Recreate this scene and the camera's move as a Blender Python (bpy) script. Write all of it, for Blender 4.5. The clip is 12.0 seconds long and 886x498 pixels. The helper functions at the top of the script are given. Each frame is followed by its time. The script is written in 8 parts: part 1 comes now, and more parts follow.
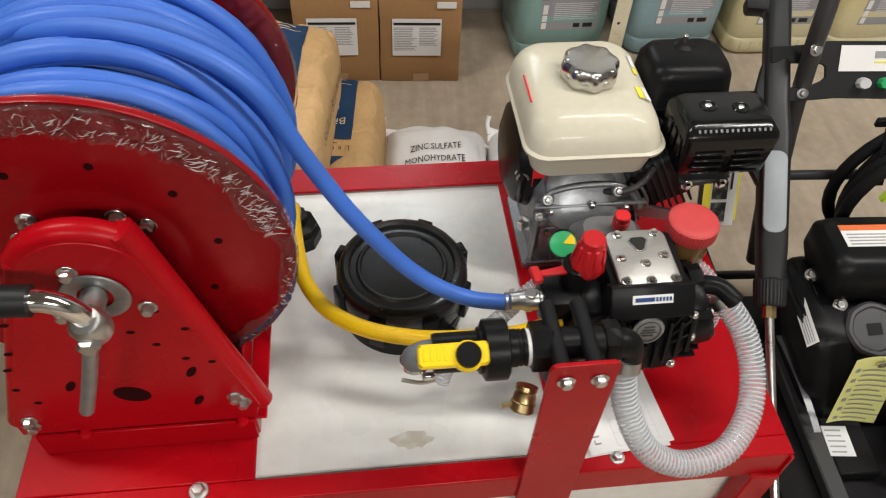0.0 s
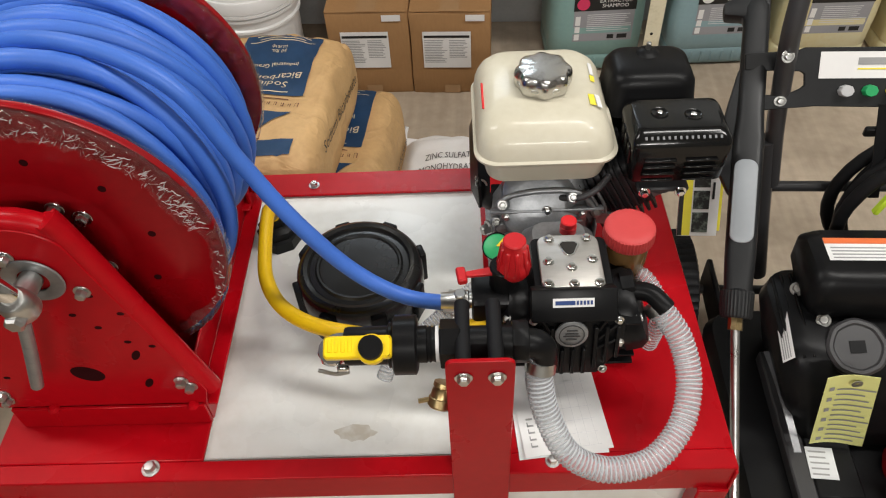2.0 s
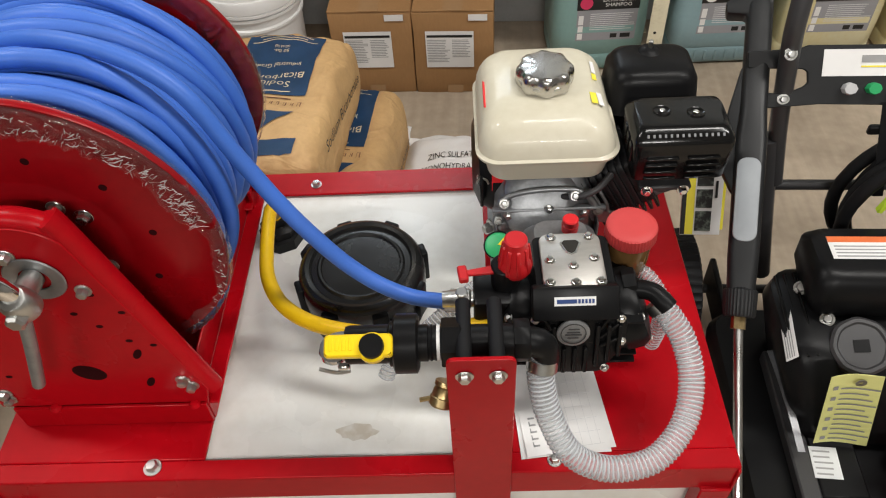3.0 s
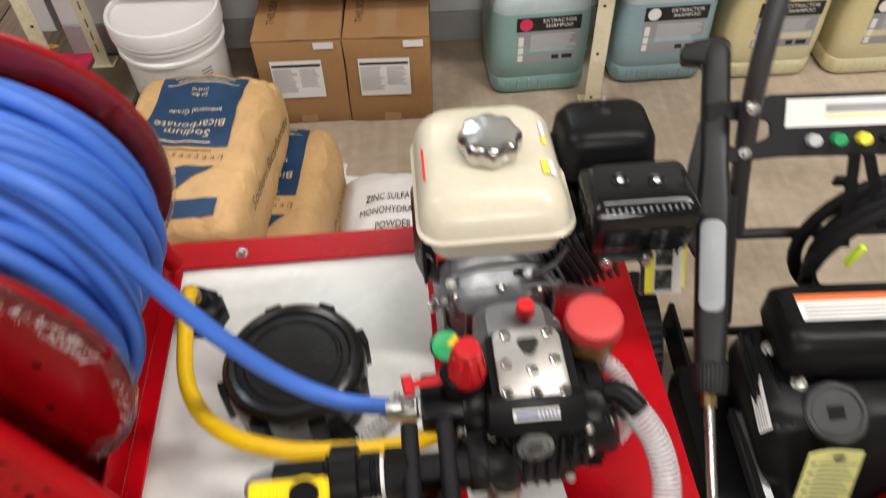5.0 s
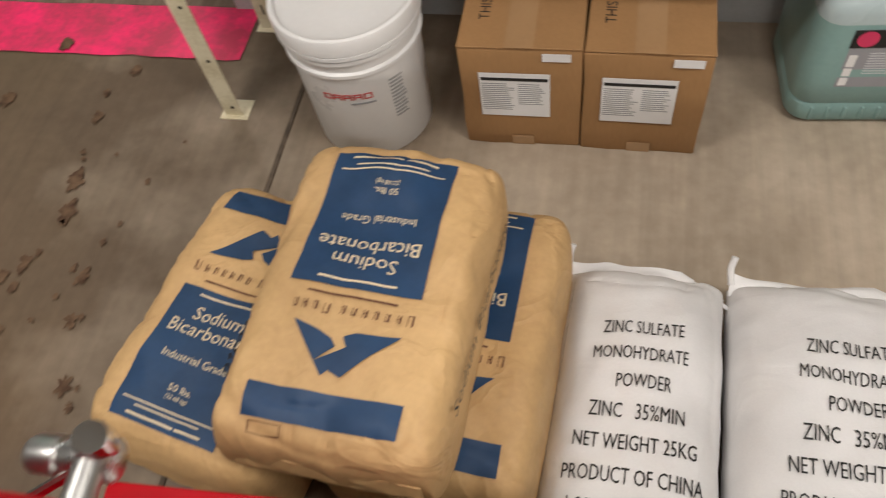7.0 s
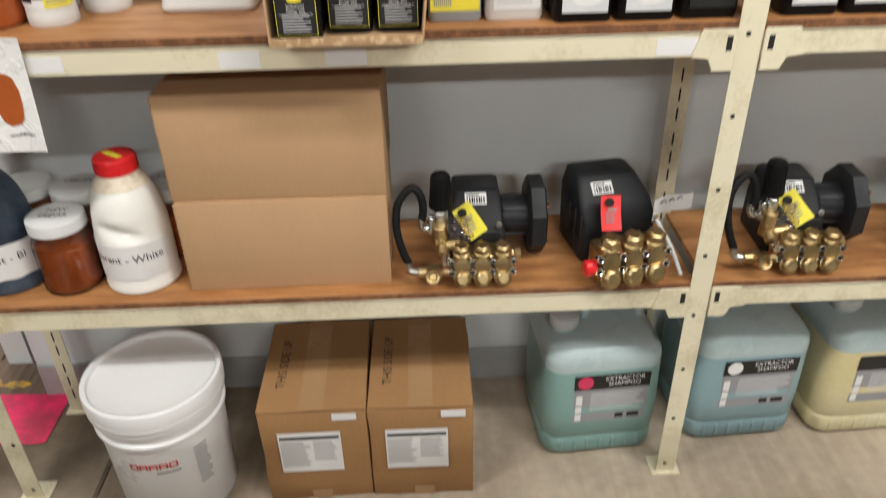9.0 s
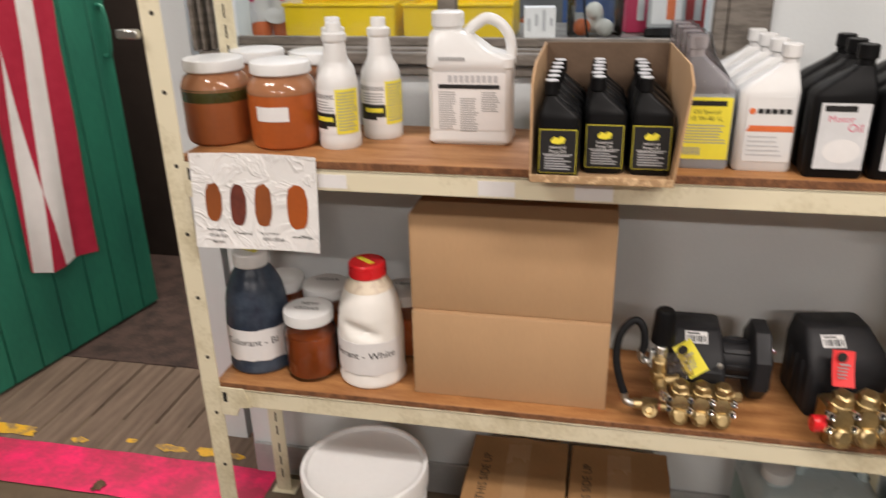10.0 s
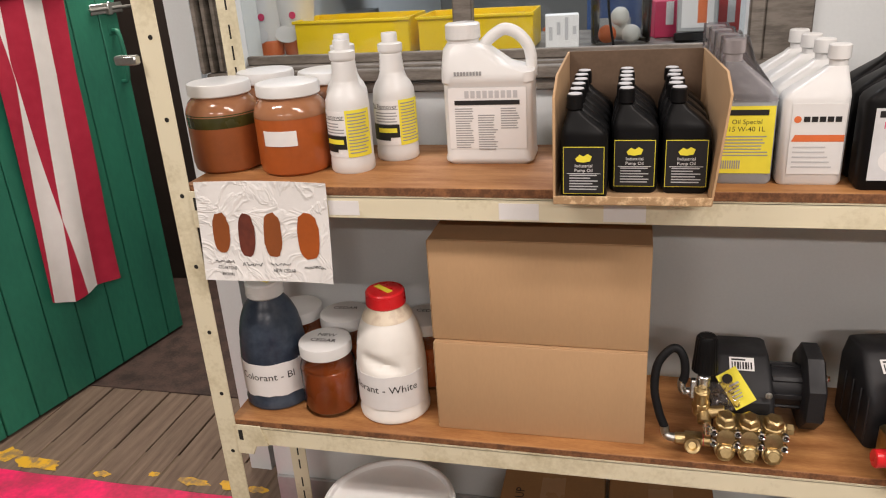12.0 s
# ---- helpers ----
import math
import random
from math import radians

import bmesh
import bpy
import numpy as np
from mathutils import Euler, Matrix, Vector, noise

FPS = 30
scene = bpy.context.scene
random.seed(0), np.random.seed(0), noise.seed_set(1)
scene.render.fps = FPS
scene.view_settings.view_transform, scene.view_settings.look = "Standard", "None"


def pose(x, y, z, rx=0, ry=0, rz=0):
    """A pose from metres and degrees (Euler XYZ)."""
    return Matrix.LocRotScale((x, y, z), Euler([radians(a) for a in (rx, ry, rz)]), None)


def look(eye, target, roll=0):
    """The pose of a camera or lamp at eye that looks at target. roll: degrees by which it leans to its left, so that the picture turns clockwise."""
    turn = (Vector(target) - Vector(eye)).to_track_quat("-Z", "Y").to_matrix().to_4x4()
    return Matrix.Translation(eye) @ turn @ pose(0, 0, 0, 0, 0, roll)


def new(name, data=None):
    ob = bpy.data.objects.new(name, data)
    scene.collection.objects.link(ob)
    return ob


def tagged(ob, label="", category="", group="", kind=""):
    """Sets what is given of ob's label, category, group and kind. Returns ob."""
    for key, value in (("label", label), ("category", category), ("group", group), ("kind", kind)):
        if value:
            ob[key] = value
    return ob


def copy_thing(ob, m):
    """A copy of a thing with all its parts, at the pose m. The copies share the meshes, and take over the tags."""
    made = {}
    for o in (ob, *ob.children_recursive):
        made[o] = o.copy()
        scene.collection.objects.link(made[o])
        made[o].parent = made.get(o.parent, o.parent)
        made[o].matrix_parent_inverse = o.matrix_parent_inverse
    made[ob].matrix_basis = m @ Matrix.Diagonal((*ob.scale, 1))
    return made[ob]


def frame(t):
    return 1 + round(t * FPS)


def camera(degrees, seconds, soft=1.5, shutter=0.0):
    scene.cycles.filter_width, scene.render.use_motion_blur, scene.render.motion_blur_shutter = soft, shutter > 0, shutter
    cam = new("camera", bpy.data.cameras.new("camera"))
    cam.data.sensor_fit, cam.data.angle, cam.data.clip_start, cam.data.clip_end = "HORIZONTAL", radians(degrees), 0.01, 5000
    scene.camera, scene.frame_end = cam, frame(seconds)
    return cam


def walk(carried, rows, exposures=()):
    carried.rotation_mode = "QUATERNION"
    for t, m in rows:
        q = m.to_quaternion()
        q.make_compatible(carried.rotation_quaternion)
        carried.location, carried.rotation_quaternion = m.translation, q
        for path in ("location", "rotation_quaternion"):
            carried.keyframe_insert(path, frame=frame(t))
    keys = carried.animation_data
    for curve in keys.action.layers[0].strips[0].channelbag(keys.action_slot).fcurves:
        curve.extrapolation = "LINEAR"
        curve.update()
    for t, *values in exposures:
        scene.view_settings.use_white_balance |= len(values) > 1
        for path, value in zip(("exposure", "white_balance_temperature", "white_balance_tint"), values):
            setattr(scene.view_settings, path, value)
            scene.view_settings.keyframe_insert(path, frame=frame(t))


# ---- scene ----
cam = camera(60.6, 12.0, 1.1, 0.5)
PATH = [
    (0, (-0.008, 0.149, 1.425), (0.119, 1.451, -0.088), 3.2),
    (0.5, (0.079, 0.14, 1.432), (0.118, 1.455, -0.075), 1.3),
    (1, (0.155, 0.121, 1.433), (0.122, 1.443, -0.067), -0.6),
    (1.5, (0.189, 0.111, 1.436), (0.097, 1.438, -0.058), -2.5),
    (2, (0.198, 0.113, 1.438), (0.075, 1.444, -0.05), -3.5),
    (2.5, (0.197, 0.113, 1.437), (0.063, 1.448, -0.047), -3.8),
    (4.5, (0.228, 0.11, 1.429), (0.123, 1.427, -0.072), -5.4),
    (5, (0.204, 0.284, 1.43), (0.211, 1.604, -0.072), -1.9),
    (5.5, (0.105, 0.548, 1.444), (0.102, 1.88, -0.049), -0.2),
    (6, (0.018, 0.762, 1.376), (-0.184, 1.98, -0.198), -3.4),
    (6.5, (-0.018, 0.916, 1.344), (-0.425, 1.976, -0.303), -10.9),
    (7, (0.006, 0.996, 1.315), (-0.381, 1.992, -0.376), -13.2),
    (7.2, (0.047, 1.03, 1.302), (-0.235, 2.026, -0.409), -10.4),
    (9, (0.105, 0.822, 1.468), (0.148, 2.515, 0.403), -1.3),
    (9.2, (0.061, 0.783, 1.484), (0.032, 2.526, 0.503), -0.8),
    (9.5, (0.01, 0.739, 1.498), (-0.129, 2.518, 0.593), -0.2),
    (10, (-0.015, 0.741, 1.516), (-0.403, 2.542, 0.738), -1.3),
    (10.5, (0.01, 0.796, 1.52), (-0.497, 2.595, 0.809), -2.4),
    (11, (0.023, 0.845, 1.507), (-0.513, 2.636, 0.796), -3.3),
    (11.5, (0.028, 0.873, 1.493), (-0.507, 2.659, 0.768), -4.1),
    (12, (-0.013, 0.846, 1.508), (-0.486, 2.638, 0.758), -3.8),
]
walk(cam, [(t, look(eye, target, roll)) for t, eye, target, roll in PATH],
     [(0, -0.62, 6500, 10), (4.5, -0.56, 6500, 10), (5, -0.34, 6600, 12), (5.5, -0.36, 6650, 12), (6.0, -0.46, 6700, 13), (6.5, -0.5, 6700, 13), (7.2, -0.5, 6650, 12), (9, -0.22, 6350, 8), (9.5, -0.27, 6650, 13), (10.2, -0.36, 6850, 16), (11, -0.38, 6850, 16), (12, -0.36, 6950, 18)])

# ---- light and exposure ----
scene.view_settings.exposure = 0.0
world = bpy.data.worlds.new("world")
scene.world = world
world.use_nodes = True
world.node_tree.nodes["Background"].inputs[0].default_value = (0.9, 0.95, 1.0, 1)
world.node_tree.nodes["Background"].inputs[1].default_value = 0.25


def strip_or_fill_lamp(x, y, z, sx, sy, watts, tint):
    data = bpy.data.lights.new("strip_or_fill_lamp", "AREA")
    data.shape, data.size, data.size_y, data.energy, data.color = "RECTANGLE", sx, sy, watts, tint
    ob = new("strip_or_fill_lamp", data)
    ob.location = (x, y, z)
    return ob


LAMP_Z = 3.05
LAMPS = [(-1.5, 1.0, 48), (0.9, 0.9, 38), (-1.5, -2.2, 76), (0.9, -2.2, 116), (2.1, 0.6, 60)]
for lx, ly, watts in LAMPS:
    strip_or_fill_lamp(lx, ly, LAMP_Z - 0.1, 1.2, 0.2, watts, (1.0, 0.975, 0.93))
# Two fill lamps without fixtures, added to brighten the passage and next room.
strip_or_fill_lamp(-1.7, 3.6, 2.5, 0.6, 0.6, 44, (1.0, 0.95, 0.85))
strip_or_fill_lamp(-0.3, 3.7, 2.7, 1.2, 0.3, 44, (0.85, 0.93, 1.0))


# ---- materials ----
def mat(name, color, rough=0.5, metal=0.0, var=0.08, scale=6.0, fine=90.0, bump=0.05, second=None, mix_at=(0.45, 0.65),
        coat=0.0, spec=0.5, trans=0.0, ior=1.45, sss=0.0, rvar=0.1, alpha=1.0, stretch=(1, 1, 1), emit=0.0, crumple=0.0, fold=9.0):
    """A surface of one colour with grain at two scales, wear in the gloss and a fine relief."""
    m = bpy.data.materials.new(name)
    m.use_nodes = True
    nt = m.node_tree
    p = nt.nodes["Principled BSDF"]
    tex = nt.nodes.new("ShaderNodeTexCoord")
    mp = nt.nodes.new("ShaderNodeMapping")
    mp.inputs["Scale"].default_value = stretch
    nt.links.new(tex.outputs["Object"], mp.inputs["Vector"])

    def noise_tex(s, detail=6.0):
        n = nt.nodes.new("ShaderNodeTexNoise")
        n.inputs["Scale"].default_value, n.inputs["Detail"].default_value = s, detail
        nt.links.new(mp.outputs[0], n.inputs["Vector"])
        return n
    big, small = noise_tex(scale), noise_tex(fine, 3.0)
    add = nt.nodes.new("ShaderNodeMath")
    add.operation = "MULTIPLY_ADD"
    add.inputs[1].default_value = 0.35
    nt.links.new(small.outputs[0], add.inputs[0])
    nt.links.new(big.outputs[0], add.inputs[2])
    ramp = nt.nodes.new("ShaderNodeMapRange")
    if second is None:
        second = tuple(max(0.0, c * (1 - 2.2 * var)) for c in color)
        mix_at = (0.5, 0.95)
    ramp.inputs[1].default_value, ramp.inputs[2].default_value = mix_at
    nt.links.new(add.outputs[0], ramp.inputs[0])
    mix = nt.nodes.new("ShaderNodeMix")
    mix.data_type = "RGBA"
    mix.inputs[6].default_value, mix.inputs[7].default_value = (*color, 1), (*second, 1)
    nt.links.new(ramp.outputs[0], mix.inputs[0])
    nt.links.new(mix.outputs[2], p.inputs["Base Color"])
    rr = nt.nodes.new("ShaderNodeMapRange")
    rr.inputs[1].default_value, rr.inputs[2].default_value = 0.35, 0.65
    rr.inputs[3].default_value, rr.inputs[4].default_value = max(0.02, rough - rvar * 0.5), min(1, rough + rvar)
    nt.links.new(big.outputs[0], rr.inputs[0])
    nt.links.new(rr.outputs[0], p.inputs["Roughness"])
    p.inputs["Metallic"].default_value = metal
    p.inputs["Specular IOR Level"].default_value = spec
    p.inputs["Coat Weight"].default_value = coat
    p.inputs["Coat Roughness"].default_value = 0.08
    p.inputs["Transmission Weight"].default_value = trans
    p.inputs["IOR"].default_value = ior
    p.inputs["Alpha"].default_value = alpha
    if sss:
        p.inputs["Subsurface Weight"].default_value = sss
        p.inputs["Subsurface Radius"].default_value = (0.02, 0.02, 0.02)
    if emit:
        p.inputs["Emission Color"].default_value = (*color, 1)
        p.inputs["Emission Strength"].default_value = emit
    if bump:
        b = nt.nodes.new("ShaderNodeBump")
        b.inputs["Strength"].default_value, b.inputs["Distance"].default_value = bump, 0.004
        nt.links.new(add.outputs[0], b.inputs["Height"])
        nt.links.new(b.outputs[0], p.inputs["Normal"])
        if crumple:
            # sharp narrow creases like those of handled paper
            vor = nt.nodes.new("ShaderNodeTexNoise")
            vor.inputs["Scale"].default_value, vor.inputs["Detail"].default_value, vor.inputs["Distortion"].default_value = fold, 3.0, 1.2
            nt.links.new(mp.outputs[0], vor.inputs["Vector"])
            cen, mag, ridge, b2 = (nt.nodes.new(k) for k in ("ShaderNodeMath", "ShaderNodeMath", "ShaderNodeMapRange", "ShaderNodeBump"))
            cen.operation, mag.operation = "SUBTRACT", "ABSOLUTE"
            cen.inputs[1].default_value = 0.5
            nt.links.new(vor.outputs[0], cen.inputs[0])
            nt.links.new(cen.outputs[0], mag.inputs[0])
            ridge.inputs[2].default_value = 0.07
            ridge.inputs[3].default_value, ridge.inputs[4].default_value = 1.0, 0.0
            nt.links.new(mag.outputs[0], ridge.inputs[0])
            b2.inputs["Strength"].default_value, b2.inputs["Distance"].default_value = crumple, 0.004
            nt.links.new(ridge.outputs[0], b2.inputs["Height"])
            nt.links.new(b.outputs[0], b2.inputs["Normal"])
            nt.links.new(b2.outputs[0], p.inputs["Normal"])
    return m


def thin_gloss(name, tint, ior=1.3, rough=0.1, bump=0.0, scale=30.0, least=0.0, milk=0.0):
    """A thin clear skin: what lies behind shows through, and its gloss lies on top."""
    m = bpy.data.materials.new(name)
    m.use_nodes = True
    nt = m.node_tree
    nt.nodes.remove(nt.nodes["Principled BSDF"])
    clear, gloss, mix, fres = (nt.nodes.new(k) for k in ("ShaderNodeBsdfTransparent", "ShaderNodeBsdfGlossy", "ShaderNodeMixShader", "ShaderNodeFresnel"))
    clear.inputs[0].default_value = (*tint, 1)
    gloss.inputs["Roughness"].default_value = rough
    fres.inputs["IOR"].default_value = ior
    if bump:
        tex, n, b = (nt.nodes.new(k) for k in ("ShaderNodeTexCoord", "ShaderNodeTexNoise", "ShaderNodeBump"))
        n.inputs["Scale"].default_value, n.inputs["Detail"].default_value, n.inputs["Distortion"].default_value = scale, 5.0, 1.5
        b.inputs["Strength"].default_value, b.inputs["Distance"].default_value = bump, 0.01
        nt.links.new(tex.outputs["Object"], n.inputs["Vector"])
        nt.links.new(n.outputs[0], b.inputs["Height"])
        nt.links.new(b.outputs[0], gloss.inputs["Normal"])
        nt.links.new(b.outputs[0], fres.inputs["Normal"])
    top = nt.nodes.new("ShaderNodeMath")
    top.operation = "ADD"
    top.inputs[1].default_value = least
    nt.links.new(fres.outputs[0], top.inputs[0])
    nt.links.new(top.outputs[0], mix.inputs[0])
    nt.links.new(clear.outputs[0], mix.inputs[1])
    nt.links.new(gloss.outputs[0], mix.inputs[2])
    last = mix.outputs[0]
    if milk:
        haze, veil = nt.nodes.new("ShaderNodeBsdfDiffuse"), nt.nodes.new("ShaderNodeMixShader")
        haze.inputs[0].default_value = (0.75, 0.72, 0.72, 1)
        veil.inputs[0].default_value = milk
        nt.links.new(last, veil.inputs[1])
        nt.links.new(haze.outputs[0], veil.inputs[2])
        last = veil.outputs[0]
    nt.links.new(last, nt.nodes["Material Output"].inputs["Surface"])
    return m


M = {}
M["concrete"] = mat("concrete", (0.62, 0.52, 0.405), 0.42, second=(0.39, 0.315, 0.235), mix_at=(0.4, 0.82), scale=1.6, fine=30, bump=0.12, rvar=0.3)


def soil_and_light(m, dark, x0, x1):
    """Dirt and lighting put into the colour: it brightens from x0 to x1, unevenly, and shows long trowel marks."""
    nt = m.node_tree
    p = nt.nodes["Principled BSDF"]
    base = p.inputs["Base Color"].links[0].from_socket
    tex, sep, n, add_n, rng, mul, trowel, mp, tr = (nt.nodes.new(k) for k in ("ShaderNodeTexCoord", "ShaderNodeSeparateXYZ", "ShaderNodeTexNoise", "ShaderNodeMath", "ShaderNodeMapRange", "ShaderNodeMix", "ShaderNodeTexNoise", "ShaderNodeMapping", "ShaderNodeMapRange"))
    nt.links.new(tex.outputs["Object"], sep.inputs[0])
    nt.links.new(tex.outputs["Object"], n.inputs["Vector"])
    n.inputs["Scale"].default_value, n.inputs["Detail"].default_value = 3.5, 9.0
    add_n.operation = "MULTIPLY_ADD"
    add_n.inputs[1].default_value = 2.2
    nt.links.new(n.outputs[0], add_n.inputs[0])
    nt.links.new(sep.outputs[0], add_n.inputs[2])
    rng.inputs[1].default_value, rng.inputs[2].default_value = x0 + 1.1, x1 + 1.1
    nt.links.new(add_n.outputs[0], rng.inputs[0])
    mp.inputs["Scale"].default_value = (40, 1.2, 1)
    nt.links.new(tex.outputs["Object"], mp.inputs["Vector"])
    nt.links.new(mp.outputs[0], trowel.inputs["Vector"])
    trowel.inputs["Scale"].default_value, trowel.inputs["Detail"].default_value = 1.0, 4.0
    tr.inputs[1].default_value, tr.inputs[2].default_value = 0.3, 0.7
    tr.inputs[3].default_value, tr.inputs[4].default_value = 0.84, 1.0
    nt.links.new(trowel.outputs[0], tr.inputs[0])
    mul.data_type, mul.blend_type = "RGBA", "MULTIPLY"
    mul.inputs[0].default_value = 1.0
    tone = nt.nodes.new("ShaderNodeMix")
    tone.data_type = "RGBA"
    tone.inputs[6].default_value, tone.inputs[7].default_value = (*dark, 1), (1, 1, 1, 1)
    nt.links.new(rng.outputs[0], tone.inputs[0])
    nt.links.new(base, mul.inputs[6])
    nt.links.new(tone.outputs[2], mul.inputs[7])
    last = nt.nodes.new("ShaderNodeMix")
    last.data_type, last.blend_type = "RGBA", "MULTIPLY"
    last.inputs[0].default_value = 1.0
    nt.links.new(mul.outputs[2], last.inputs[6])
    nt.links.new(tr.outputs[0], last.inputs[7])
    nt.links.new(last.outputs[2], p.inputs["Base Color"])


soil_and_light(M["concrete"], (0.27, 0.225, 0.185), -1.2, 0.35)
M["stain"] = mat("stain", (0.06, 0.03, 0.017), 0.6, second=(0.14, 0.085, 0.05), mix_at=(0.5, 0.8), scale=40, spec=0.25)
M["joint"] = mat("floor_joint_filler", (0.12, 0.09, 0.065), 0.9, var=0.25, scale=30)
M["pink"] = mat("pink_paint", (0.92, 0.025, 0.15), 0.45, second=(0.5, 0.035, 0.09), mix_at=(0.5, 0.8), scale=9, fine=60, bump=0.1)
M["residue"] = mat("colorant_residue", (0.55, 0.42, 0.32), 0.4, second=(0.8, 0.7, 0.55), mix_at=(0.4, 0.7), scale=30)
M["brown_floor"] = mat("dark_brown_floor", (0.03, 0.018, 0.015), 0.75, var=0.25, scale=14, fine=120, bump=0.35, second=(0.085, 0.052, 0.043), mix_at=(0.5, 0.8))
M["yellow_floor"] = mat("yellow_floor_paint", (0.75, 0.42, 0.03), 0.5, second=(0.3, 0.2, 0.1), mix_at=(0.6, 0.8), scale=25)
M["plank"] = mat("weathered_plank", (0.22, 0.155, 0.115), 0.7, second=(0.12, 0.082, 0.06), mix_at=(0.45, 0.9), scale=7, fine=60, stretch=(6, 0.5, 1), bump=0.25)
M["mat_dark"] = mat("door_mat", (0.06, 0.04, 0.035), 0.95, second=(0.02, 0.015, 0.012), mix_at=(0.5, 0.8), scale=60, fine=300, bump=0.6)
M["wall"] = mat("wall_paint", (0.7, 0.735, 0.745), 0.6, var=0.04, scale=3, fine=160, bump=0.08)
# Dimmed copy of the wall paint, so unseen walls bounce less light.
M["wall_far"] = mat("wall_paint_dimmed", (0.22, 0.215, 0.2), 0.8, var=0.06, scale=2)
M["base_grey"] = mat("base_board_paint", (0.42, 0.43, 0.43), 0.5, var=0.1, scale=9)
M["frame_grey"] = mat("window_frame_paint", (0.21, 0.185, 0.16), 0.45, second=(0.11, 0.095, 0.08), mix_at=(0.55, 0.85), scale=14, fine=80, stretch=(1, 1, 5))
M["dark"] = mat("dark_fill", (0.03, 0.019, 0.015), 0.8)
# Unseen ceiling, its colour darkened to hold back bounced light.
M["ceiling"] = mat("ceiling_paint", (0.32, 0.31, 0.29), 0.8, var=0.03)
M["cream"] = mat("cream_shelf_paint", (0.74, 0.68, 0.5), 0.42, second=(0.5, 0.43, 0.27), mix_at=(0.66, 0.98), scale=9, fine=120, bump=0.04)
M["slot"] = mat("slot_dark", (0.02, 0.018, 0.015), 0.9)
M["slot_red"] = mat("slot_in_red_steel", (0.03, 0.003, 0.004), 0.9, spec=0.1)
M["board"] = mat("shelf_board", (0.52, 0.255, 0.095), 0.5, second=(0.3, 0.12, 0.04), mix_at=(0.45, 0.85), scale=10, fine=140, stretch=(0.6, 3, 3), bump=0.05)
M["board_edge"] = mat("board_edge", (0.28, 0.12, 0.05), 0.8, second=(0.13, 0.055, 0.025), mix_at=(0.45, 0.8), scale=60, fine=240, bump=0.3)
M["card"] = mat("cardboard", (0.5, 0.31, 0.165), 0.75, var=0.06, scale=5, fine=200, stretch=(1, 1, 0.25), bump=0.05)
M["card_old"] = mat("cardboard_brown", (0.36, 0.195, 0.08), 0.75, var=0.1, scale=5, fine=160, stretch=(1, 1, 0.25), bump=0.08)
M["card_dark"] = mat("shaded_cardboard", (0.15, 0.095, 0.06), 0.7, var=0.15, scale=9, fine=160)
M["card_edge"] = mat("cardboard_edge", (0.68, 0.48, 0.28), 0.85, second=(0.4, 0.25, 0.13), mix_at=(0.5, 0.7), scale=90, fine=300)
M["tape"] = mat("packing_tape", (0.4, 0.24, 0.12), 0.25, var=0.06, coat=0.3)
M["paper"] = mat("white_paper", (0.78, 0.77, 0.76), 0.6, var=0.03, scale=12, bump=0.04)
M["ink"] = mat("black_ink", (0.014, 0.014, 0.014), 0.5)
M["ink_grey"] = mat("grey_ink", (0.33, 0.33, 0.33), 0.6)
M["ink_pale"] = mat("pale_grey_ink", (0.62, 0.62, 0.63), 0.6)
M["white_pl"] = mat("white_plastic", (0.72, 0.72, 0.71), 0.32, var=0.02, sss=0.06, bump=0.02)
M["pail_white"] = mat("white_pail_plastic", (0.84, 0.84, 0.83), 0.32, var=0.03, sss=0.06, bump=0.03)
M["white_tank"] = mat("white_poly_tank", (0.75, 0.75, 0.72), 0.28, second=(0.62, 0.6, 0.55), mix_at=(0.6, 0.98), scale=5, fine=60, sss=0.08, bump=0.03)
M["tank_stain"] = mat("tank_blotch_tone", (0.5, 0.46, 0.39), 0.4, second=(0.64, 0.63, 0.59), mix_at=(0.5, 0.8), scale=30, fine=120)
M["red"] = mat("red_gloss_paint", (0.44, 0.0025, 0.008), 0.26, var=0.12, scale=4, fine=70, coat=0.0, spec=0.2, bump=0.012)
M["red_dark"] = mat("red_reel_paint", (0.31, 0.0018, 0.006), 0.3, var=0.14, scale=5, coat=0.08, spec=0.3, bump=0.02)
M["red_pl"] = mat("red_plastic", (0.72, 0.02, 0.025), 0.3, var=0.06, bump=0.02)
M["red_knob"] = mat("red_knob_plastic", (0.5, 0.012, 0.016), 0.34, var=0.08, bump=0.02)
M["red_cap"] = mat("red_cap", (0.55, 0.05, 0.05), 0.5, var=0.06)
M["taped_paper"] = mat("handled_white_paper", (0.83, 0.82, 0.8), 0.7, var=0.05, scale=14, crumple=0.4, fold=16.0, bump=0.1)
M["film"] = thin_gloss("stretch_film", (0.95, 0.9, 0.9), 1.4, 0.06, 0.25, 90, 0.015, 0.025)
M["film_crease"] = mat("milky_film_glint", (0.8, 0.76, 0.76), 0.2, var=0.05, alpha=0.5, spec=0.8, bump=0.0)
M["blue_hose"] = mat("blue_hose", (0.05, 0.16, 0.6), 0.46, var=0.07, scale=14, fine=500, bump=0.12)
M["yellow"] = mat("yellow_rubber", (0.85, 0.52, 0.005), 0.4, var=0.07, scale=12)
M["yellow_pl"] = mat("yellow_plastic", (0.9, 0.62, 0.01), 0.35, var=0.05)
M["black_pl"] = mat("black_plastic", (0.007, 0.007, 0.0075), 0.34, var=0.1, scale=15, fine=220, bump=0.03, spec=0.17)
M["black_frame"] = mat("black_frame_plastic", (0.011, 0.0115, 0.0125), 0.45, var=0.1, scale=15, fine=220, bump=0.04, spec=0.4)
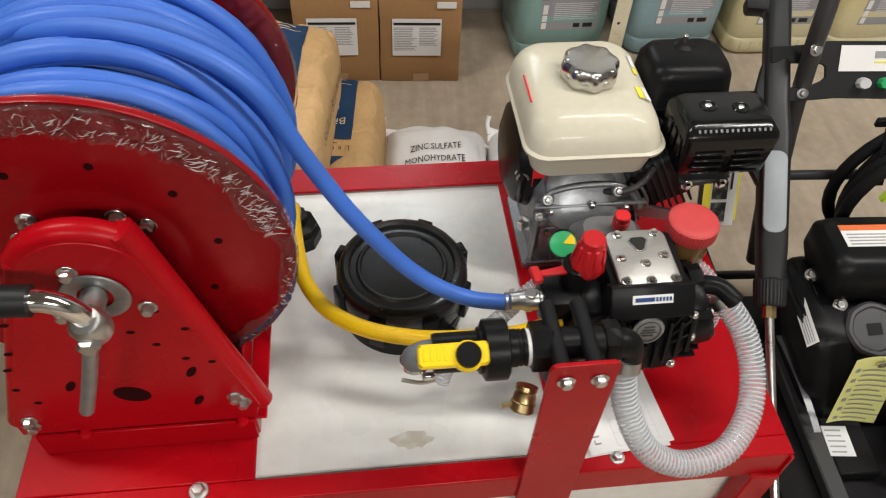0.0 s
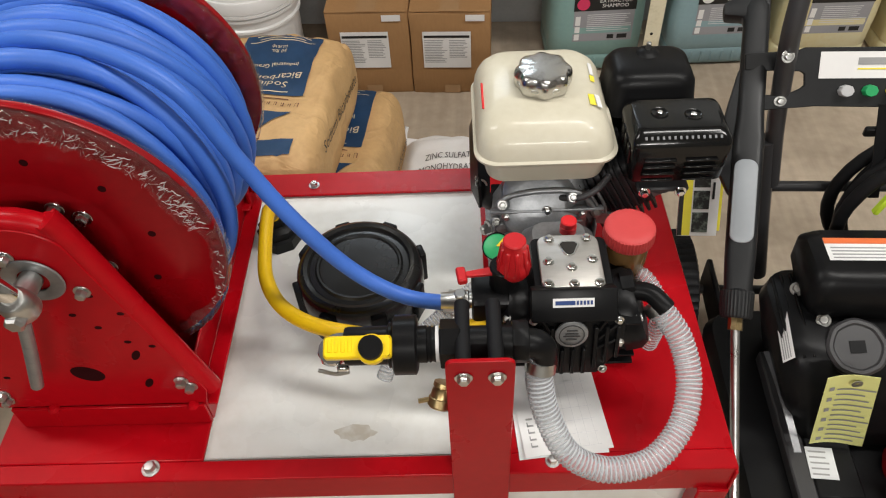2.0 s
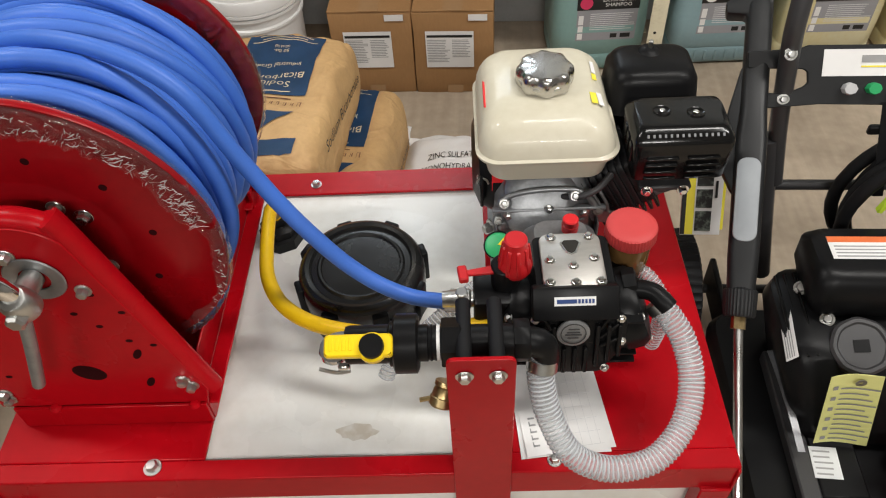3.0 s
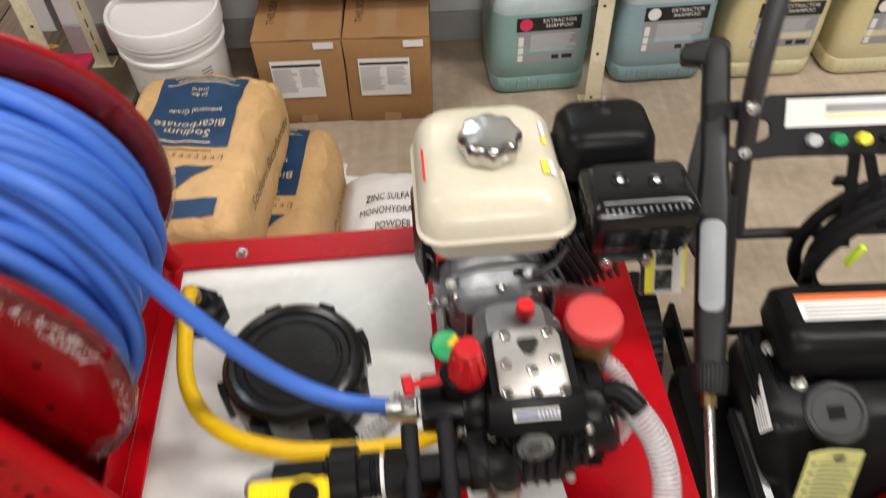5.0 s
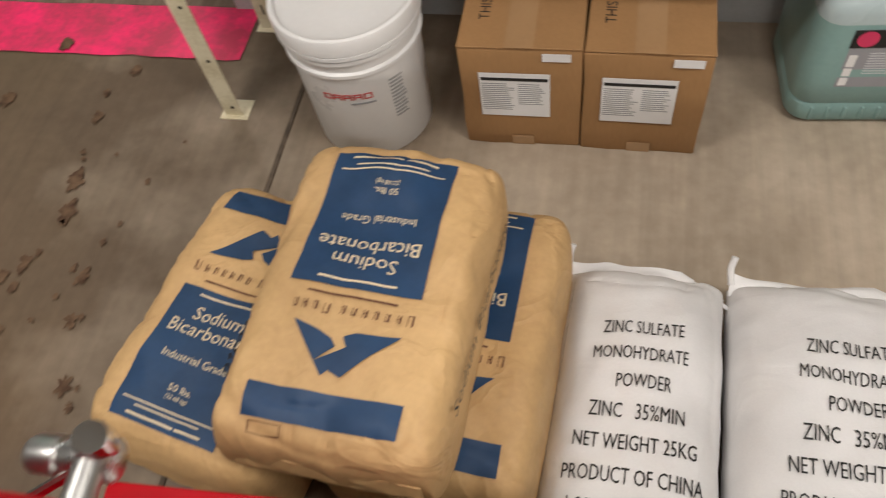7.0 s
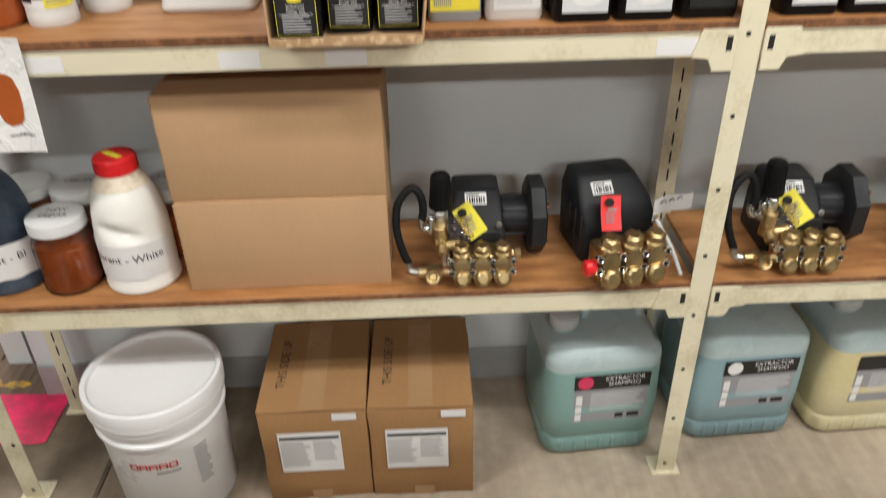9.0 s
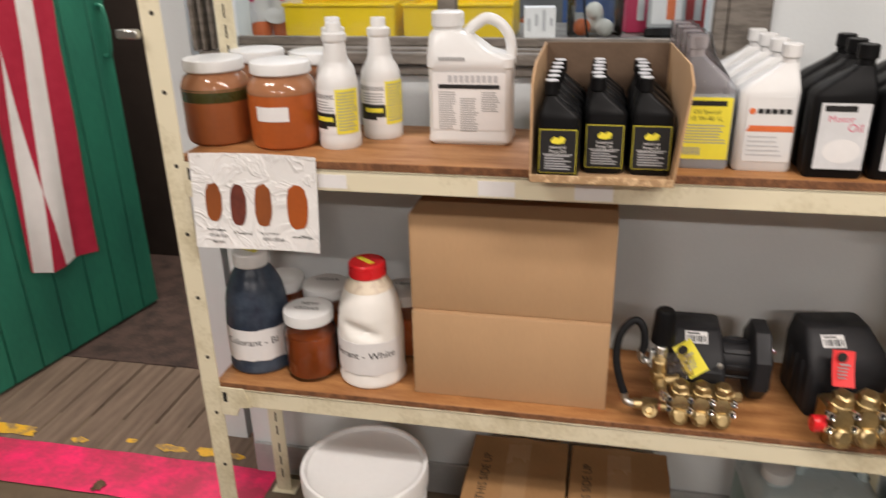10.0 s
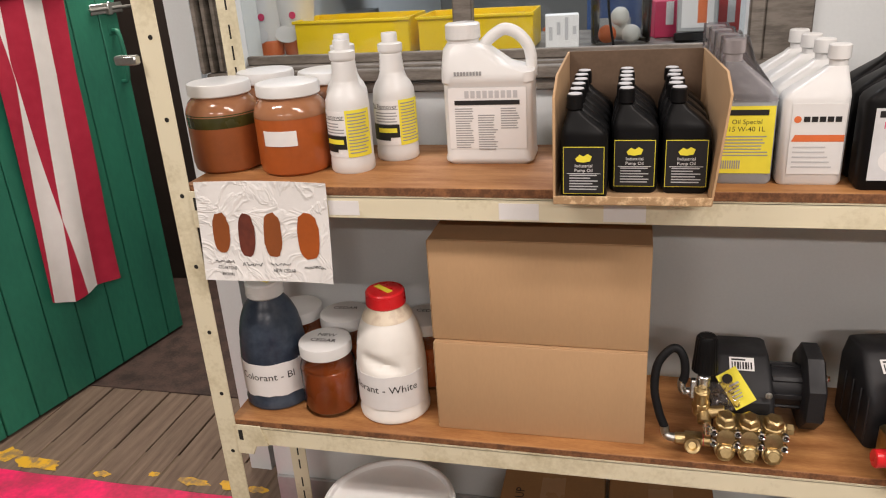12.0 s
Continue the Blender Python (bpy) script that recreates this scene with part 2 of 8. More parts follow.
M["black_gl"] = mat("black_gloss_enamel", (0.007, 0.007, 0.007), 0.18, var=0.1, spec=0.4)
M["black_sat"] = mat("satin_black_lid", (0.012, 0.012, 0.012), 0.22, var=0.1, scale=10, fine=140, bump=0.03, spec=0.5)
M["black_rub"] = mat("black_rubber", (0.008, 0.008, 0.009), 0.55, var=0.1, scale=20, fine=260, bump=0.08, spec=0.25)
M["grey_pl"] = mat("grey_plastic", (0.3, 0.32, 0.34), 0.45, var=0.05)
M["grey_tube"] = mat("dark_grey_tube", (0.042, 0.041, 0.043), 0.36, var=0.06, spec=0.45)
M["grey_rub"] = mat("grey_rubber", (0.16, 0.17, 0.18), 0.55, var=0.08)
M["steel"] = mat("zinc_steel", (0.62, 0.62, 0.6), 0.3, metal=1.0, var=0.12, scale=22, fine=160)
M["zinc_dull"] = mat("dull_zinc_plate", (0.4, 0.41, 0.42), 0.45, metal=0.85, var=0.12, scale=30, fine=200)
M["plate_steel"] = mat("satin_steel_plate", (0.5, 0.48, 0.45), 0.42, metal=0.9, var=0.08, scale=14, fine=240, stretch=(1, 6, 1), bump=0.04)
M["chrome"] = mat("chrome", (0.86, 0.86, 0.85), 0.07, metal=1.0, var=0.02, bump=0.0)
M["cap_chrome"] = mat("brushed_chrome_cap", (0.6, 0.59, 0.57), 0.2, metal=1.0, var=0.08, scale=12, fine=200, bump=0.02)
M["alu"] = mat("cast_aluminium", (0.3, 0.31, 0.32), 0.36, metal=0.6, var=0.2, scale=20, fine=220, bump=0.12)
M["alu_dark"] = mat("dark_cast_aluminium", (0.3, 0.3, 0.31), 0.5, metal=0.8, var=0.16, scale=20, fine=220, bump=0.12)
M["brass"] = mat("brass", (0.6, 0.46, 0.24), 0.33, metal=1.0, second=(0.36, 0.25, 0.11), mix_at=(0.5, 0.9), scale=28, fine=200, bump=0.06)
M["cream_tank"] = mat("cream_tank_paint", (0.6, 0.56, 0.445), 0.4, second=(0.52, 0.475, 0.36), mix_at=(0.6, 1.0), scale=9, coat=0.18, spec=0.4, bump=0.02)
M["vinyl"] = mat("clear_vinyl", (0.62, 0.64, 0.66), 0.16, var=0.05, alpha=0.34, spec=0.7, bump=0.02)
M["spiral"] = mat("white_spiral", (0.56, 0.58, 0.61), 0.35, var=0.04)
M["kraft"] = mat("kraft_paper", (0.645, 0.415, 0.19), 0.62, second=(0.47, 0.29, 0.13), mix_at=(0.45, 0.95), scale=5, fine=90, bump=0.3, crumple=0.35, fold=6.0)
M["blue_print"] = mat("blue_print", (0.012, 0.05, 0.125), 0.55, var=0.12, scale=14)
M["purple_print"] = mat("indigo_print", (0.02, 0.055, 0.2), 0.55, var=0.12, scale=14)
M["brown_ink"] = mat("brown_ink", (0.15, 0.06, 0.035), 0.7)
M["cream_ink"] = mat("cream_ink", (0.75, 0.62, 0.42), 0.7)
M["woven"] = mat("white_woven_sack", (0.8, 0.79, 0.785), 0.5, var=0.05, scale=8, fine=320, bump=0.16, crumple=0.12, fold=5.0)
M["jug_teal"] = mat("teal_jug", (0.26, 0.385, 0.42), 0.35, var=0.08, scale=3, sss=0.15)
M["jug_green"] = mat("green_jug", (0.235, 0.385, 0.365), 0.35, var=0.08, scale=3, sss=0.15)
M["jug_yellow"] = mat("yellow_jug", (0.62, 0.5, 0.2), 0.35, second=(0.66, 0.62, 0.42), mix_at=(0.4, 0.8), scale=3, sss=0.15)
M["jug_cap"] = mat("milky_cap", (0.56, 0.58, 0.57), 0.4, var=0.05, sss=0.1)
M["jug_top"] = mat("clear_jug_top", (0.44, 0.53, 0.54), 0.25, var=0.05, sss=0.2)
M["label_dark"] = mat("dark_grey_label", (0.3, 0.3, 0.32), 0.45, var=0.05)
M["label_grey"] = mat("grey_label", (0.5, 0.5, 0.51), 0.5, var=0.04)
M["green_door"] = mat("green_door_paint", (0.022, 0.22, 0.14), 0.45, second=(0.014, 0.145, 0.097), mix_at=(0.5, 0.9), scale=4, fine=60, stretch=(1, 1, 0.4), bump=0.12)
M["flag_red"] = mat("flag_red", (0.5, 0.02, 0.055), 0.85, var=0.06, scale=20, fine=500, bump=0.1)
M["flag_white"] = mat("flag_white", (0.88, 0.86, 0.85), 0.85, var=0.03, scale=20, fine=500, bump=0.1)
M["flag_blue"] = mat("flag_blue", (0.02, 0.03, 0.16), 0.85, var=0.06, scale=20, fine=500, bump=0.1)
M["glass"] = thin_gloss("window_glass", (0.9, 0.93, 0.94), 1.4, 0.02)
M["clear"] = thin_gloss("clear_plastic", (0.85, 0.87, 0.88), 1.4, 0.06, 0.1, 20, 0.03)
M["brick_mud"] = mat("brown_stain_paint", (0.3, 0.085, 0.025), 0.35, var=0.12, scale=10, coat=0.4)
M["sample_dark"] = mat("dark_red_brown_stain", (0.17, 0.04, 0.025), 0.5, var=0.2, scale=30)
M["brick_orange"] = mat("cedar_stain_paint", (0.44, 0.1, 0.02), 0.35, var=0.12, scale=10, coat=0.4)
M["cedar"] = mat("cedar_liquid", (0.6, 0.13, 0.025), 0.25, var=0.1, scale=9, coat=0.5)
M["olive"] = mat("olive_oil_layer", (0.05, 0.05, 0.012), 0.25, var=0.1, coat=0.5)
M["jar_pl"] = mat("jar_plastic", (0.36, 0.16, 0.08), 0.14, var=0.05, coat=0.5)
M["navy"] = mat("black_colorant", (0.02, 0.03, 0.05), 0.34, second=(0.05, 0.068, 0.095), mix_at=(0.55, 0.8), scale=12)
M["milky"] = mat("white_colorant", (0.85, 0.83, 0.78), 0.35, var=0.03, sss=0.1)
M["oil_grey"] = mat("grey_oil_bottle", (0.32, 0.345, 0.37), 0.35, var=0.05)
M["label_yellow"] = mat("yellow_label", (0.85, 0.74, 0.06), 0.5, var=0.04)
M["photo"] = mat("printed_photo", (0.22, 0.26, 0.22), 0.4, second=(0.02, 0.02, 0.02), mix_at=(0.45, 0.7), scale=60, fine=300)
M["orange"] = mat("orange_print", (0.75, 0.17, 0.05), 0.5)
M["magenta"] = mat("magenta_print", (0.65, 0.04, 0.12), 0.5)
M["silver_label"] = mat("silver_label", (0.66, 0.67, 0.68), 0.4, var=0.06, scale=20)
M["purple"] = mat("purple_print", (0.16, 0.06, 0.34), 0.5)
M["green_pl"] = mat("green_dial", (0.02, 0.36, 0.12), 0.4)
M["amber"] = mat("amber_oil", (0.16, 0.085, 0.03), 0.12, var=0.1, coat=0.5)
M["black_cast"] = mat("black_cast_paint", (0.016, 0.016, 0.018), 0.5, var=0.12, scale=18, fine=260, bump=0.1, spec=0.35)
M["red_tag"] = mat("red_printed_tag", (0.85, 0.05, 0.05), 0.55, var=0.05)
M["tag_yellow"] = mat("yellow_tag", (0.82, 0.82, 0.32), 0.6, var=0.03)
M["sky_blue"] = mat("blue_carton", (0.06, 0.16, 0.45), 0.5, var=0.1)
M["bright_orange"] = mat("bright_orange", (0.8, 0.2, 0.02), 0.5)
M["lime"] = mat("lime_strap", (0.6, 0.85, 0.05), 0.5)
M["ball"] = mat("foam_ball", (0.8, 0.76, 0.68), 0.7, var=0.05)
M["lamp"] = mat("lamp_diffuser", (1.0, 0.97, 0.9), 0.5, emit=6.0, bump=0.0)


# ---- mesh helpers ----
def finish(bm, angle=38):
    me = bpy.data.meshes.new("mesh")
    bm.normal_update()
    bm.to_mesh(me)
    bm.free()
    me.shade_smooth()
    me.set_sharp_from_angle(angle=radians(angle))
    return me


def part(name, bm, material, parent=None, label="", m=None):
    """Links a bmesh as one mesh object under a thing or part; material: one or a list for the faces' indices."""
    me = finish(bm)
    for one in material if isinstance(material, (list, tuple)) else [material]:
        me.materials.append(M[one])
    me.name = name
    ob = new(name, me)
    if parent is not None:
        ob.parent = parent
    if m is not None:
        ob.matrix_local = m
    if label:
        ob["label"] = label
    return ob


def thing(name, m, label, category, group=""):
    ob = new(name)
    ob.empty_display_size = 0.05
    ob.matrix_world = m
    return tagged(ob, label, category, group)


def structure(name, bm, material, label="", category=""):
    ob = part(name, bm, material)
    return tagged(ob, label or name.replace("_", " "), category or "structure", "", "structure")


def bx(x0, x1, y0, y1, z0, z1, bev=0.003, seg=1, m=None):
    bm = bmesh.new()
    bmesh.ops.create_cube(bm, size=1.0)
    for v in bm.verts:
        v.co = Vector(((x0 + x1) / 2 + v.co.x * (x1 - x0), (y0 + y1) / 2 + v.co.y * (y1 - y0), (z0 + z1) / 2 + v.co.z * (z1 - z0)))
    bev = min(bev, 0.45 * min(x1 - x0, y1 - y0, z1 - z0))
    if bev > 0:
        bmesh.ops.bevel(bm, geom=bm.edges[:], offset=bev, segments=seg, affect="EDGES", profile=0.5)
    if m is not None:
        bm.transform(m)
    return bm


def add(bm, *others):
    """Joins bmeshes into the first one."""
    for o in others:
        me = bpy.data.meshes.new("t")
        o.to_mesh(me)
        o.free()
        bm.from_mesh(me)
        bpy.data.meshes.remove(me)
    return bm


def lathe(prof, n=32, m=None, flutes=0, depth=0.0):
    """Turns a profile of (radius, height) round z; flutes: waves of that depth in the radius."""
    bm = bmesh.new()
    rings = []
    for r, z in prof:
        if r < 1e-6:
            rings.append([bm.verts.new((0, 0, z))])
        else:
            ring = []
            for i in range(n):
                a = 2 * math.pi * i / n
                rr = r * (1 + depth * math.cos(flutes * a)) if flutes else r
                ring.append(bm.verts.new((rr * math.cos(a), rr * math.sin(a), z)))
            rings.append(ring)
    for a, b in zip(rings, rings[1:]):
        for i in range(n):
            j = (i + 1) % n
            if len(a) == 1 and len(b) > 1:
                bm.faces.new((a[0], b[i], b[j]))
            elif len(b) == 1 and len(a) > 1:
                bm.faces.new((a[i], a[j], b[0]))
            elif len(a) > 1:
                bm.faces.new((a[i], a[j], b[j], b[i]))
    bmesh.ops.recalc_face_normals(bm, faces=bm.faces[:])
    if m is not None:
        bm.transform(m)
    return bm


def rod(r, z0, z1, n=20, bev=0.0015, m=None):
    bev = min(bev, r * 0.4)
    return lathe([(0, z0), (r - bev, z0), (r, z0 + bev), (r, z1 - bev), (r - bev, z1), (0, z1)], n, m)


def smooth_path(pts, per=8, closed=False):
    pts = [Vector(p) for p in pts]
    n, out = len(pts), []
    for i in range(n if closed else n - 1):
        p0 = pts[(i - 1) % n] if closed or i else pts[0] * 2 - pts[1]
        p1, p2 = pts[i], pts[(i + 1) % n]
        p3 = pts[(i + 2) % n] if closed or i + 2 < n else p2 * 2 - p1
        for k in range(per):
            t = k / per
            out.append(0.5 * (2 * p1 + (p2 - p0) * t + (2 * p0 - 5 * p1 + 4 * p2 - p3) * t * t + (3 * p1 - p0 - 3 * p2 + p3) * t ** 3))
    if not closed:
        out.append(pts[-1])
    return out


def tube(pts, r, n=10, per=8, closed=False, wave=None, straight=False):
    """A round tube along a smooth path; wave(s): factor on the radius by the length run."""
    path = [Vector(p) for p in pts] if straight else smooth_path(pts, per, closed)
    bm = bmesh.new()
    rings, up, run = [], None, 0.0
    cnt = len(path)
    for i, p in enumerate(path):
        a = path[(i - 1) % cnt] if closed else path[max(i - 1, 0)]
        b = path[(i + 1) % cnt] if closed else path[min(i + 1, cnt - 1)]
        d = (b - a).normalized()
        if up is None:
            up = d.orthogonal().normalized()
        up = (up - d * up.dot(d)).normalized()
        side = d.cross(up)
        if i:
            run += (p - path[i - 1]).length
        k = r * (wave(run) if wave else 1)
        rings.append([bm.verts.new(p + k * (math.cos(2 * math.pi * j / n) * up + math.sin(2 * math.pi * j / n) * side)) for j in range(n)])
    for i in range(cnt if closed else cnt - 1):
        a, b = rings[i], rings[(i + 1) % cnt]
        for j in range(n):
            bm.faces.new((a[j], a[(j + 1) % n], b[(j + 1) % n], b[j]))
    if not closed:
        bm.faces.new(rings[0][::-1])
        bm.faces.new(rings[-1])
    bmesh.ops.recalc_face_normals(bm, faces=bm.faces[:])
    return bm


def helix(pts, r, wire, pitch, n=6, per=14, step=10):
    """A wire wound round a smooth path."""
    path = smooth_path(pts, 24)
    dist, run = [0.0], 0.0
    for a, b in zip(path, path[1:]):
        run += (b - a).length
        dist.append(run)
    out, up = [], None
    total = int(run / pitch * step)
    k = 0
    for i in range(total + 1):
        s = run * i / total
        while k < len(dist) - 2 and dist[k + 1] < s:
            k += 1
        f = (s - dist[k]) / max(1e-9, dist[k + 1] - dist[k])
        p = path[k].lerp(path[k + 1], f)
        d = (path[k + 1] - path[k]).normalized()
        if up is None:
            up = d.orthogonal().normalized()
        up = (up - d * up.dot(d)).normalized()
        a = 2 * math.pi * i / step
        out.append(p + r * (math.cos(a) * up + math.sin(a) * d.cross(up)))
    return tube(out, wire, n, straight=True)


def prism(poly, y0, y1, bev=0.0, seg=2, m=None):
    """A polygon of (x, z) drawn out from y0 to y1."""
    bm = bmesh.new()
    a = [bm.verts.new((x, y0, z)) for x, z in poly]
    b = [bm.verts.new((x, y1, z)) for x, z in poly]
    n = len(poly)
    bm.faces.new(a)
    bm.faces.new(b[::-1])
    for i in range(n):
        bm.faces.new((a[i], b[i], b[(i + 1) % n], a[(i + 1) % n]))
    bmesh.ops.recalc_face_normals(bm, faces=bm.faces[:])
    if bev:
        bmesh.ops.bevel(bm, geom=bm.edges[:], offset=bev, segments=seg, affect="EDGES", profile=0.5)
    if m is not None:
        bm.transform(m)
    return bm


def rounded(x0, x1, z0, z1, r, k=5):
    """A rectangle of (x, z) with round corners."""
    out = []
    for cx, cz, a0 in ((x1 - r, z1 - r, 0), (x0 + r, z1 - r, 90), (x0 + r, z0 + r, 180), (x1 - r, z0 + r, 270)):
        for i in range(k + 1):
            a = radians(a0 + 90 * i / k)
            out.append((cx + r * math.cos(a), cz + r * math.sin(a)))
    return out


def loft(sections, cap=True, m=None):
    """Joins closed rings of points, one above another."""
    bm = bmesh.new()
    rings = [[bm.verts.new(p) for p in s] for s in sections]
    n = len(rings[0])
    for a, b in zip(rings, rings[1:]):
        for i in range(n):
            bm.faces.new((a[i], a[(i + 1) % n], b[(i + 1) % n], b[i]))
    if cap:
        bm.faces.new(rings[0][::-1])
        bm.faces.new(rings[-1])
    bmesh.ops.recalc_face_normals(bm, faces=bm.faces[:])
    if m is not None:
        bm.transform(m)
    return bm


def stack(levels, k=5, m=None):
    """A body of round-cornered rectangles: levels of (z, x0, x1, y0, y1, corner radius)."""
    return loft([[(x, y, z) for x, y in rounded(x0, x1, y0, y1, r, k)] for z, x0, x1, y0, y1, r in levels], True, m)


def sheet(nx, ny, fn, thick=0.0):
    bm = bmesh.new()
    g = [[bm.verts.new(fn(i / nx, j / ny)) for i in range(nx + 1)] for j in range(ny + 1)]
    for j in range(ny):
        for i in range(nx):
            bm.faces.new((g[j][i], g[j][i + 1], g[j + 1][i + 1], g[j + 1][i]))
    bm.normal_update()
    if thick:
        bmesh.ops.solidify(bm, geom=bm.faces[:], thickness=thick)
    return bm


WORDS = {}


def words(text, size, align="CENTER", m=None):
    """Writing as a flat mesh in the xz plane, seen from -y."""
    key = (text, align)
    if key not in WORDS:
        cu = bpy.data.curves.new("words", "FONT")
        cu.body, cu.size, cu.align_x, cu.align_y, cu.resolution_u = text, 1.0, align, "CENTER", 2
        ob = bpy.data.objects.new("words", cu)
        WORDS[key] = bpy.data.meshes.new_from_object(ob)
        bpy.data.objects.remove(ob)
    bm = bmesh.new()
    bm.from_mesh(WORDS[key])
    bmesh.ops.triangulate(bm, faces=bm.faces[:])
    bm.transform(Matrix.Rotation(radians(90), 4, "X") @ Matrix.Scale(size, 4))
    if m is not None:
        bm.transform(m)
    return bm


def flat(x0, x1, z0, z1, y=0.0, t=0.0006):
    """A thin label in the xz plane, seen from -y."""
    return bx(x0, x1, y - t, y, z0, z1, 0)


def bars(x0, x1, z_top, rows, height, gap, y=0.0, seed=1, ragged=0.25):
    """Lines of writing too small to read, as plain bars."""
    rng = random.Random(seed)
    bm = bmesh.new()
    for i in range(rows):
        z = z_top - i * (height + gap)
        add(bm, flat(x0, x1 - (x1 - x0) * ragged * rng.random(), z - height, z, y, 0.0004))
    return bm


def wrap(bm, r, cy=0.0):
    """Bends a label from the plane round an upright cylinder."""
    for v in bm.verts:
        a, d = v.co.x / r, r - v.co.y
        v.co = Vector((d * math.sin(a), cy - d * math.cos(a), v.co.z))
    return bm


def cuts(bm, step):
    """Divides long edges, so that a label can bend."""
    for _ in range(4):
        e = [x for x in bm.edges if x.calc_length() > step]
        if not e:
            break
        bmesh.ops.subdivide_edges(bm, edges=e, cuts=1, use_grid_fill=True)
    bmesh.ops.triangulate(bm, faces=bm.faces[:])
    return bm


def shift(bm, x=0, y=0, z=0, rx=0, ry=0, rz=0):
    bm.transform(pose(x, y, z, rx, ry, rz))
    return bm


def bolt(r=0.006, h=0.005, m=None):
    """A washer with a domed hexagon head, axis z."""
    bm = rod(r * 1.45, 0, h * 0.25, 16, 0.0004)
    add(bm, lathe([(r, h * 0.25), (r, h), (r * 0.8, h * 1.25), (r * 0.45, h * 1.3), (0, h * 1.2)], 6))
    if m is not None:
        bm.transform(m)
    return bm


# ---- large structure ----
WALL_Y = 2.47
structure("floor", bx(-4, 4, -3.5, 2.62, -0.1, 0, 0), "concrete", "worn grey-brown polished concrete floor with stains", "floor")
wood_floor = structure("floor_wood", bx(-4, 4, 2.46, 6, -0.1, -0.018, 0), "dark", "weathered grey plank floor behind a doorway", "floor")
structure("painted_threshold", sheet(60, 8, lambda u, v: Vector((-3.2 + 2.29 * u, 2.27 + 0.19 * v + (1 - v) * 0.012 * noise.noise((u * 26, 3, 0)), 0.004 + 0.0015 * math.sin(u * 50) * v))),
          "pink", "bright pink painted strip across the doorway threshold", "floor paint")


def wall_piece(bm, x0, x1, z0, z1, y0=WALL_Y, y1=WALL_Y + 0.13):
    return add(bm, bx(x0, x1, y0, y1, z0, z1, 0))


WX0, WX1, WZ0, WZ1 = -0.9, 0.2, 1.252, 2.3
back = bmesh.new()
for piece in ((-0.985, WX0, 0, WZ1), (WX0, WX1, 0, WZ0), (WX1, 4, 0, WZ1), (-0.985, 4, WZ1, 3.2), (-4, -2.16, 0, 3.2), (-2.16, -0.985, 2.15, 3.2)):
    wall_piece(back, *piece)
structure("wall_north", back, "wall", "white painted wall with a doorway and a wide window", "wall")
structure("baseboard", bx(-0.98, 4, WALL_Y - 0.014, WALL_Y - 0.002, 0, 0.105, 0.002), "base_grey", "grey painted baseboard under the shelving", "baseboard")
structure("wall_west", bx(-4.1, -4, -3.5, 6, 0, 3.2, 0), "wall_far", "unseen side wall, darkened to cut bounced light", "wall")
structure("wall_east", bx(4, 4.1, -3.5, 6, 0, 3.2, 0), "wall_far", "unseen side wall, darkened to cut bounced light", "wall")
structure("wall_south", bx(-4, 4, -3.6, -3.5, 0, 3.2, 0), "wall_far", "unseen rear wall, darkened to cut bounced light", "wall")
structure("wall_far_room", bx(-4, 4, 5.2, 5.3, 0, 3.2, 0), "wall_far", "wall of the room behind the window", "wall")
structure("wall_partition", bx(-1.15, -1.08, 2.6, 5.2, 0, 3.2, 0), "wall", "white painted partition beside the doorway passage", "wall")
# Added end wall: the passage's darkness is put into its colour.
structure("passage_wall", bx(-4, -1.15, 3.95, 4.0, 0, 3.2, 0), "dark", "near-black wall standing for the unlit passage", "wall")
structure("ceiling", bx(-4.1, 4.1, -3.6, 5.3, 3.2, 3.3, 0), "ceiling", "unseen grey ceiling, darkened to cut bounced light", "ceiling")
for lx, ly, watts in LAMPS:
    fix = thing("ceiling_light", pose(lx, ly, LAMP_Z), "white fluorescent strip light under the ceiling", "light", "ceiling lights")
    part("housing", bx(-0.62, 0.62, -0.11, 0.11, -0.03, 0.15, 0.004), "white_pl", fix)
    part("diffuser", bx(-0.6, 0.6, -0.03, 0.03, -0.05, -0.031, 0.004), "lamp", fix)

# the window and its frame
win = tagged(new("window_1"), "wide sliding window in a grey weathered frame", "window", "", "structure")
for i, (x0, x1, z0, z1, y0, y1) in enumerate(((WX0, WX1, WZ0, WZ0 + 0.012, 2.47, 2.6), (WX1, WX1 + 0.028, WZ0 - 0.05, WZ1, 2.448, 2.469), (WX1 + 0.028, WX1 + 0.115, WZ0 - 0.08, WZ1, 2.456, 2.469),
                                              (WX0 - 0.07, WX1 + 0.115, WZ0 - 0.02, WZ0 + 0.006, 2.44, 2.4685), (WX0 - 0.05, WX1 + 0.09, WZ0 - 0.046, WZ0 - 0.023, 2.452, 2.4685))):
    part("window_frame", bx(x0, x1, y0, y1, z0, z1, 0.003), "frame_grey", win)
for i in range(5):
    part("sash_channel", bx(WX0 - 0.075 + 0.017 * i, WX0 - 0.063 + 0.017 * i, 2.428 + 0.012 * i, 2.4685, WZ0 + 0.008, WZ1, 0.002), "frame_grey", win)
part("mullion", bx(-0.395, -0.352, 2.5, 2.53, WZ0 + 0.012, WZ1, 0.003), "frame_grey", win)
for x0, x1, y in ((WX0, -0.372, 2.522), (-0.372, WX1, 2.512)):
    pane = part("pane", bx(x0, x1, y, y + 0.004, WZ0 + 0.03, WZ1, 0), "glass", win, "clear window glass")
    pane.visible_shadow = False
    part("sash_rail", bx(x0, x1, y - 0.008, y + 0.012, WZ0 + 0.012, WZ0 + 0.032, 0.002), "frame_grey", win)

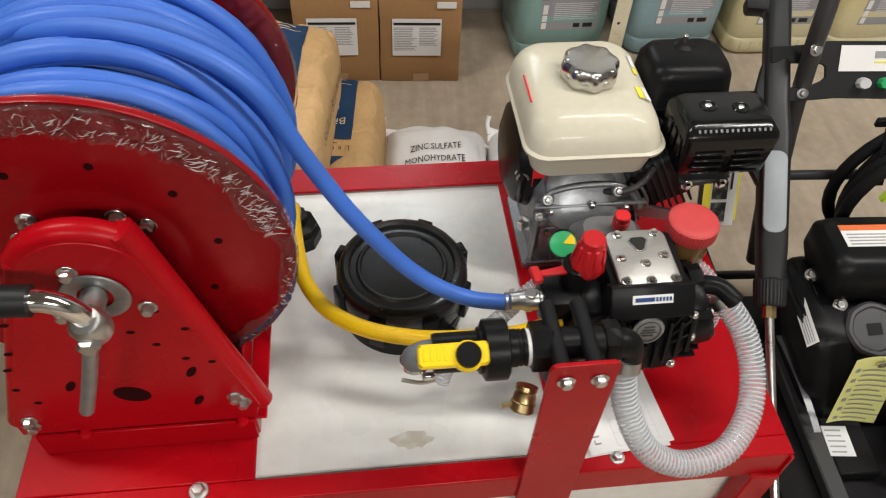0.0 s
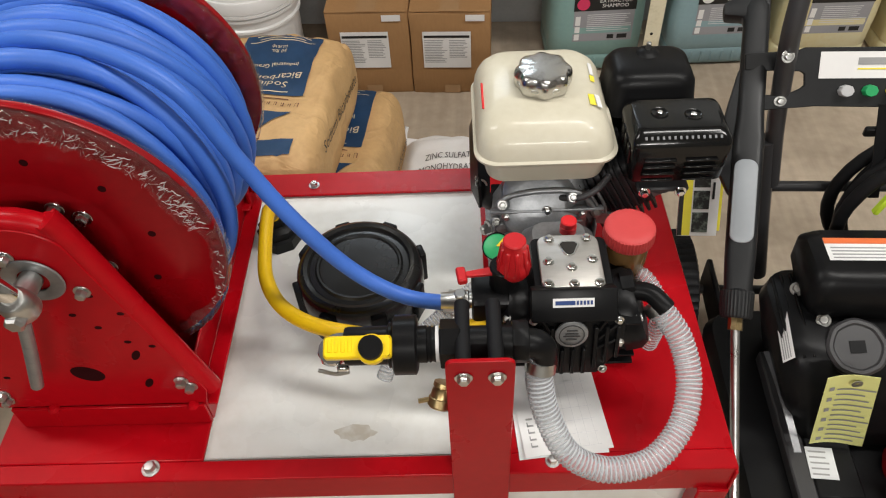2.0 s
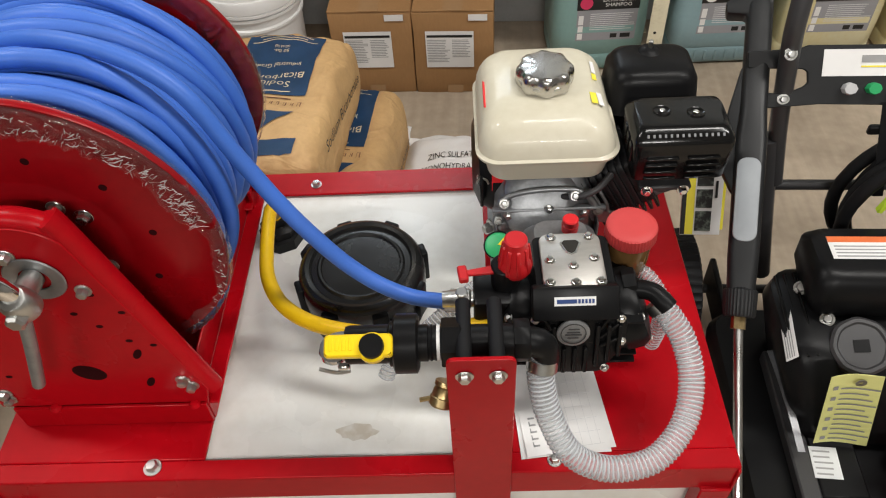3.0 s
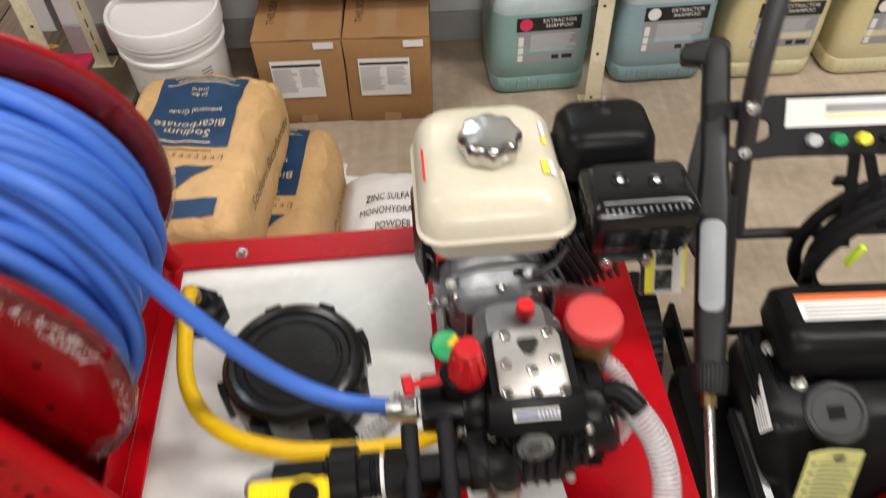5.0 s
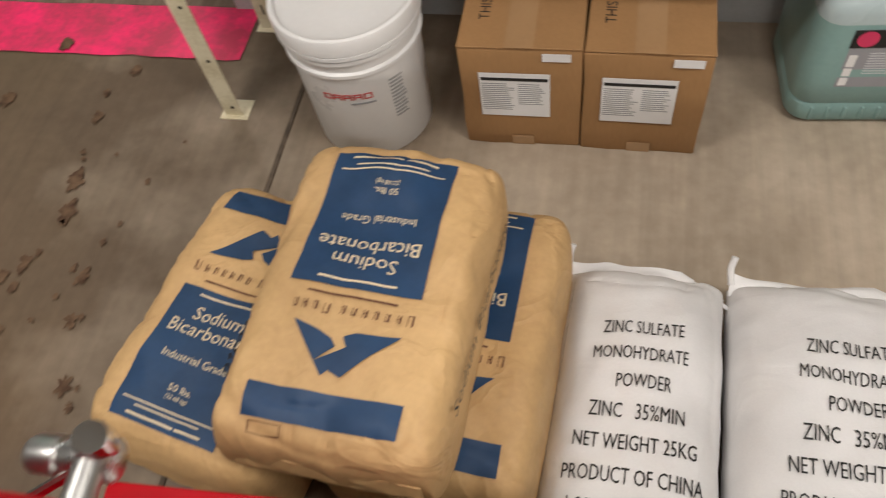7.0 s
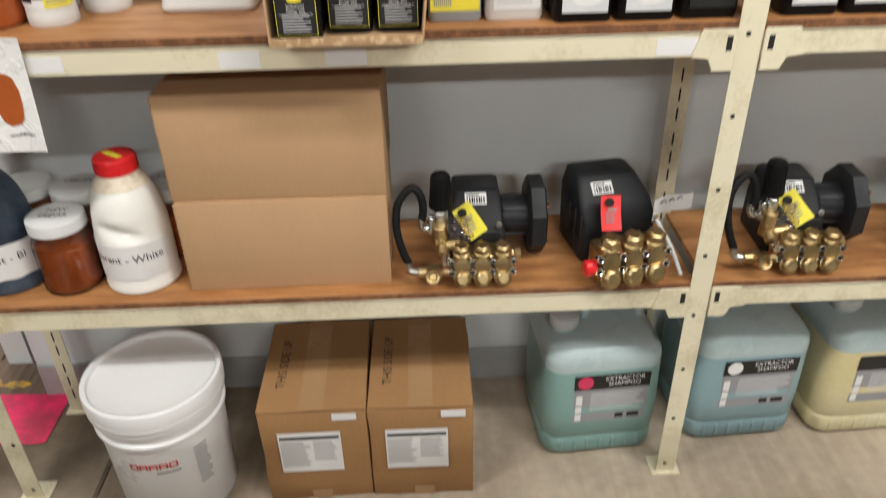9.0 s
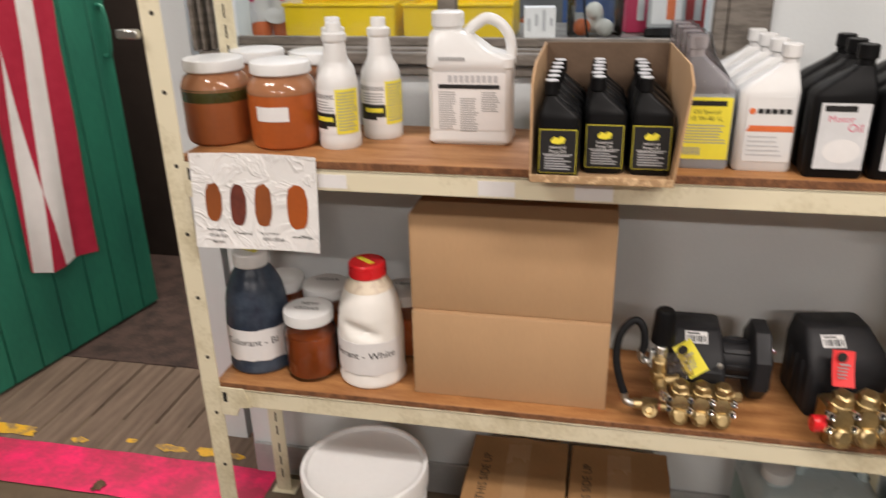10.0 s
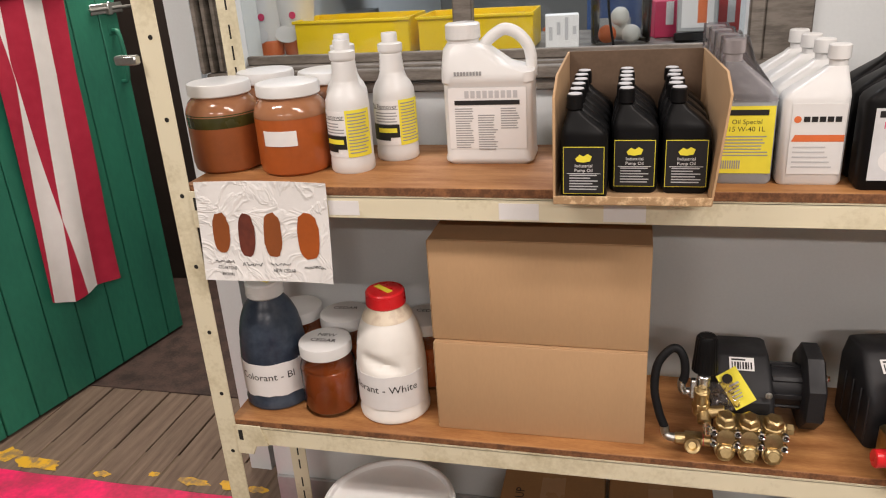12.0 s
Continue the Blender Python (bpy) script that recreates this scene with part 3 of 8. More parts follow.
# door of green boards, swung open into the passage
DOOR = Matrix.Translation((-2.085, 2.573, 0.012)) @ Matrix.Rotation(math.atan2(0.883, 0.175), 4, "Z")
door = tagged(new("door_1"), "dark green board door standing open", "door", "", "structure")
door.matrix_world = DOOR
seams = [-0.09, 0.035, 0.165, 0.29, 0.418, 0.562, 0.69, 0.815, 0.905]
for a, b in zip(seams, seams[1:]):
    part("board", bx(a + 0.002, b - 0.002, 0, 0.035, 0, 2.08, 0.003), "green_door", door)
handle = part("handle", tube([(0.862, -0.002, 1.265), (0.862, -0.03, 1.255), (0.862, -0.04, 1.17), (0.862, -0.03, 1.085), (0.862, -0.002, 1.075)], 0.008, 8), "green_door", door, "green painted pull handle")
part("handle_plate", bx(0.845, 0.879, -0.003, 0, 1.25, 1.285, 0.001), "green_door", handle)
latch = part("latch", bx(0.78, 0.93, -0.006, 0, 1.325, 1.362, 0.002), "steel", door, "galvanised slide latch")
part("latch_bolt", tube([(0.77, -0.012, 1.343), (0.97, -0.012, 1.343)], 0.006, 8, 2), "steel", latch)
part("latch_strap", bx(0.85, 0.87, -0.02, 0, 1.32, 1.367, 0.003), "steel", latch)

# the flag on the door
flag = thing("flag", DOOR @ pose(0, -0.012, 0), "striped cloth flag hanging folded on the green door", "flag")


FLAG_DOWN = (0, 0.206, 0.262, 0.72, 1)


def flag_strip(edge0, edge1, z0, z1, color, lift):
    """One stripe between two folded edges, each given from the top to the lower hem."""
    def along_edge(edge, v):
        for k in range(4):
            if v <= FLAG_DOWN[k + 1]:
                return edge[k] + (edge[k + 1] - edge[k]) * (v - FLAG_DOWN[k]) / (FLAG_DOWN[k + 1] - FLAG_DOWN[k])

    def fn(u, v):
        s0, s1 = along_edge(edge0, v), along_edge(edge1, v)
        s = s0 + (s1 - s0) * u
        return Vector((s, -lift - 0.006 * math.sin(s * 40 + v * 2) - 0.004 * math.sin(v * 9 + s * 15), 1.43 + (z0 + (z1 - z0) * u - 1.43) * v))
    part("stripe", sheet(8, 50, fn, 0.0012), color, flag)


E0, E1, E2 = (0.335, 0.338, 0.339, 0.333, 0.316), (0.385, 0.406, 0.41, 0.359, 0.322), (0.431, 0.4075, 0.4135, 0.44, 0.41)
E3, E4, E5 = (0.505, 0.494, 0.491, 0.4415, 0.466), (0.585, 0.577, 0.575, 0.53, 0.522), (0.668, 0.65, 0.645, 0.629, 0.624)
flag_strip(E0, E1, 0.39, 0.385, "flag_red", 0.004)
flag_strip(E1, E2, 0.385, 0.347, "flag_white", 0.004)
flag_strip(E2, E3, 0.347, 0.355, "flag_red", 0.004)
flag_strip(E3, E4, 0.355, 0.365, "flag_white", 0.004)
flag_strip(E4, E5, 0.365, 0.352, "flag_red", 0.004)
part("canton", sheet(20, 10, lambda u, v: Vector((0.333 + 0.338 * u, -0.018 - 0.005 * math.sin(u * 13), 1.66 - (0.245 + 0.014 * u) * v)), 0.0012), "flag_blue", flag)

mat_thing = thing("door_mat", pose(-1.75, 3.3, -0.012), "dark brown worn door mat on the planks", "mat")
part("mat", bx(-0.62, 0.55, -0.33, 0.4, 0, 0.012, 0.004), "mat_dark", mat_thing)


# ---- shelving ----
POST_L, POST_M, POST_R = -0.862, 0.67, 2.2
SHELF_1, SHELF_2 = 0.563, 1.102


def angle_post(x, y, mirror, front, tall=2.05):
    """Upright of bent steel angle with round holes in the face and slots in the side."""
    s = -1 if mirror else 1
    w = 0.045
    bm = bx(x - w / 2, x + w / 2, y, y + 0.0025, 0.004, tall, 0.0006)
    xs = x - s * w / 2
    add(bm, bx(min(xs, xs + s * 0.0025), max(xs, xs + s * 0.0025), y + 0.0026, y + 0.04, 0.004, tall, 0.0006))
    n0 = len(bm.faces)
    z = 0.031
    while z < tall - 0.03:
        if front:
            add(bm, lathe([(0.0001, 0), (0.0046, 0), (0.0046, 0.0006), (0.0001, 0.0006)], 10, pose(x + 0.004 * s, y - 0.0002, z, 90)))
        for k in range(3):
            add(bm, bx(xs - s * 0.0005 - 0.0005, xs - s * 0.0005 + 0.0005, y + 0.019, y + 0.023, z + 0.02 + 0.045 * k, z + 0.05 + 0.045 * k, 0))
            if not front:
                add(bm, bx(x - 0.002, x + 0.002, y - 0.0005, y + 0.0003, z + 0.02 + 0.045 * k, z + 0.05 + 0.045 * k, 0))
        z += 0.15
    bm.faces.ensure_lookup_table()
    for f in bm.faces[n0:]:
        f.material_index = 1
    return bm


rack = thing("shelving_unit", pose(0, 0, 0), "cream painted steel shelving with brown boards", "shelving")
for x, mirror in ((POST_L, False), (POST_M, True), (POST_R, True)):
    for y, front in ((2.09, True), (2.385, False)):
        post = part("post", angle_post(x, y, mirror, front), ["cream", "slot"], rack)
        part("foot_plate", bx(x - 0.035, x + 0.035, y - 0.012, y + 0.05, 0, 0.004, 0.001), "cream", post)
for x0, x1 in ((POST_L + 0.023, POST_M - 0.024), (POST_M + 0.024, POST_R - 0.023)):
    for zt, drop in ((SHELF_1 - 0.013, 0.043), (SHELF_2 - 0.016, 0.042)):
        for y0, y1 in ((2.0885, 2.0915), (2.398, 2.401)):
            bm = bx(x0, x1, y0, y1, zt - drop, zt, 0.001)
            add(bm, bx(x0, x1, min(y0, 2.0915), max(y1, 2.0915) if y0 > 2.2 else 2.115, zt - 0.0025, zt, 0)) if y0 < 2.2 else None
            beam = part("beam", bm, "cream", rack)
            if y0 < 2.2:
                for sx, xe in ((1, x0), (-1, x1)):
                    poly = [(0, 0.006), (0.06, 0.006), (0.075, -drop), (0.045, -drop - 0.004), (0.035, -drop - 0.026), (0, -drop - 0.026)]
                    part("end_plate", prism([(xe + sx * px, zt + pz) for px, pz in poly], 2.0845, 2.0883, 0.0008, 1), "cream", beam)
                    part("slot_clip", bx(xe + sx * 0.012 - 0.005, xe + sx * 0.012 + 0.005, 2.0838, 2.0846, zt - 0.032, zt - 0.006, 0.001), "slot", beam)
        brd = part("shelf_board", bx(x0 - 0.012, x1 + 0.012, 2.095, 2.398, zt + 0.0005, zt + 0.0165 if zt > 1 else zt + 0.0135, 0.001), "board", rack, "brown hardboard shelf")
        part("board_edge", bx(x0, x1, 2.0925, 2.0948, zt + 0.0005, (zt + 0.016) if zt > 1 else zt + 0.013, 0.0005), "board_edge", brd)
part("price_tag", flat(-0.555, -0.495, 1.05, 1.078, 2.0884), "paper", rack, "blank paper price tag")
for x in (-0.2, -0.02, 0.545, 1.2):
    part("price_tag", flat(x - 0.035, x + 0.035, 1.048, 1.078, 2.0884), "paper", rack, "blank paper price tag")
part("wire_clip", bx(-0.93, -0.885, 2.07, 2.088, 1.335, 1.352, 0.003), "steel", rack, "small steel clip")


# ---- on the floor under the shelf ----
def bucket(m):
    t = thing("bucket", m, "white plastic pail with a lid and a red printed mark", "bucket")
    body = lathe([(0, 0), (0.128, 0), (0.131, 0.004), (0.137, 0.26), (0.138, 0.268), (0.1445, 0.27), (0.1445, 0.278), (0.139, 0.282), (0.1405, 0.305), (0.147, 0.308), (0.147, 0.318), (0.141, 0.32), (0.1425, 0.35), (0.137, 0.362)], 56)
    part("body", body, "pail_white", t)
    lid = part("lid", lathe([(0.146, 0.335), (0.151, 0.337), (0.1515, 0.368), (0.149, 0.374), (0.143, 0.376), (0.139, 0.374), (0.137, 0.364), (0.132, 0.362), (0.06, 0.363), (0, 0.364)], 56), "pail_white", t)
    part("lid_band", lathe([(0.147, 0.322), (0.1505, 0.324), (0.1505, 0.333), (0.147, 0.335)], 56), "pail_white", t)
    for i in range(5):
        x = -0.058 + 0.0215 * i
        part("mark", wrap(cuts(add(flat(x, x + 0.003, 0.2, 0.216), flat(x + 0.003, x + 0.018, 0.2135, 0.216), flat(x + 0.015, x + 0.018, 0.2, 0.2135), flat(x + 0.003, x + 0.015, 0.2 if i in (0, 4) else 0.206, 0.2025 if i in (0, 4) else 0.2085)), 0.012), 0.1372), "red_cap", t, "red printed mark")
    part("small_print", wrap(cuts(flat(-0.002, 0.05, 0.185, 0.19), 0.012), 0.1372), "ink_grey", t)
    part("side_print", wrap(cuts(bars(0.085, 0.12, 0.23, 12, 0.004, 0.006, 0, 3), 0.012), 0.1368), "ink_grey", t)
    part("seal", sheet(2, 2, lambda u, v: Vector((-0.137 + 0.003 * u, -0.02 + 0.04 * v, 0.29 + 0.02 * u))), "pail_white", lid)
    return t


bucket(pose(-0.515, 2.125, 0, 0, 0, 6) @ Matrix.Diagonal((1, 1, 0.955, 1)))


def carton(m, w, d, h, seed):
    """A taped shipping carton with flaps, an address label and a small tag."""
    rng = random.Random(seed)
    t = thing("cardboard_box", m, "brown taped shipping carton with white labels on the floor", "box", "cartons under the shelf")
    bm = bx(-w / 2, w / 2, 0, d, 0, h - 0.004, 0.004, 2)
    bmesh.ops.subdivide_edges(bm, edges=[e for e in bm.edges if e.calc_length() > 0.1], cuts=3, use_grid_fill=True)
    for v in bm.verts:
        v.co += Vector((0.004, 0.004, 0.003)) * noise.noise(v.co * 9 + Vector((seed, 0, 0)))
    part("body", bm, "card_old", t)
    for s in (-1, 1):
        part("flap", bx(min(0.001 * s, s * (w / 2 - 0.001)), max(0.001 * s, s * (w / 2 - 0.001)), -0.001, d - 0.002, h - 0.003, h + 0.001, 0.001), "card_old", t)
    part("tape", bx(-0.028, 0.028, -0.0022, d, h + 0.0012, h + 0.0017, 0), "tape", t)
    part("tape_patch", flat(-0.022, 0.026, 0.002, 0.03, -0.002), "tape", t)
    lab = part("label", flat(-0.082, 0.06, 0.095, 0.218, -0.003), "paper", t, "white printed shipping label")
    part("print", add(bars(-0.078, 0.055, 0.206, 1, 0.009, 0.003, -0.0036, 1, 0), bars(-0.078, -0.01, 0.19, 14, 0.0022, 0.0035, -0.0036, seed), bars(-0.004, 0.05, 0.19, 11, 0.0022, 0.0035, -0.0036, seed + 4)), "ink_grey", lab)
    part("print_head", flat(-0.078, 0.056, 0.199, 0.206, -0.0041), "ink", lab)
    part("tag", flat(0.045, 0.1, 0.252, 0.272, -0.0028), "paper", t, "small white tag")
    part("writing", words("THIS SIDE UP", 0.03, "CENTER", Matrix.Translation((-0.075, 0.16, h + 0.0016)) @ pose(0, 0, 0, -90, 0, 90)), "ink", t)
    return t


carton(pose(-0.165, 2.058, 0, 0, 0, 0.6), 0.243, 0.32, 0.283, 2)
carton(pose(0.078, 2.056, 0, 0, 0, -0.4), 0.236, 0.32, 0.283, 5)


def jug(m, body_mat, label, accent, seed):
    """A twenty-litre stacking jug with a moulded handle, a corner cap and a dark label."""
    t = thing("jug", m, label, "jug", "jugs under the shelf")
    w, d = 0.142, 0.13
    def ring(z, k, r=0.045):
        return (z, -w + k, w - k, -d + k, d - k, r)
    part("body", stack([ring(0.0, 0.018, 0.035), ring(0.008, 0.006), ring(0.02, 0.0), ring(0.058, 0.0), ring(0.063, 0.003), ring(0.068, 0.0), ring(0.15, -0.002), ring(0.272, 0.0)], 7), body_mat, t)
    part("shoulder", stack([ring(0.2715, 0.0), ring(0.29, 0.0), ring(0.308, 0.003), ring(0.322, 0.012), ring(0.333, 0.026), ring(0.34, 0.044), ring(0.343, 0.07, 0.03)], 7), "jug_top", t, "clear empty upper part")
    part("handle", tube([(-0.032, 0.0, 0.332), (-0.026, 0, 0.358), (-0.012, 0, 0.374), (0.03, 0, 0.378), (0.085, 0, 0.377), (0.102, 0, 0.366), (0.112, 0, 0.328)], 0.0125, 12, 6), "jug_top", t)
    part("neck", rod(0.03, 0.335, 0.36, 20, m=pose(-0.085, -0.03, 0)), "jug_top", t)
    part("cap", lathe([(0, 0.378), (0.03, 0.378), (0.0345, 0.375), (0.0355, 0.352), (0.033, 0.349)], 80, pose(-0.085, -0.03, 0), 40, 0.012), "jug_cap", t, "milky screw cap")
    for i in range(7):
        part("rib", bx(-0.1 + 0.032 * i, -0.092 + 0.032 * i, -d - 0.003, -d + 0.004, 0.018, 0.055, 0.002), body_mat, t)
    y = -d - 0.0012
    lab = part("label", flat(-0.075, 0.105, 0.115, 0.262, y), "label_dark", t, "grey and black printed label")
    part("band", flat(-0.077, 0.107, 0.218, 0.262, y - 0.0007), "ink", lab)
    part("title", add(words("EXTRACTOR", 0.0165, "CENTER", pose(0.045, y - 0.0016, 0.249)), words("SHAMPOO", 0.0165, "CENTER", pose(0.045, y - 0.0016, 0.233))), "paper", lab)
    part("badge", lathe([(0, 0), (0.019, 0), (0.019, 0.0006), (0, 0.0006)], 20, pose(-0.05, y - 0.001, 0.24, 90)), accent, lab)
    part("small_print", add(bars(-0.035, 0.1, 0.205, 9, 0.002, 0.0045, y - 0.0007, seed)), "ink_pale", lab)
    part("sign", add(flat(0.03, 0.05, 0.122, 0.136, y - 0.0007), flat(0.06, 0.09, 0.122, 0.136, y - 0.0007)), "ink", lab)
    for lo, hi in ((0.17, 0.2), (0.145, 0.165), (0.12, 0.14)):
        part("icon", flat(-0.07, -0.055, lo, hi, y - 0.0007), "paper", lab)
    return t


jug(pose(0.51, 2.29, 0, 0, 0, 4), "jug_green", "pale green filled plastic jug with a black and grey label", "magenta", 3)
jug(pose(0.88, 2.32, 0, 0, 0, 3), "jug_teal", "pale blue-green filled plastic jug with a black and grey label", "paper", 4)
jug(pose(1.21, 2.32, 0, 0, 0, 2), "jug_yellow", "pale yellow filled plastic jug with a grey label", "ink", 5)
jug(pose(1.54, 2.32, 0, 0, 0, 2), "jug_yellow", "pale amber filled plastic jug with a grey label", "paper", 6)


# ---- sprayer skid ----
BASE = {}


def cart_thing(name, x, y, z, label, category, group="", rz=3.0, at=None, size=1.0):
    """A thing drawn about (x, y, z), then moved and scaled to fit the camera's view."""
    m = pose(x, y, z, 0, 0, rz)
    t = thing(name, pose(*(at or (x, y, z)), 0, 0, rz) @ Matrix.Scale(size, 4), label, category, group)
    BASE[t.name] = m
    return t


def wpart(name, bm, material, top, label="", under=None):
    """A part whose shape is given about the place where its thing is drawn."""
    bm.transform(BASE[top.name].inverted())
    return part(name, bm, material, under or top, label)


RX = Matrix.Rotation(radians(90), 4, "Y")


def along(r_list, y=0.0, z=0.0, n=24, m=None):
    """A turned body lying along x: (radius, x)."""
    return lathe([(0, r_list[0][1])] + r_list + [(0, r_list[-1][1])], n, (m or Matrix.Identity(4)) @ pose(0, y, z) @ RX)


skid = cart_thing("sprayer_skid", 0.01, 0.8, 0, "red steel skid sprayer frame round a white poly tank", "sprayer", at=(-0.005, 0.855, -0.115), size=1.08)
TOP = 0.552
tank = part("tank", stack([(0.17, -0.44, 0.46, -0.25, 0.25, 0.05), (0.19, -0.45, 0.47, -0.262, 0.262, 0.06), (0.5, -0.45, 0.47, -0.262, 0.262, 0.06), (0.53, -0.44, 0.46, -0.25, 0.25, 0.05), (TOP - 0.008, -0.43, 0.45, -0.245, 0.245, 0.05)]), "white_tank", skid, "white moulded poly tank")
part("tank_boss", lathe([(0.0, TOP - 0.002), (0.1, TOP - 0.002), (0.118, TOP - 0.0024), (0.136, TOP - 0.0036), (0.154, TOP - 0.0054), (0.172, TOP - 0.007), (0.19, TOP - 0.0078), (0.205, TOP - 0.0082)], 72, pose(0.005, 0.0, 0)), "white_tank", tank)
part("front_rail", add(bx(-0.462, 0.482, -0.277, -0.25, TOP - 0.005, TOP, 0.0015), bx(-0.462, 0.482, -0.277, -0.273, TOP - 0.055, TOP - 0.003, 0.001)), "red", skid)
part("back_rail", add(bx(-0.462, 0.482, 0.232, 0.287, TOP - 0.005, TOP, 0.0015), bx(-0.462, 0.482, 0.2835, 0.287, TOP - 0.055, TOP - 0.003, 0.001)), "red", skid)
part("cross_rail", bx(0.182, 0.2, -0.25, 0.232, TOP - 0.006, TOP - 0.0005, 0.001), "red", skid)
part("deck_plate", add(bx(0.2, 0.482, -0.25, 0.232, TOP - 0.005, TOP - 0.0002, 0.0012), bx(0.478, 0.482, -0.281, 0.271, TOP - 0.055, TOP - 0.005, 0.001)), "red", skid)
part("reel_base", add(bx(-0.462, -0.188, -0.25, 0.232, TOP - 0.005, TOP + 0.001, 0.0015), bx(-0.462, -0.458, -0.281, 0.271, TOP - 0.055, TOP - 0.005, 0.001)), "red", skid)
for x in (-0.44, 0.46):
    for y in (-0.27, 0.255):
        part("leg", bx(x - 0.02, x + 0.02, y - 0.014, y + 0.014, 0.16, TOP - 0.05, 0.002), "red", skid)
for y in (-0.27, 0.255):
    part("runner", bx(-0.5, 0.52, y - 0.03, y + 0.03, 0.1065, 0.162, 0.004), "red", skid)
part("bolt", bolt(0.008, 0.008, pose(-0.252, -0.26, TOP + 0.001)), "steel", skid)
for x, y in ((0.255, -0.262), (-0.1, 0.255), (0.3, 0.2)):
    part("bolt", bolt(0.0065, 0.006, pose(x, y, TOP)), "steel", skid)
brk = prism([(0.13, 0.43), (0.2, 0.43)] + [p for p in rounded(0.13, 0.2, 0.6, 0.81, 0.008, 3)][:8] + [(0.13, 0.6)], -0.2825, -0.2775, 0.0008, 1)
bracket = part("bracket", brk, "red", skid, "upright red mounting bracket")
for x in (0.148, 0.182):
    part("bolt", bolt(0.0066, 0.006, pose(x, -0.283, 0.783, 90)), "steel", bracket)
    part("spacer_rod", tube([(x, -0.277, 0.783), (x, -0.185, 0.778)], 0.0085, 12, 2), "black_rub", bracket)
# Irregular grey-brown patch, darker than the tank round it.
part("grey_brown_blotch", prism([(0.004 + (0.026 + 0.004 * math.sin(5 * k) + 0.003 * math.cos(2.3 * k)) * math.cos(k * 0.349), -0.2116 + (0.012 + 0.003 * math.sin(3.1 * k)) * math.sin(k * 0.349)) for k in range(18)], TOP - 0.0078, TOP - 0.0074, 0, 1, Matrix(((1, 0, 0, 0), (0, 0, 1, 0), (0, 1, 0, 0), (0, 0, 0, 1)))), "tank_stain", tank)

lid = cart_thing("screw_cover", 0.012, 0.803, TOP - 0.001, "black plastic screw lid on the white tank", "lid", at=(0.002, 0.848, 0.481), size=1.01)
part("collar", lathe([(0.088, 0), (0.091, 0.002), (0.091, 0.024), (0.083, 0.03), (0.083, 0.045)], 48), "black_pl", lid)
ringp = part("ring_nut", lathe([(0.084, 0.038), (0.094, 0.04), (0.0955, 0.07), (0.094, 0.09), (0.089, 0.098), (0.083, 0.101), (0.077, 0.099), (0.074, 0.093)], 48), "black_sat", lid)
for i in range(8):
    a = 45 * i + 20
    part("grip", bx(0.09, 0.102, -0.012, 0.012, 0.03, 0.09, 0.003, 2, pose(0, 0, 0, 0, 0, a)), "black_pl", ringp)
part("disc", lathe([(0.0, 0.0955), (0.05, 0.0955), (0.058, 0.0952), (0.06, 0.098), (0.063, 0.0982), (0.066, 0.0945), (0.074, 0.094), (0.076, 0.091)], 48), "black_sat", lid)
part("lid_tab", bx(0.09, 0.13, -0.02, 0.012, 0.02, 0.038, 0.006, 2, pose(0, 0, 0, 0, 0, -52)), "black_pl", lid)

inv = cart_thing("invoice_sheets", 0.284, 0.622, TOP + 0.0005, "white printed delivery papers lying on the red deck", "papers", "", 7, (0.292, 0.668, 0.4815), 1.0)
for k, a in enumerate((0, 3)):
    pg = part("sheet", sheet(10, 10, lambda u, v: Vector((-0.061 + 0.122 * u, -0.075 + 0.15 * v, 0.001 + 0.0025 * k + 0.003 * math.sin(u * 3 + v * 2 + k))), 0.0003), "paper", inv, "", pose(0.004 * k, 0.003 * k, 0, 0, 0, a))
part("mark", add(*[bx(-0.05, -0.041, -0.062 + 0.0105 * k, -0.0595 + 0.0105 * k, 0.0065, 0.0068, 0) for k in range(5)], *[bx(-0.05, -0.0485, -0.062 + 0.0105 * k, -0.055 + 0.0105 * k, 0.0065, 0.0068, 0) for k in range(4)]), "ink_grey", pg)
part("ruled_lines", add(*[bx(-0.02 + 0.012 * i, -0.0196 + 0.012 * i, -0.07, 0.07, 0.0075, 0.0077, 0) for i in range(6)], *[bx(-0.02, 0.045, -0.07 + 0.02 * i, -0.0696 + 0.02 * i, 0.0075, 0.0077, 0) for i in range(8)]), "ink_pale", pg)

# ---- hose reel ----
reel = cart_thing("hose_reel", -0.315, 0.81, 0.81, "red steel hose reel wrapped in film on the skid", "hose reel", at=(-0.335, 0.838, 0.785), size=1.04)
near = pose(0, -0.135, 0.005, 90)
far = pose(-0.002, 0.163, 0.006, 90)
dish = [(0, 0.007), (0.082, 0.007), (0.088, 0.0064), (0.095, 0.003), (0.101, 0.0022), (0.15, 0.001), (0.157, -0.001), (0.163, -0.002), (0.192, -0.002), (0.203, 0.005), (0.2085, 0.006), (0.21, 0.002), (0.209, -0.003), (0.2, -0.007), (0.15, -0.008), (0, -0.008)]
fl_near = part("flange", lathe([(r * 0.965, z) for r, z in dish], 72, near), "red_dark", reel)
part("flange", lathe([(r * 0.945, -z) for r, z in dish[::-1]], 72, far), "red_dark", reel)
for i in range(4):
    for da, r in ((-11, 0.077), (11, 0.07)):
        a = radians(90 * i + 48 + da)
        part("bolt", bolt(0.0072, 0.008, near @ pose(r * math.cos(a), r * math.sin(a), 0.007)), "steel", fl_near)
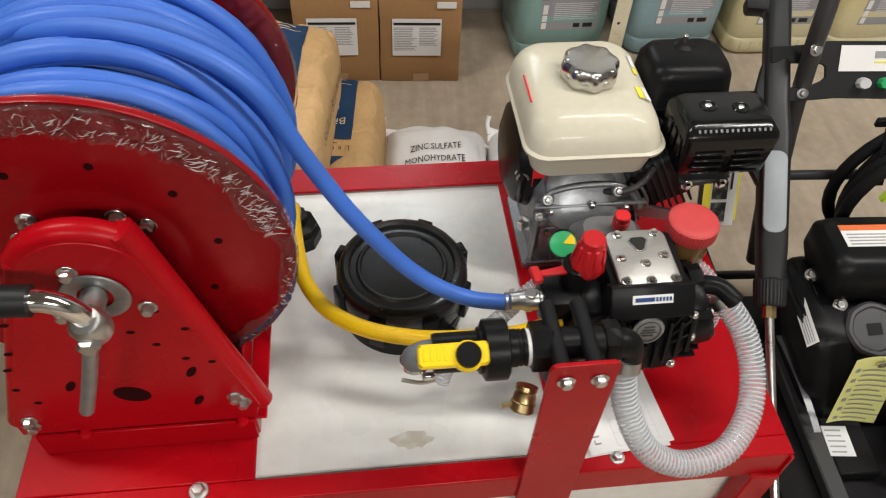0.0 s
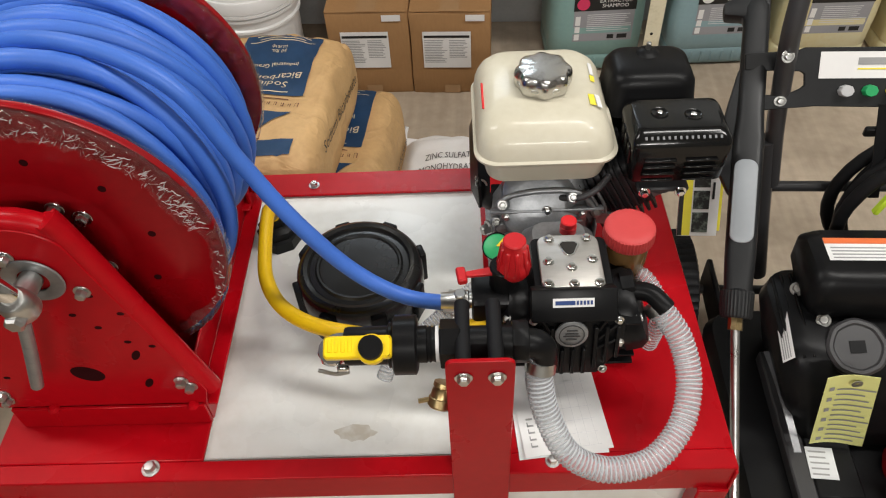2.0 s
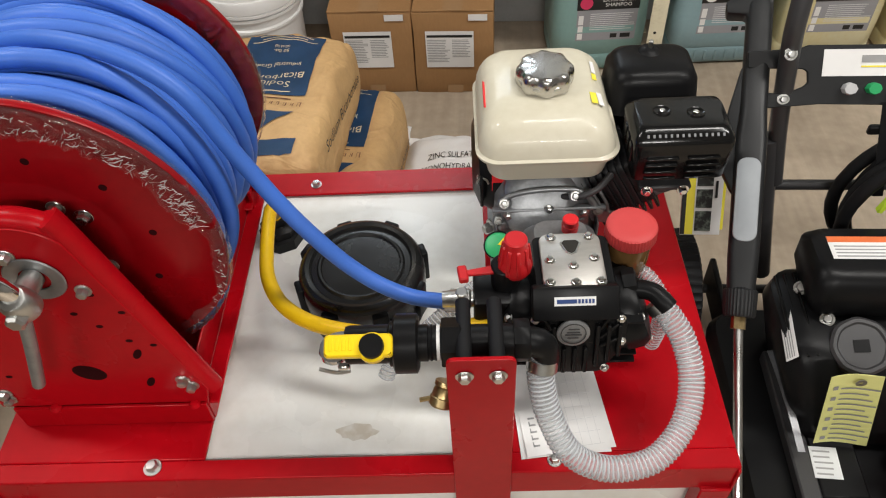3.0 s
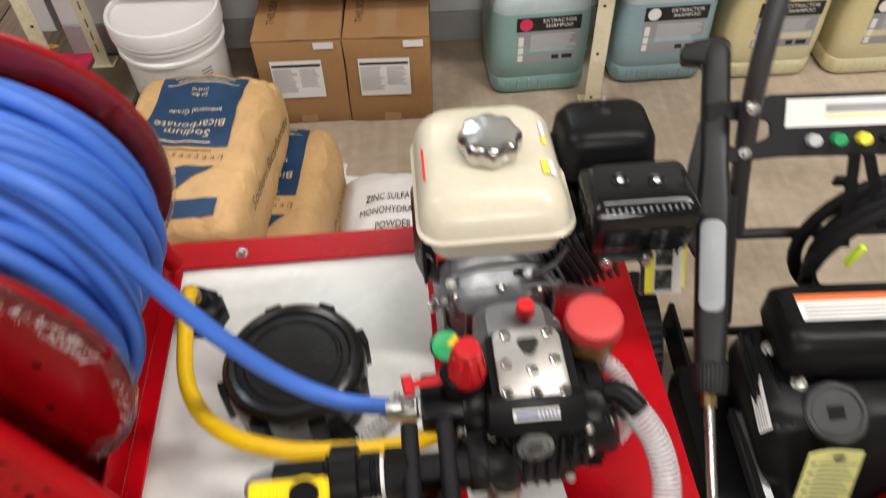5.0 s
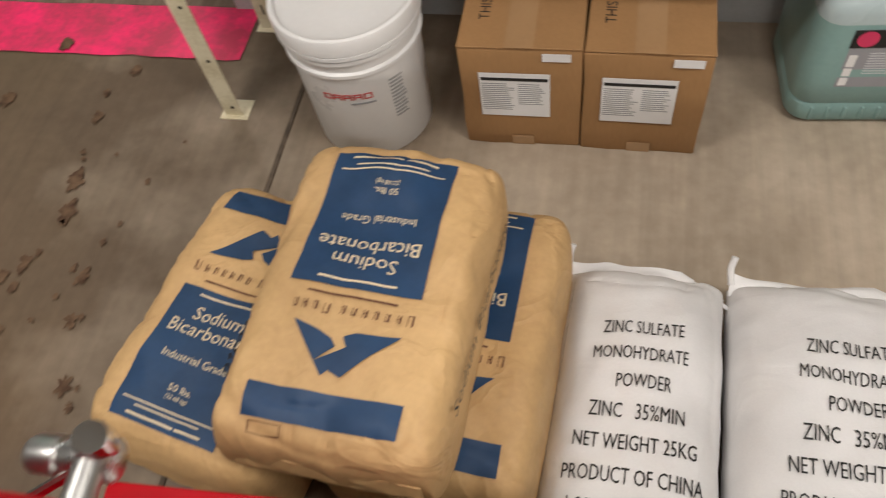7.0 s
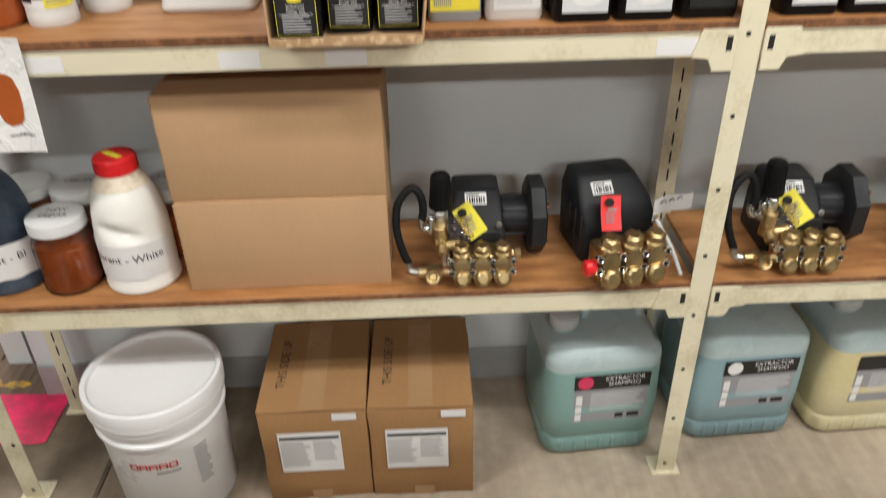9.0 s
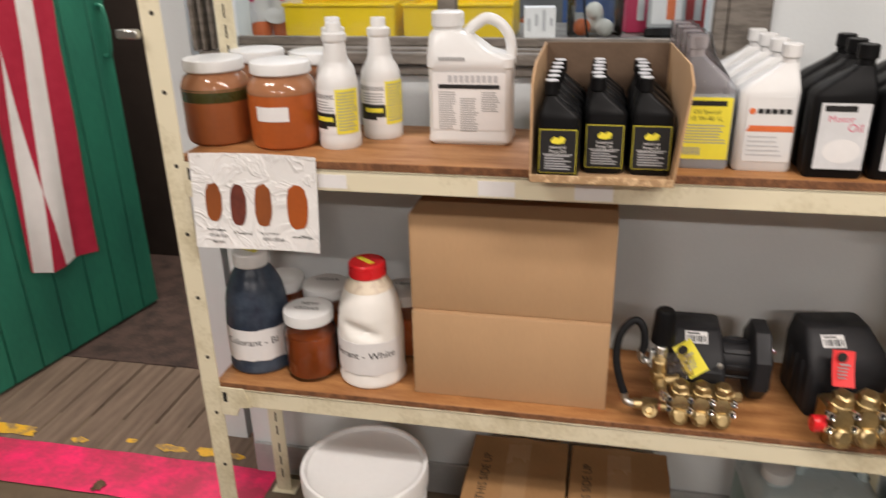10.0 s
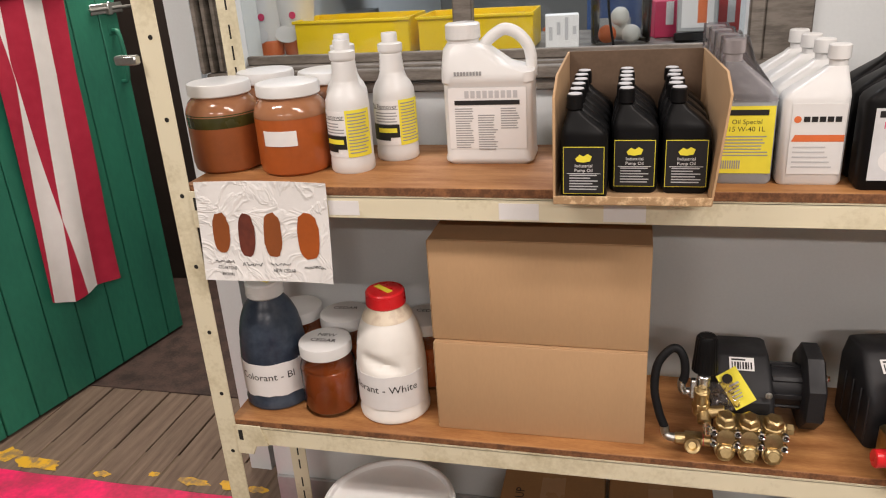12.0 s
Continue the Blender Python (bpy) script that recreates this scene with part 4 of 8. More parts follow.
part("bearing_ring", lathe([(0.031, 0.007), (0.031, 0.011), (0.033, 0.0125), (0.036, 0.0125), (0.038, 0.011), (0.038, 0.007)], 40, near), "zinc_dull", fl_near, "dull steel bearing ring")
for i in range(10):
    a = radians(36 * i + 5)
    part("hole", lathe([(0, 0), (0.0045, 0), (0.0045, 0.0006), (0, 0.0006)], 12, near @ pose(0.125 * math.cos(a), 0.125 * math.sin(a), 0.0014)), "slot_red", fl_near)


def film_fn(a0, a1, ry, inner, sgn, outer):
    """Thin film pulled over a flange's rim: gathered in sharp narrow pleats that run out towards its free edge."""
    def fn(u, v):
        a = radians(a0 + (a1 - a0) * u)
        arc = (a1 - a0) * u * 0.0036
        edge = 0.012 * noise.noise((arc * 14, 0.3, ry)) + 0.004 * noise.noise((arc * 55, 0.9, ry))
        free = max(0.0, v - 0.3) / 0.7
        r = outer - free * (inner + edge)
        pleat = 1 - 2.4 * abs(noise.noise((arc * 85 + v * 1.3, v * 1.6, 1.0)))
        crush = 1 - 2.4 * abs(noise.noise((arc * 120, v * inner * 170, 7.0)))
        much = 0.35 + 0.9 * max(0.0, 0.3 + noise.noise((arc * 7, 2.0, ry)))
        lift = (0.0046 * pleat + 0.0024 * crush) * much * min(1.0, v * 1.6)
        y = ry + sgn * (-0.012 + 0.02 * min(1.0, v / 0.3)) + sgn * (lift + 0.0035 - 0.004 * free)
        r += 0.002 * noise.noise((arc * 90, v * 3, 4.0)) * (1 - free)
        return Vector((r * math.cos(a), y, r * math.sin(a)))
    return fn


part("stretch_film", sheet(520, 22, film_fn(11, 200, -0.135, 0.034, -1, 0.2035)), "film", reel, "crinkled clear stretch film")
part("stretch_film", sheet(200, 14, film_fn(-55, 9, -0.135, 0.018, -1, 0.2035)), "film", reel, "crinkled clear stretch film")
part("stretch_film", sheet(420, 14, film_fn(-40, 190, 0.163, 0.034, -1, 0.1975)), "film", reel, "crinkled clear stretch film")
# Pale slivers along the film's creases: highlights painted on as mesh.
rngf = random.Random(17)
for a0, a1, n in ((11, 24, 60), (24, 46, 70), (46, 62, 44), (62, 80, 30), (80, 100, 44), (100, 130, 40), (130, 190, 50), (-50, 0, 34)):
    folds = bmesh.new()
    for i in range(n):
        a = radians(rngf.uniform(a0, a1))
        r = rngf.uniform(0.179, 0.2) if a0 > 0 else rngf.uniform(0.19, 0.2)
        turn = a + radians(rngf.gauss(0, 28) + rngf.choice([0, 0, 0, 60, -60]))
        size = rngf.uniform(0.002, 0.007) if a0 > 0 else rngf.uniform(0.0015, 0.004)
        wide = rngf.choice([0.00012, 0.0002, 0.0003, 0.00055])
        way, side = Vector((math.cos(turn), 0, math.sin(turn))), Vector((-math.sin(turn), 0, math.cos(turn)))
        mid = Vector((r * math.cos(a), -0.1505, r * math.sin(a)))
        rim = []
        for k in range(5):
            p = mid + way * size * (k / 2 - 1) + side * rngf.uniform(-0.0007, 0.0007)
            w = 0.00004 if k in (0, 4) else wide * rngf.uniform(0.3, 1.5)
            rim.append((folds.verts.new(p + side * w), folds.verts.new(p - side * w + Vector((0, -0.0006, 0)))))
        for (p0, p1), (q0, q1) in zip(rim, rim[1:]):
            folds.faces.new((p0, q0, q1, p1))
    tagged(part("film_glints", folds, "film_crease", reel), "painted glints on the creases of the stretch film", kind="stuff")
part("drum", rod(0.12, -0.145, 0.135, 40, m=pose(0, 0, 0, 90)), "red_dark", reel)


def plate_poly(x0, x1, zb, cx, cz, r):
    pts = [(x0, zb), (x1, zb), (x1 + 0.008, zb + 0.03)]
    for i in range(13):
        a = radians(38 + (170 - 38) * i / 12)
        pts.append((cx + r * math.cos(a), cz + r * math.sin(a)))
    pts.append((x0, zb + 0.03))
    return pts


FOOT = -0.242
for y, s in ((-0.2, -1), (0.205, 1)):
    stand = part("stand_plate", prism(plate_poly(-0.148, 0.13, FOOT, 0.012, 0.03, 0.066), y - 0.002, y + 0.002, 0.001, 1), "red", reel)
    part("foot_flange", bx(-0.142, 0.128, min(y, y - s * 0.05), max(y, y - s * 0.05), FOOT - 0.002, FOOT + 0.002, 0.001), "red", stand)
    lip = [(0.138, y - s * 0.0125, FOOT + 0.018)] + [(0.012 + 0.066 * math.cos(radians(38 + 12 * i)), y - s * 0.0125, 0.03 + 0.066 * math.sin(radians(38 + 12 * i))) for i in range(12)] + [(-0.148, y - s * 0.0125, FOOT + 0.018)]
    part("rolled_edge", tube(lip, 0.0135, 12, 6), "red", stand)
    part("front_web", bx(0.122, 0.128, min(y, y - s * 0.035), max(y, y - s * 0.035), FOOT - 0.045, FOOT + 0.025, 0.001), "red", stand)
    if s < 0:
        for bxx, bzz in ((0.058, -0.003), (-0.024, -0.006), (0.0, 0.056), (0.112, -0.187), (0.12, -0.2), (-0.128, -0.208), (-0.128, -0.222)):
            part("bolt", bolt(0.0066, 0.008, pose(bxx, y - 0.002, bzz, 90)), "steel", stand)
        for fx in (-0.075, 0.112):
            part("weld", lathe([(0, 0.006), (0.005, 0.005), (0.008, 0)], 12, pose(fx, y - 0.005, FOOT - 0.001)), "red", stand)
        part("slot_hole", lathe([(0, 0), (0.021, 0), (0.021, 0.0006), (0, 0.0006)], 24, pose(0.0, y - 0.0018, -0.166, 90, 25) @ Matrix.Diagonal((1, 0.72, 1, 1))), "slot_red", stand)
        for i, (hx, hz) in enumerate(((0.062, -0.012), (0.085, -0.045), (-0.085, -0.02), (-0.1, -0.07), (-0.112, -0.1), (-0.118, -0.14), (0.05, -0.07), (0.074, -0.1), (-0.105, -0.17), (0.03, -0.045), (0.1, -0.11))):
            part("hole", lathe([(0, 0), (0.0045, 0), (0.0045, 0.0006), (0, 0.0006)], 10, pose(hx, y - 0.0018, hz, 90) @ Matrix.Diagonal((1.0, 0.65, 1, 1))), "slot_red", stand)
        for hx, hz in ((0.074, -0.128), (0.07, -0.19), (-0.06, -0.14)):
            part("long_slot", lathe([(0, 0), (0.0065, 0), (0.0065, 0.0006), (0, 0.0006)], 14, pose(hx, y - 0.0018, hz, 90, 28) @ Matrix.Diagonal((0.75, 1.7, 1, 1))), "slot_red", stand)
for y in (-0.205, 0.205):
    part("reel_plinth", bx(-0.135, 0.126, y, y + 0.005, -0.29, FOOT - 0.003, 0.001), "red", reel)
part("side_channel", add(bx(0.112, 0.116, -0.197, 0.2, -0.28, -0.2, 0.001), bx(0.117, 0.14, -0.197, 0.2, -0.256, -0.252, 0.001)), "red", reel)
part("side_channel", bx(-0.14, -0.136, -0.197, 0.2, -0.28, -0.2, 0.001), "red", reel)
hub = part("hub", lathe([(0.017, 0), (0.032, 0), (0.033, 0.0015), (0.032, 0.003), (0.021, 0.003), (0.0195, 0.002), (0.017, 0.002)], 40, pose(0.015, -0.203, 0.02, 90)), "zinc_dull", reel, "dull steel hub washer")
part("shaft", rod(0.0125, 0, 0.05, 24, m=pose(0.016, -0.205, 0.025, 84)), "steel", hub)
part("crank_eye", lathe([(0, -0.018), (0.012, -0.018), (0.0165, -0.014), (0.018, -0.004), (0.0165, 0.012), (0.013, 0.016), (0, 0.016)], 24, pose(0.024, -0.25, 0.036, 20)), "steel", hub)
part("crank_nut", lathe([(0, 0), (0.011, 0), (0.011, 0.009), (0.008, 0.012), (0, 0.012)], 6, pose(0.024, -0.262, 0.03, 90)), "steel", hub)
part("set_rod", tube([(0.022, -0.25, 0.03), (0.0, -0.249, -0.04), (-0.027, -0.247, -0.118)], 0.0075, 12, 4), "zinc_dull", hub)
part("crank_arm", tube([(0.024, -0.25, 0.045), (0.016, -0.252, 0.066), (0.0, -0.252, 0.078), (-0.02, -0.252, 0.081)], 0.0105, 14, 6), "chrome", hub)
part("crank_grip", tube([(-0.012, -0.252, 0.08), (-0.06, -0.252, 0.083), (-0.2, -0.252, 0.09)], 0.0145, 16, 4), "black_frame", hub, "dark grey rubber grip")
ball = part("inlet_valve", add(along([(0.013, -0.055), (0.0155, -0.05), (0.0155, -0.03), (0.013, -0.028), (0.017, -0.02), (0.017, 0.012), (0.013, 0.014)], 0.255, -0.012, 16), rod(0.012, 0.17, 0.256, 16, m=pose(0, 0, -0.002, -90))), "steel", reel, "steel inlet ball valve")
part("swivel", lathe([(0, 0.024), (0.0125, 0.024), (0.0135, 0.021), (0.0135, -0.01), (0, -0.01)], 20, pose(0.002, 0.262, -0.002, 0, 12)), "chrome", ball)
part("valve_lever", tube([(0.006, 0.252, 0.002), (-0.02, 0.238, -0.006), (-0.046, 0.224, -0.015)], 0.0045, 8, 3), "chrome", ball)

hose = cart_thing("blue_hose", -0.315, 0.81, 0.81, "long blue rubber hose wound on the red reel", "hose", at=(-0.335, 0.838, 0.785), size=1.04)
FREE = hose.matrix_world.inverted()
turns = []
STEPS = 40
ncoil = 12
for i in range(ncoil * STEPS + 1):
    a = 2 * math.pi * i / STEPS
    k = i / STEPS
    y = -0.112 + 0.0218 * k + 0.006 * noise.noise((math.cos(a) * 1.4, math.sin(a) * 1.4, k * 0.9))
    r = 0.158 + 0.004 * noise.noise((math.cos(a), math.sin(a), k * 2.3))
    turns.append((r * math.cos(a), y, r * math.sin(a)))
part("under_coil", tube(turns, 0.0115, 8, straight=True), "blue_hose", hose)
for j, (y0, y1, rr, ph) in enumerate(((-0.098, -0.082, 0.178, 0.0), (-0.07, -0.062, 0.176, 1.2), (-0.052, -0.03, 0.179, 2.2), (-0.014, -0.022, 0.177, 0.5), (0.004, 0.02, 0.181, 3.0), (0.028, 0.034, 0.176, 4.0), (0.052, 0.05, 0.178, 5.2), (0.075, 0.066, 0.177, 0.9), (0.098, 0.092, 0.178, 2.0), (0.118, 0.12, 0.173, 1.0), (-0.085, -0.045, 0.189, 1.6), (0.012, 0.062, 0.189, 4.4), (0.104, 0.082, 0.187, 2.9))):
    loop = []
    for i in range(48):
        a = 2 * math.pi * i / 48
        t = 0.5 - 0.5 * math.cos(a + ph)
        loop.append((( rr + 0.005 * noise.noise((math.cos(a), math.sin(a), j * 3.1))) * math.cos(a), y0 + (y1 - y0) * t + 0.013 * noise.noise((math.cos(a) * 0.9, math.sin(a) * 0.9, j * 1.7)), (rr + 0.005 * noise.noise((math.cos(a), math.sin(a), j * 3.1))) * math.sin(a)))
    part("coil", tube(loop, 0.0112, 10, closed=True, straight=True), "blue_hose", hose)
part("free_end", tube([FREE @ Vector(p) for p in ((-0.4, 0.85, 0.962), (-0.3, 0.825, 0.985), (-0.215, 0.81, 0.972), (-0.152, 0.8, 0.929), (-0.106, 0.79, 0.84), (-0.067, 0.778, 0.775), (-0.031, 0.768, 0.726), (0.007, 0.762, 0.678), (0.049, 0.756, 0.643), (0.094, 0.75, 0.624), (0.15, 0.745, 0.62))], 0.0105, 14, 8), "blue_hose", hose)
clamp = part("hose_clamp", add(tube([FREE @ Vector((0.136, 0.7455, 0.621)), FREE @ Vector((0.152, 0.745, 0.62))], 0.013, 16, 2), tube([FREE @ Vector((0.144, 0.733, 0.632)), FREE @ Vector((0.146, 0.757, 0.633))], 0.0035, 8, 2)), "steel", hose, "steel hose clamp")

# ---- yellow hose and tank fitting ----
fit = cart_thing("tank_fitting", -0.15, 0.955, TOP - 0.006, "black bulkhead fitting on the white tank", "fitting", at=(-0.167, 0.997, 0.501), size=1.05)
part("flange_nut", lathe([(0, -0.026), (0.036, -0.026), (0.036, -0.006), (0.03, -0.004), (0.031, 0.01), (0.026, 0.014), (0.018, 0.016), (0.018, 0.03), (0, 0.03)], 8), "black_pl", fit)
yh = cart_thing("yellow_hose", -0.15, 0.955, 0.6, "short yellow rubber hose from the tank to the pump", "hose", at=(-0.167, 0.997, 0.558), size=1.05)
wpart("hose", tube([(-0.151, 0.95, 0.572), (-0.15, 0.945, 0.597), (-0.146, 0.915, 0.608), (-0.134, 0.845, 0.613), (-0.118, 0.785, 0.62), (-0.085, 0.73, 0.632), (-0.035, 0.69, 0.645), (0.03, 0.668, 0.655), (0.09, 0.662, 0.662), (0.15, 0.66, 0.672), (0.2, 0.672, 0.68)], 0.0105, 12, 8), "yellow", yh)
wpart("hose_clamp", tube([(-0.151, 0.948, 0.585), (-0.15, 0.942, 0.6)], 0.0125, 12, 2), "brass", yh)
wpart("print", tube([(0.08, 0.6515, 0.668), (0.13, 0.6505, 0.676)], 0.0032, 6, 2), "ink", yh)

# ---- suction valve on the bracket ----
vlv = cart_thing("suction_valve", 0.124, 0.6, 0.732, "black ball valve manifold with a yellow handle", "valve", at=(0.122, 0.615, 0.711), size=1.03)
part("body", along([(0.021, -0.088), (0.022, -0.084), (0.022, -0.04), (0.026, -0.038), (0.026, -0.022), (0.021, -0.02)]), "black_pl", vlv)
part("union_nut", along([(0.031, -0.034), (0.034, -0.032), (0.034, -0.008), (0.03, -0.006)], n=12), "black_pl", vlv)
part("thread", along([(0.021, -0.007), (0.021, 0.004), (0.0195, 0.005), (0.021, 0.008), (0.0195, 0.01), (0.021, 0.014)]), "black_pl", vlv)
part("seal_tape", along([(0.0205, 0.0142), (0.0205, 0.018)]), "paper", vlv)
part("hex_coupling", along([(0.027, 0.019), (0.028, 0.021), (0.028, 0.04), (0.026, 0.042)], n=6), "black_pl", vlv)
part("tee", add(along([(0.0195, 0.041), (0.0195, 0.108)]), rod(0.019, -0.06, 0.0, 20, m=pose(0.062, 0, 0)), rod(0.022, -0.018, 0.018, 20, m=pose(0.062, 0, -0.045))), "black_pl", vlv)
part("tee_collar", along([(0.0235, 0.1), (0.0245, 0.102), (0.0245, 0.116), (0.023, 0.118)], n=8), "black_pl", vlv)
HM = pose(-0.008, -0.012, 0.003, 22)
hnd = part("handle", add(prism(rounded(-0.098, -0.024, -0.0125, 0.0125, 0.004, 3), -0.0, 0.012, 0.002, 1, HM @ pose(0, 0, 0.022, 90)), rod(0.0165, 0.021, 0.033, 24, m=HM @ pose(-0.046, -0.002, 0)), *[bx(-0.093 + 0.0072 * k, -0.0885 + 0.0072 * k, -0.006, 0.009, 0.033, 0.0348, 0.0006, 1, HM) for k in range(4)]), "yellow_pl", vlv, "yellow plastic lever handle")
part("knob", lathe([(0, 0.041), (0.013, 0.041), (0.0135, 0.039), (0.0135, 0.03), (0, 0.03)], 24, HM @ pose(-0.046, -0.002, 0)), "black_pl", hnd)
part("elbow", tube([(-0.08, 0, 0.0), (-0.094, 0, 0.0), (-0.103, 0, -0.005), (-0.106, 0.004, -0.014), (-0.106, 0.006, -0.024)], 0.0155, 16, 6), "grey_rub", vlv, "grey rubber elbow")
cl = part("clamp", add(rod(0.0172, -0.005, 0.005, 20, m=pose(-0.106, 0.006, -0.022, -10)), bx(-0.1, -0.086, -0.017, -0.009, -0.03, -0.02, 0.002)), "chrome", vlv, "steel hose clamp")
part("wing_screw", tube([(-0.122, -0.014, -0.026), (-0.102, -0.017, -0.03), (-0.086, -0.016, -0.028)], 0.0024, 8, 4), "steel", cl)
drain = part("drain_barb", lathe([(0, 0), (0.015, 0), (0.0155, 0.006), (0.013, 0.008), (0.015, 0.012), (0.016, 0.022), (0.0175, 0.023), (0.0175, 0.034), (0.0145, 0.036), (0.0145, 0.037), (0.011, 0.037), (0.011, 0.02), (0, 0.02)], 24, pose(0.022, -0.012, -0.062, 40, 200, 0) @ Matrix.Scale(0.85, 4)), "brass", vlv, "brass garden hose fitting")
part("drain_screw", tube([(0.008, -0.026, -0.074), (-0.01, -0.028, -0.076)], 0.003, 8, 2), "brass", drain)
part("elbow_right", tube([(0.112, 0, -0.002), (0.124, 0, -0.004), (0.133, 0.0, -0.012), (0.136, -0.002, -0.024), (0.136, -0.004, -0.036)], 0.0168, 18, 6), "black_pl", vlv)

# ---- clear suction hose ----
sh = cart_thing("clear_hose", 0.26, 0.6, 0.69, "clear ribbed suction hose looped over the red deck", "hose", at=(0.262, 0.615, 0.668), size=1.03)
LOOP = [(0.258, 0.604, 0.705), (0.256, 0.592, 0.68), (0.266, 0.568, 0.64), (0.29, 0.541, 0.6), (0.325, 0.532, 0.577), (0.362, 0.534, 0.571), (0.402, 0.549, 0.573), (0.436, 0.588, 0.586), (0.448, 0.635, 0.61), (0.438, 0.672, 0.642), (0.418, 0.694, 0.666), (0.404, 0.706, 0.678)]
wpart("wall", tube(LOOP, 0.0155, 14, 8), "vinyl", sh)
wpart("spiral", helix(LOOP, 0.0156, 0.0011, 0.0058, 5, step=12), "spiral", sh)
wpart("clamp", tube([(0.258, 0.603, 0.7), (0.2568, 0.596, 0.688)], 0.0182, 18, 2), "steel", sh, "steel hose clamp")
wpart("clamp", tube([(0.412, 0.698, 0.671), (0.404, 0.706, 0.678)], 0.0182, 18, 2), "steel", sh, "steel hose clamp")
sh2 = cart_thing("bypass_hose", 0.15, 0.72, 0.64, "clear ribbed bypass hose beside the pump", "hose", at=(0.149, 0.738, 0.616), size=1.03)
BYP = [(0.215, 0.752, 0.668), (0.18, 0.745, 0.655), (0.14, 0.722, 0.63), (0.1, 0.7, 0.6), (0.065, 0.68, 0.57), (0.055, 0.668, 0.552)]
wpart("wall", tube(BYP, 0.011, 12, 8), "vinyl", sh2)
wpart("spiral", helix(BYP, 0.0111, 0.0008, 0.006, 5, step=10), "spiral", sh2)
sh3 = cart_thing("return_hose", 0.4, 0.75, 0.66, "clear ribbed hose behind the pump elbow", "hose", at=(0.404, 0.76, 0.622), size=1.02)
RET = [(0.345, 0.765, 0.675), (0.37, 0.775, 0.685), (0.4, 0.768, 0.68), (0.42, 0.745, 0.66), (0.425, 0.735, 0.62), (0.42, 0.735, 0.57)]
wpart("wall", tube(RET, 0.011, 12, 8), "vinyl", sh3)
wpart("spiral", helix(RET, 0.0111, 0.0008, 0.006, 5, step=10), "spiral", sh3)

# ---- diaphragm pump ----
pump = cart_thing("diaphragm_pump", 0.3, 0.73, TOP, "black diaphragm pump with a bolted steel top plate", "pump")
part("body", stack([(0.0, -0.03, 0.034, -0.03, 0.055, 0.01), (0.03, -0.042, 0.046, -0.045, 0.06, 0.012), (0.07, -0.062, 0.062, -0.052, 0.06, 0.012), (0.1, -0.062, 0.062, -0.052, 0.06, 0.012), (0.145, -0.05, 0.052, -0.05, 0.06, 0.01), (0.155, -0.047, 0.049, -0.047, 0.058, 0.008)]), "black_pl", pump)
plate_out = rounded(-0.0395, 0.0385, -0.034, 0.056, 0.013, 4)
plt = part("top_plate", prism(plate_out, 0.156, 0.164, 0.0025, 2, pose(0, 0, 0, 0) @ Matrix(((1, 0, 0, 0), (0, 0, 1, 0), (0, 1, 0, 0), (0, 0, 0, 1)))), "plate_steel", pump, "brushed steel top plate")
part("foot", add(bx(-0.028, 0.03, 0.012, 0.055, -0.07, 0.004, 0.004), bx(-0.04, 0.04, 0.0, 0.06, -0.0715, -0.064, 0.002)), "black_pl", pump)
for x, y in ((-0.031, -0.026), (0.0, -0.027), (0.031, -0.026), (-0.028, 0.01), (0.027, 0.012), (0.0, 0.0), (-0.024, 0.048), (0.024, 0.048)):
    part("bolt", bolt(0.0047, 0.0045, pose(x, y, 0.164)), "chrome", plt)
part("vent_rim", prism([(-0.0135, 0.038), (-0.009, 0.0435), (0.009, 0.0435), (0.0135, 0.038), (0.0065, 0.0215), (0.0, 0.018), (-0.0065, 0.0215)], 0.1638, 0.1652, 0.0005, 1, Matrix(((1, 0, 0, 0), (0, 0, 1, 0), (0, 1, 0, 0), (0, 0, 0, 1)))), "chrome", plt)
part("vent", prism([(-0.011, 0.0375), (-0.0075, 0.0415), (0.0075, 0.0415), (0.011, 0.0375), (0.005, 0.0235), (0.0, 0.0205), (-0.005, 0.0235)], 0.1653, 0.1659, 0, 1, Matrix(((1, 0, 0, 0), (0, 0, 1, 0), (0, 1, 0, 0), (0, 0, 0, 1)))), "slot", plt)
face = Matrix.Translation((0.0, -0.058, 0.09)) @ pose(0, 0, 0, -14)
part("front_plate", prism([(-0.06, 0.03), (-0.045, 0.05), (0.048, 0.05), (0.064, 0.03), (0.064, -0.008), (0.034, -0.052), (-0.03, -0.052), (-0.06, -0.008)], -0.006, 0.006, 0.003, 2, face), "black_pl", pump)
for i in range(9):
    x = -0.054 + 0.0135 * i
    low = -0.046 + 0.0085 * max(0, abs(i - 4) - 1)
    part("rib", bx(x - 0.0026, x + 0.0026, -0.013, -0.005, low, 0.03 if abs(i - 4) > 1 else -0.006, 0.001, 1, face), "black_pl", pump)
for s in (-1, 1):
    for k in range(3):
        part("spoke_rib", bx(-0.002, 0.002, -0.012, -0.005, 0.0, 0.03, 0.001, 1, face @ pose(s * 0.03, 0, -0.004 + 0.014 * k, 0, s * (62 - 16 * k))), "black_pl", pump)
for x, z in ((-0.05, 0.038), (0.055, 0.036), (-0.035, -0.044), (0.04, -0.044), (0.058, 0.0)):
    part("face_bolt", bolt(0.0042, 0.004, face @ pose(x, -0.006, z, 90)), "steel", pump)
part("emblem", lathe([(0, 0), (0.024, 0), (0.025, -0.001), (0.025, 0.002), (0.022, 0.0035), (0, 0.003)], 32, face @ pose(-0.004, -0.013, 0.022, 90) @ Matrix.Scale(0.82, 4)), "alu", pump, "round silver emblem")
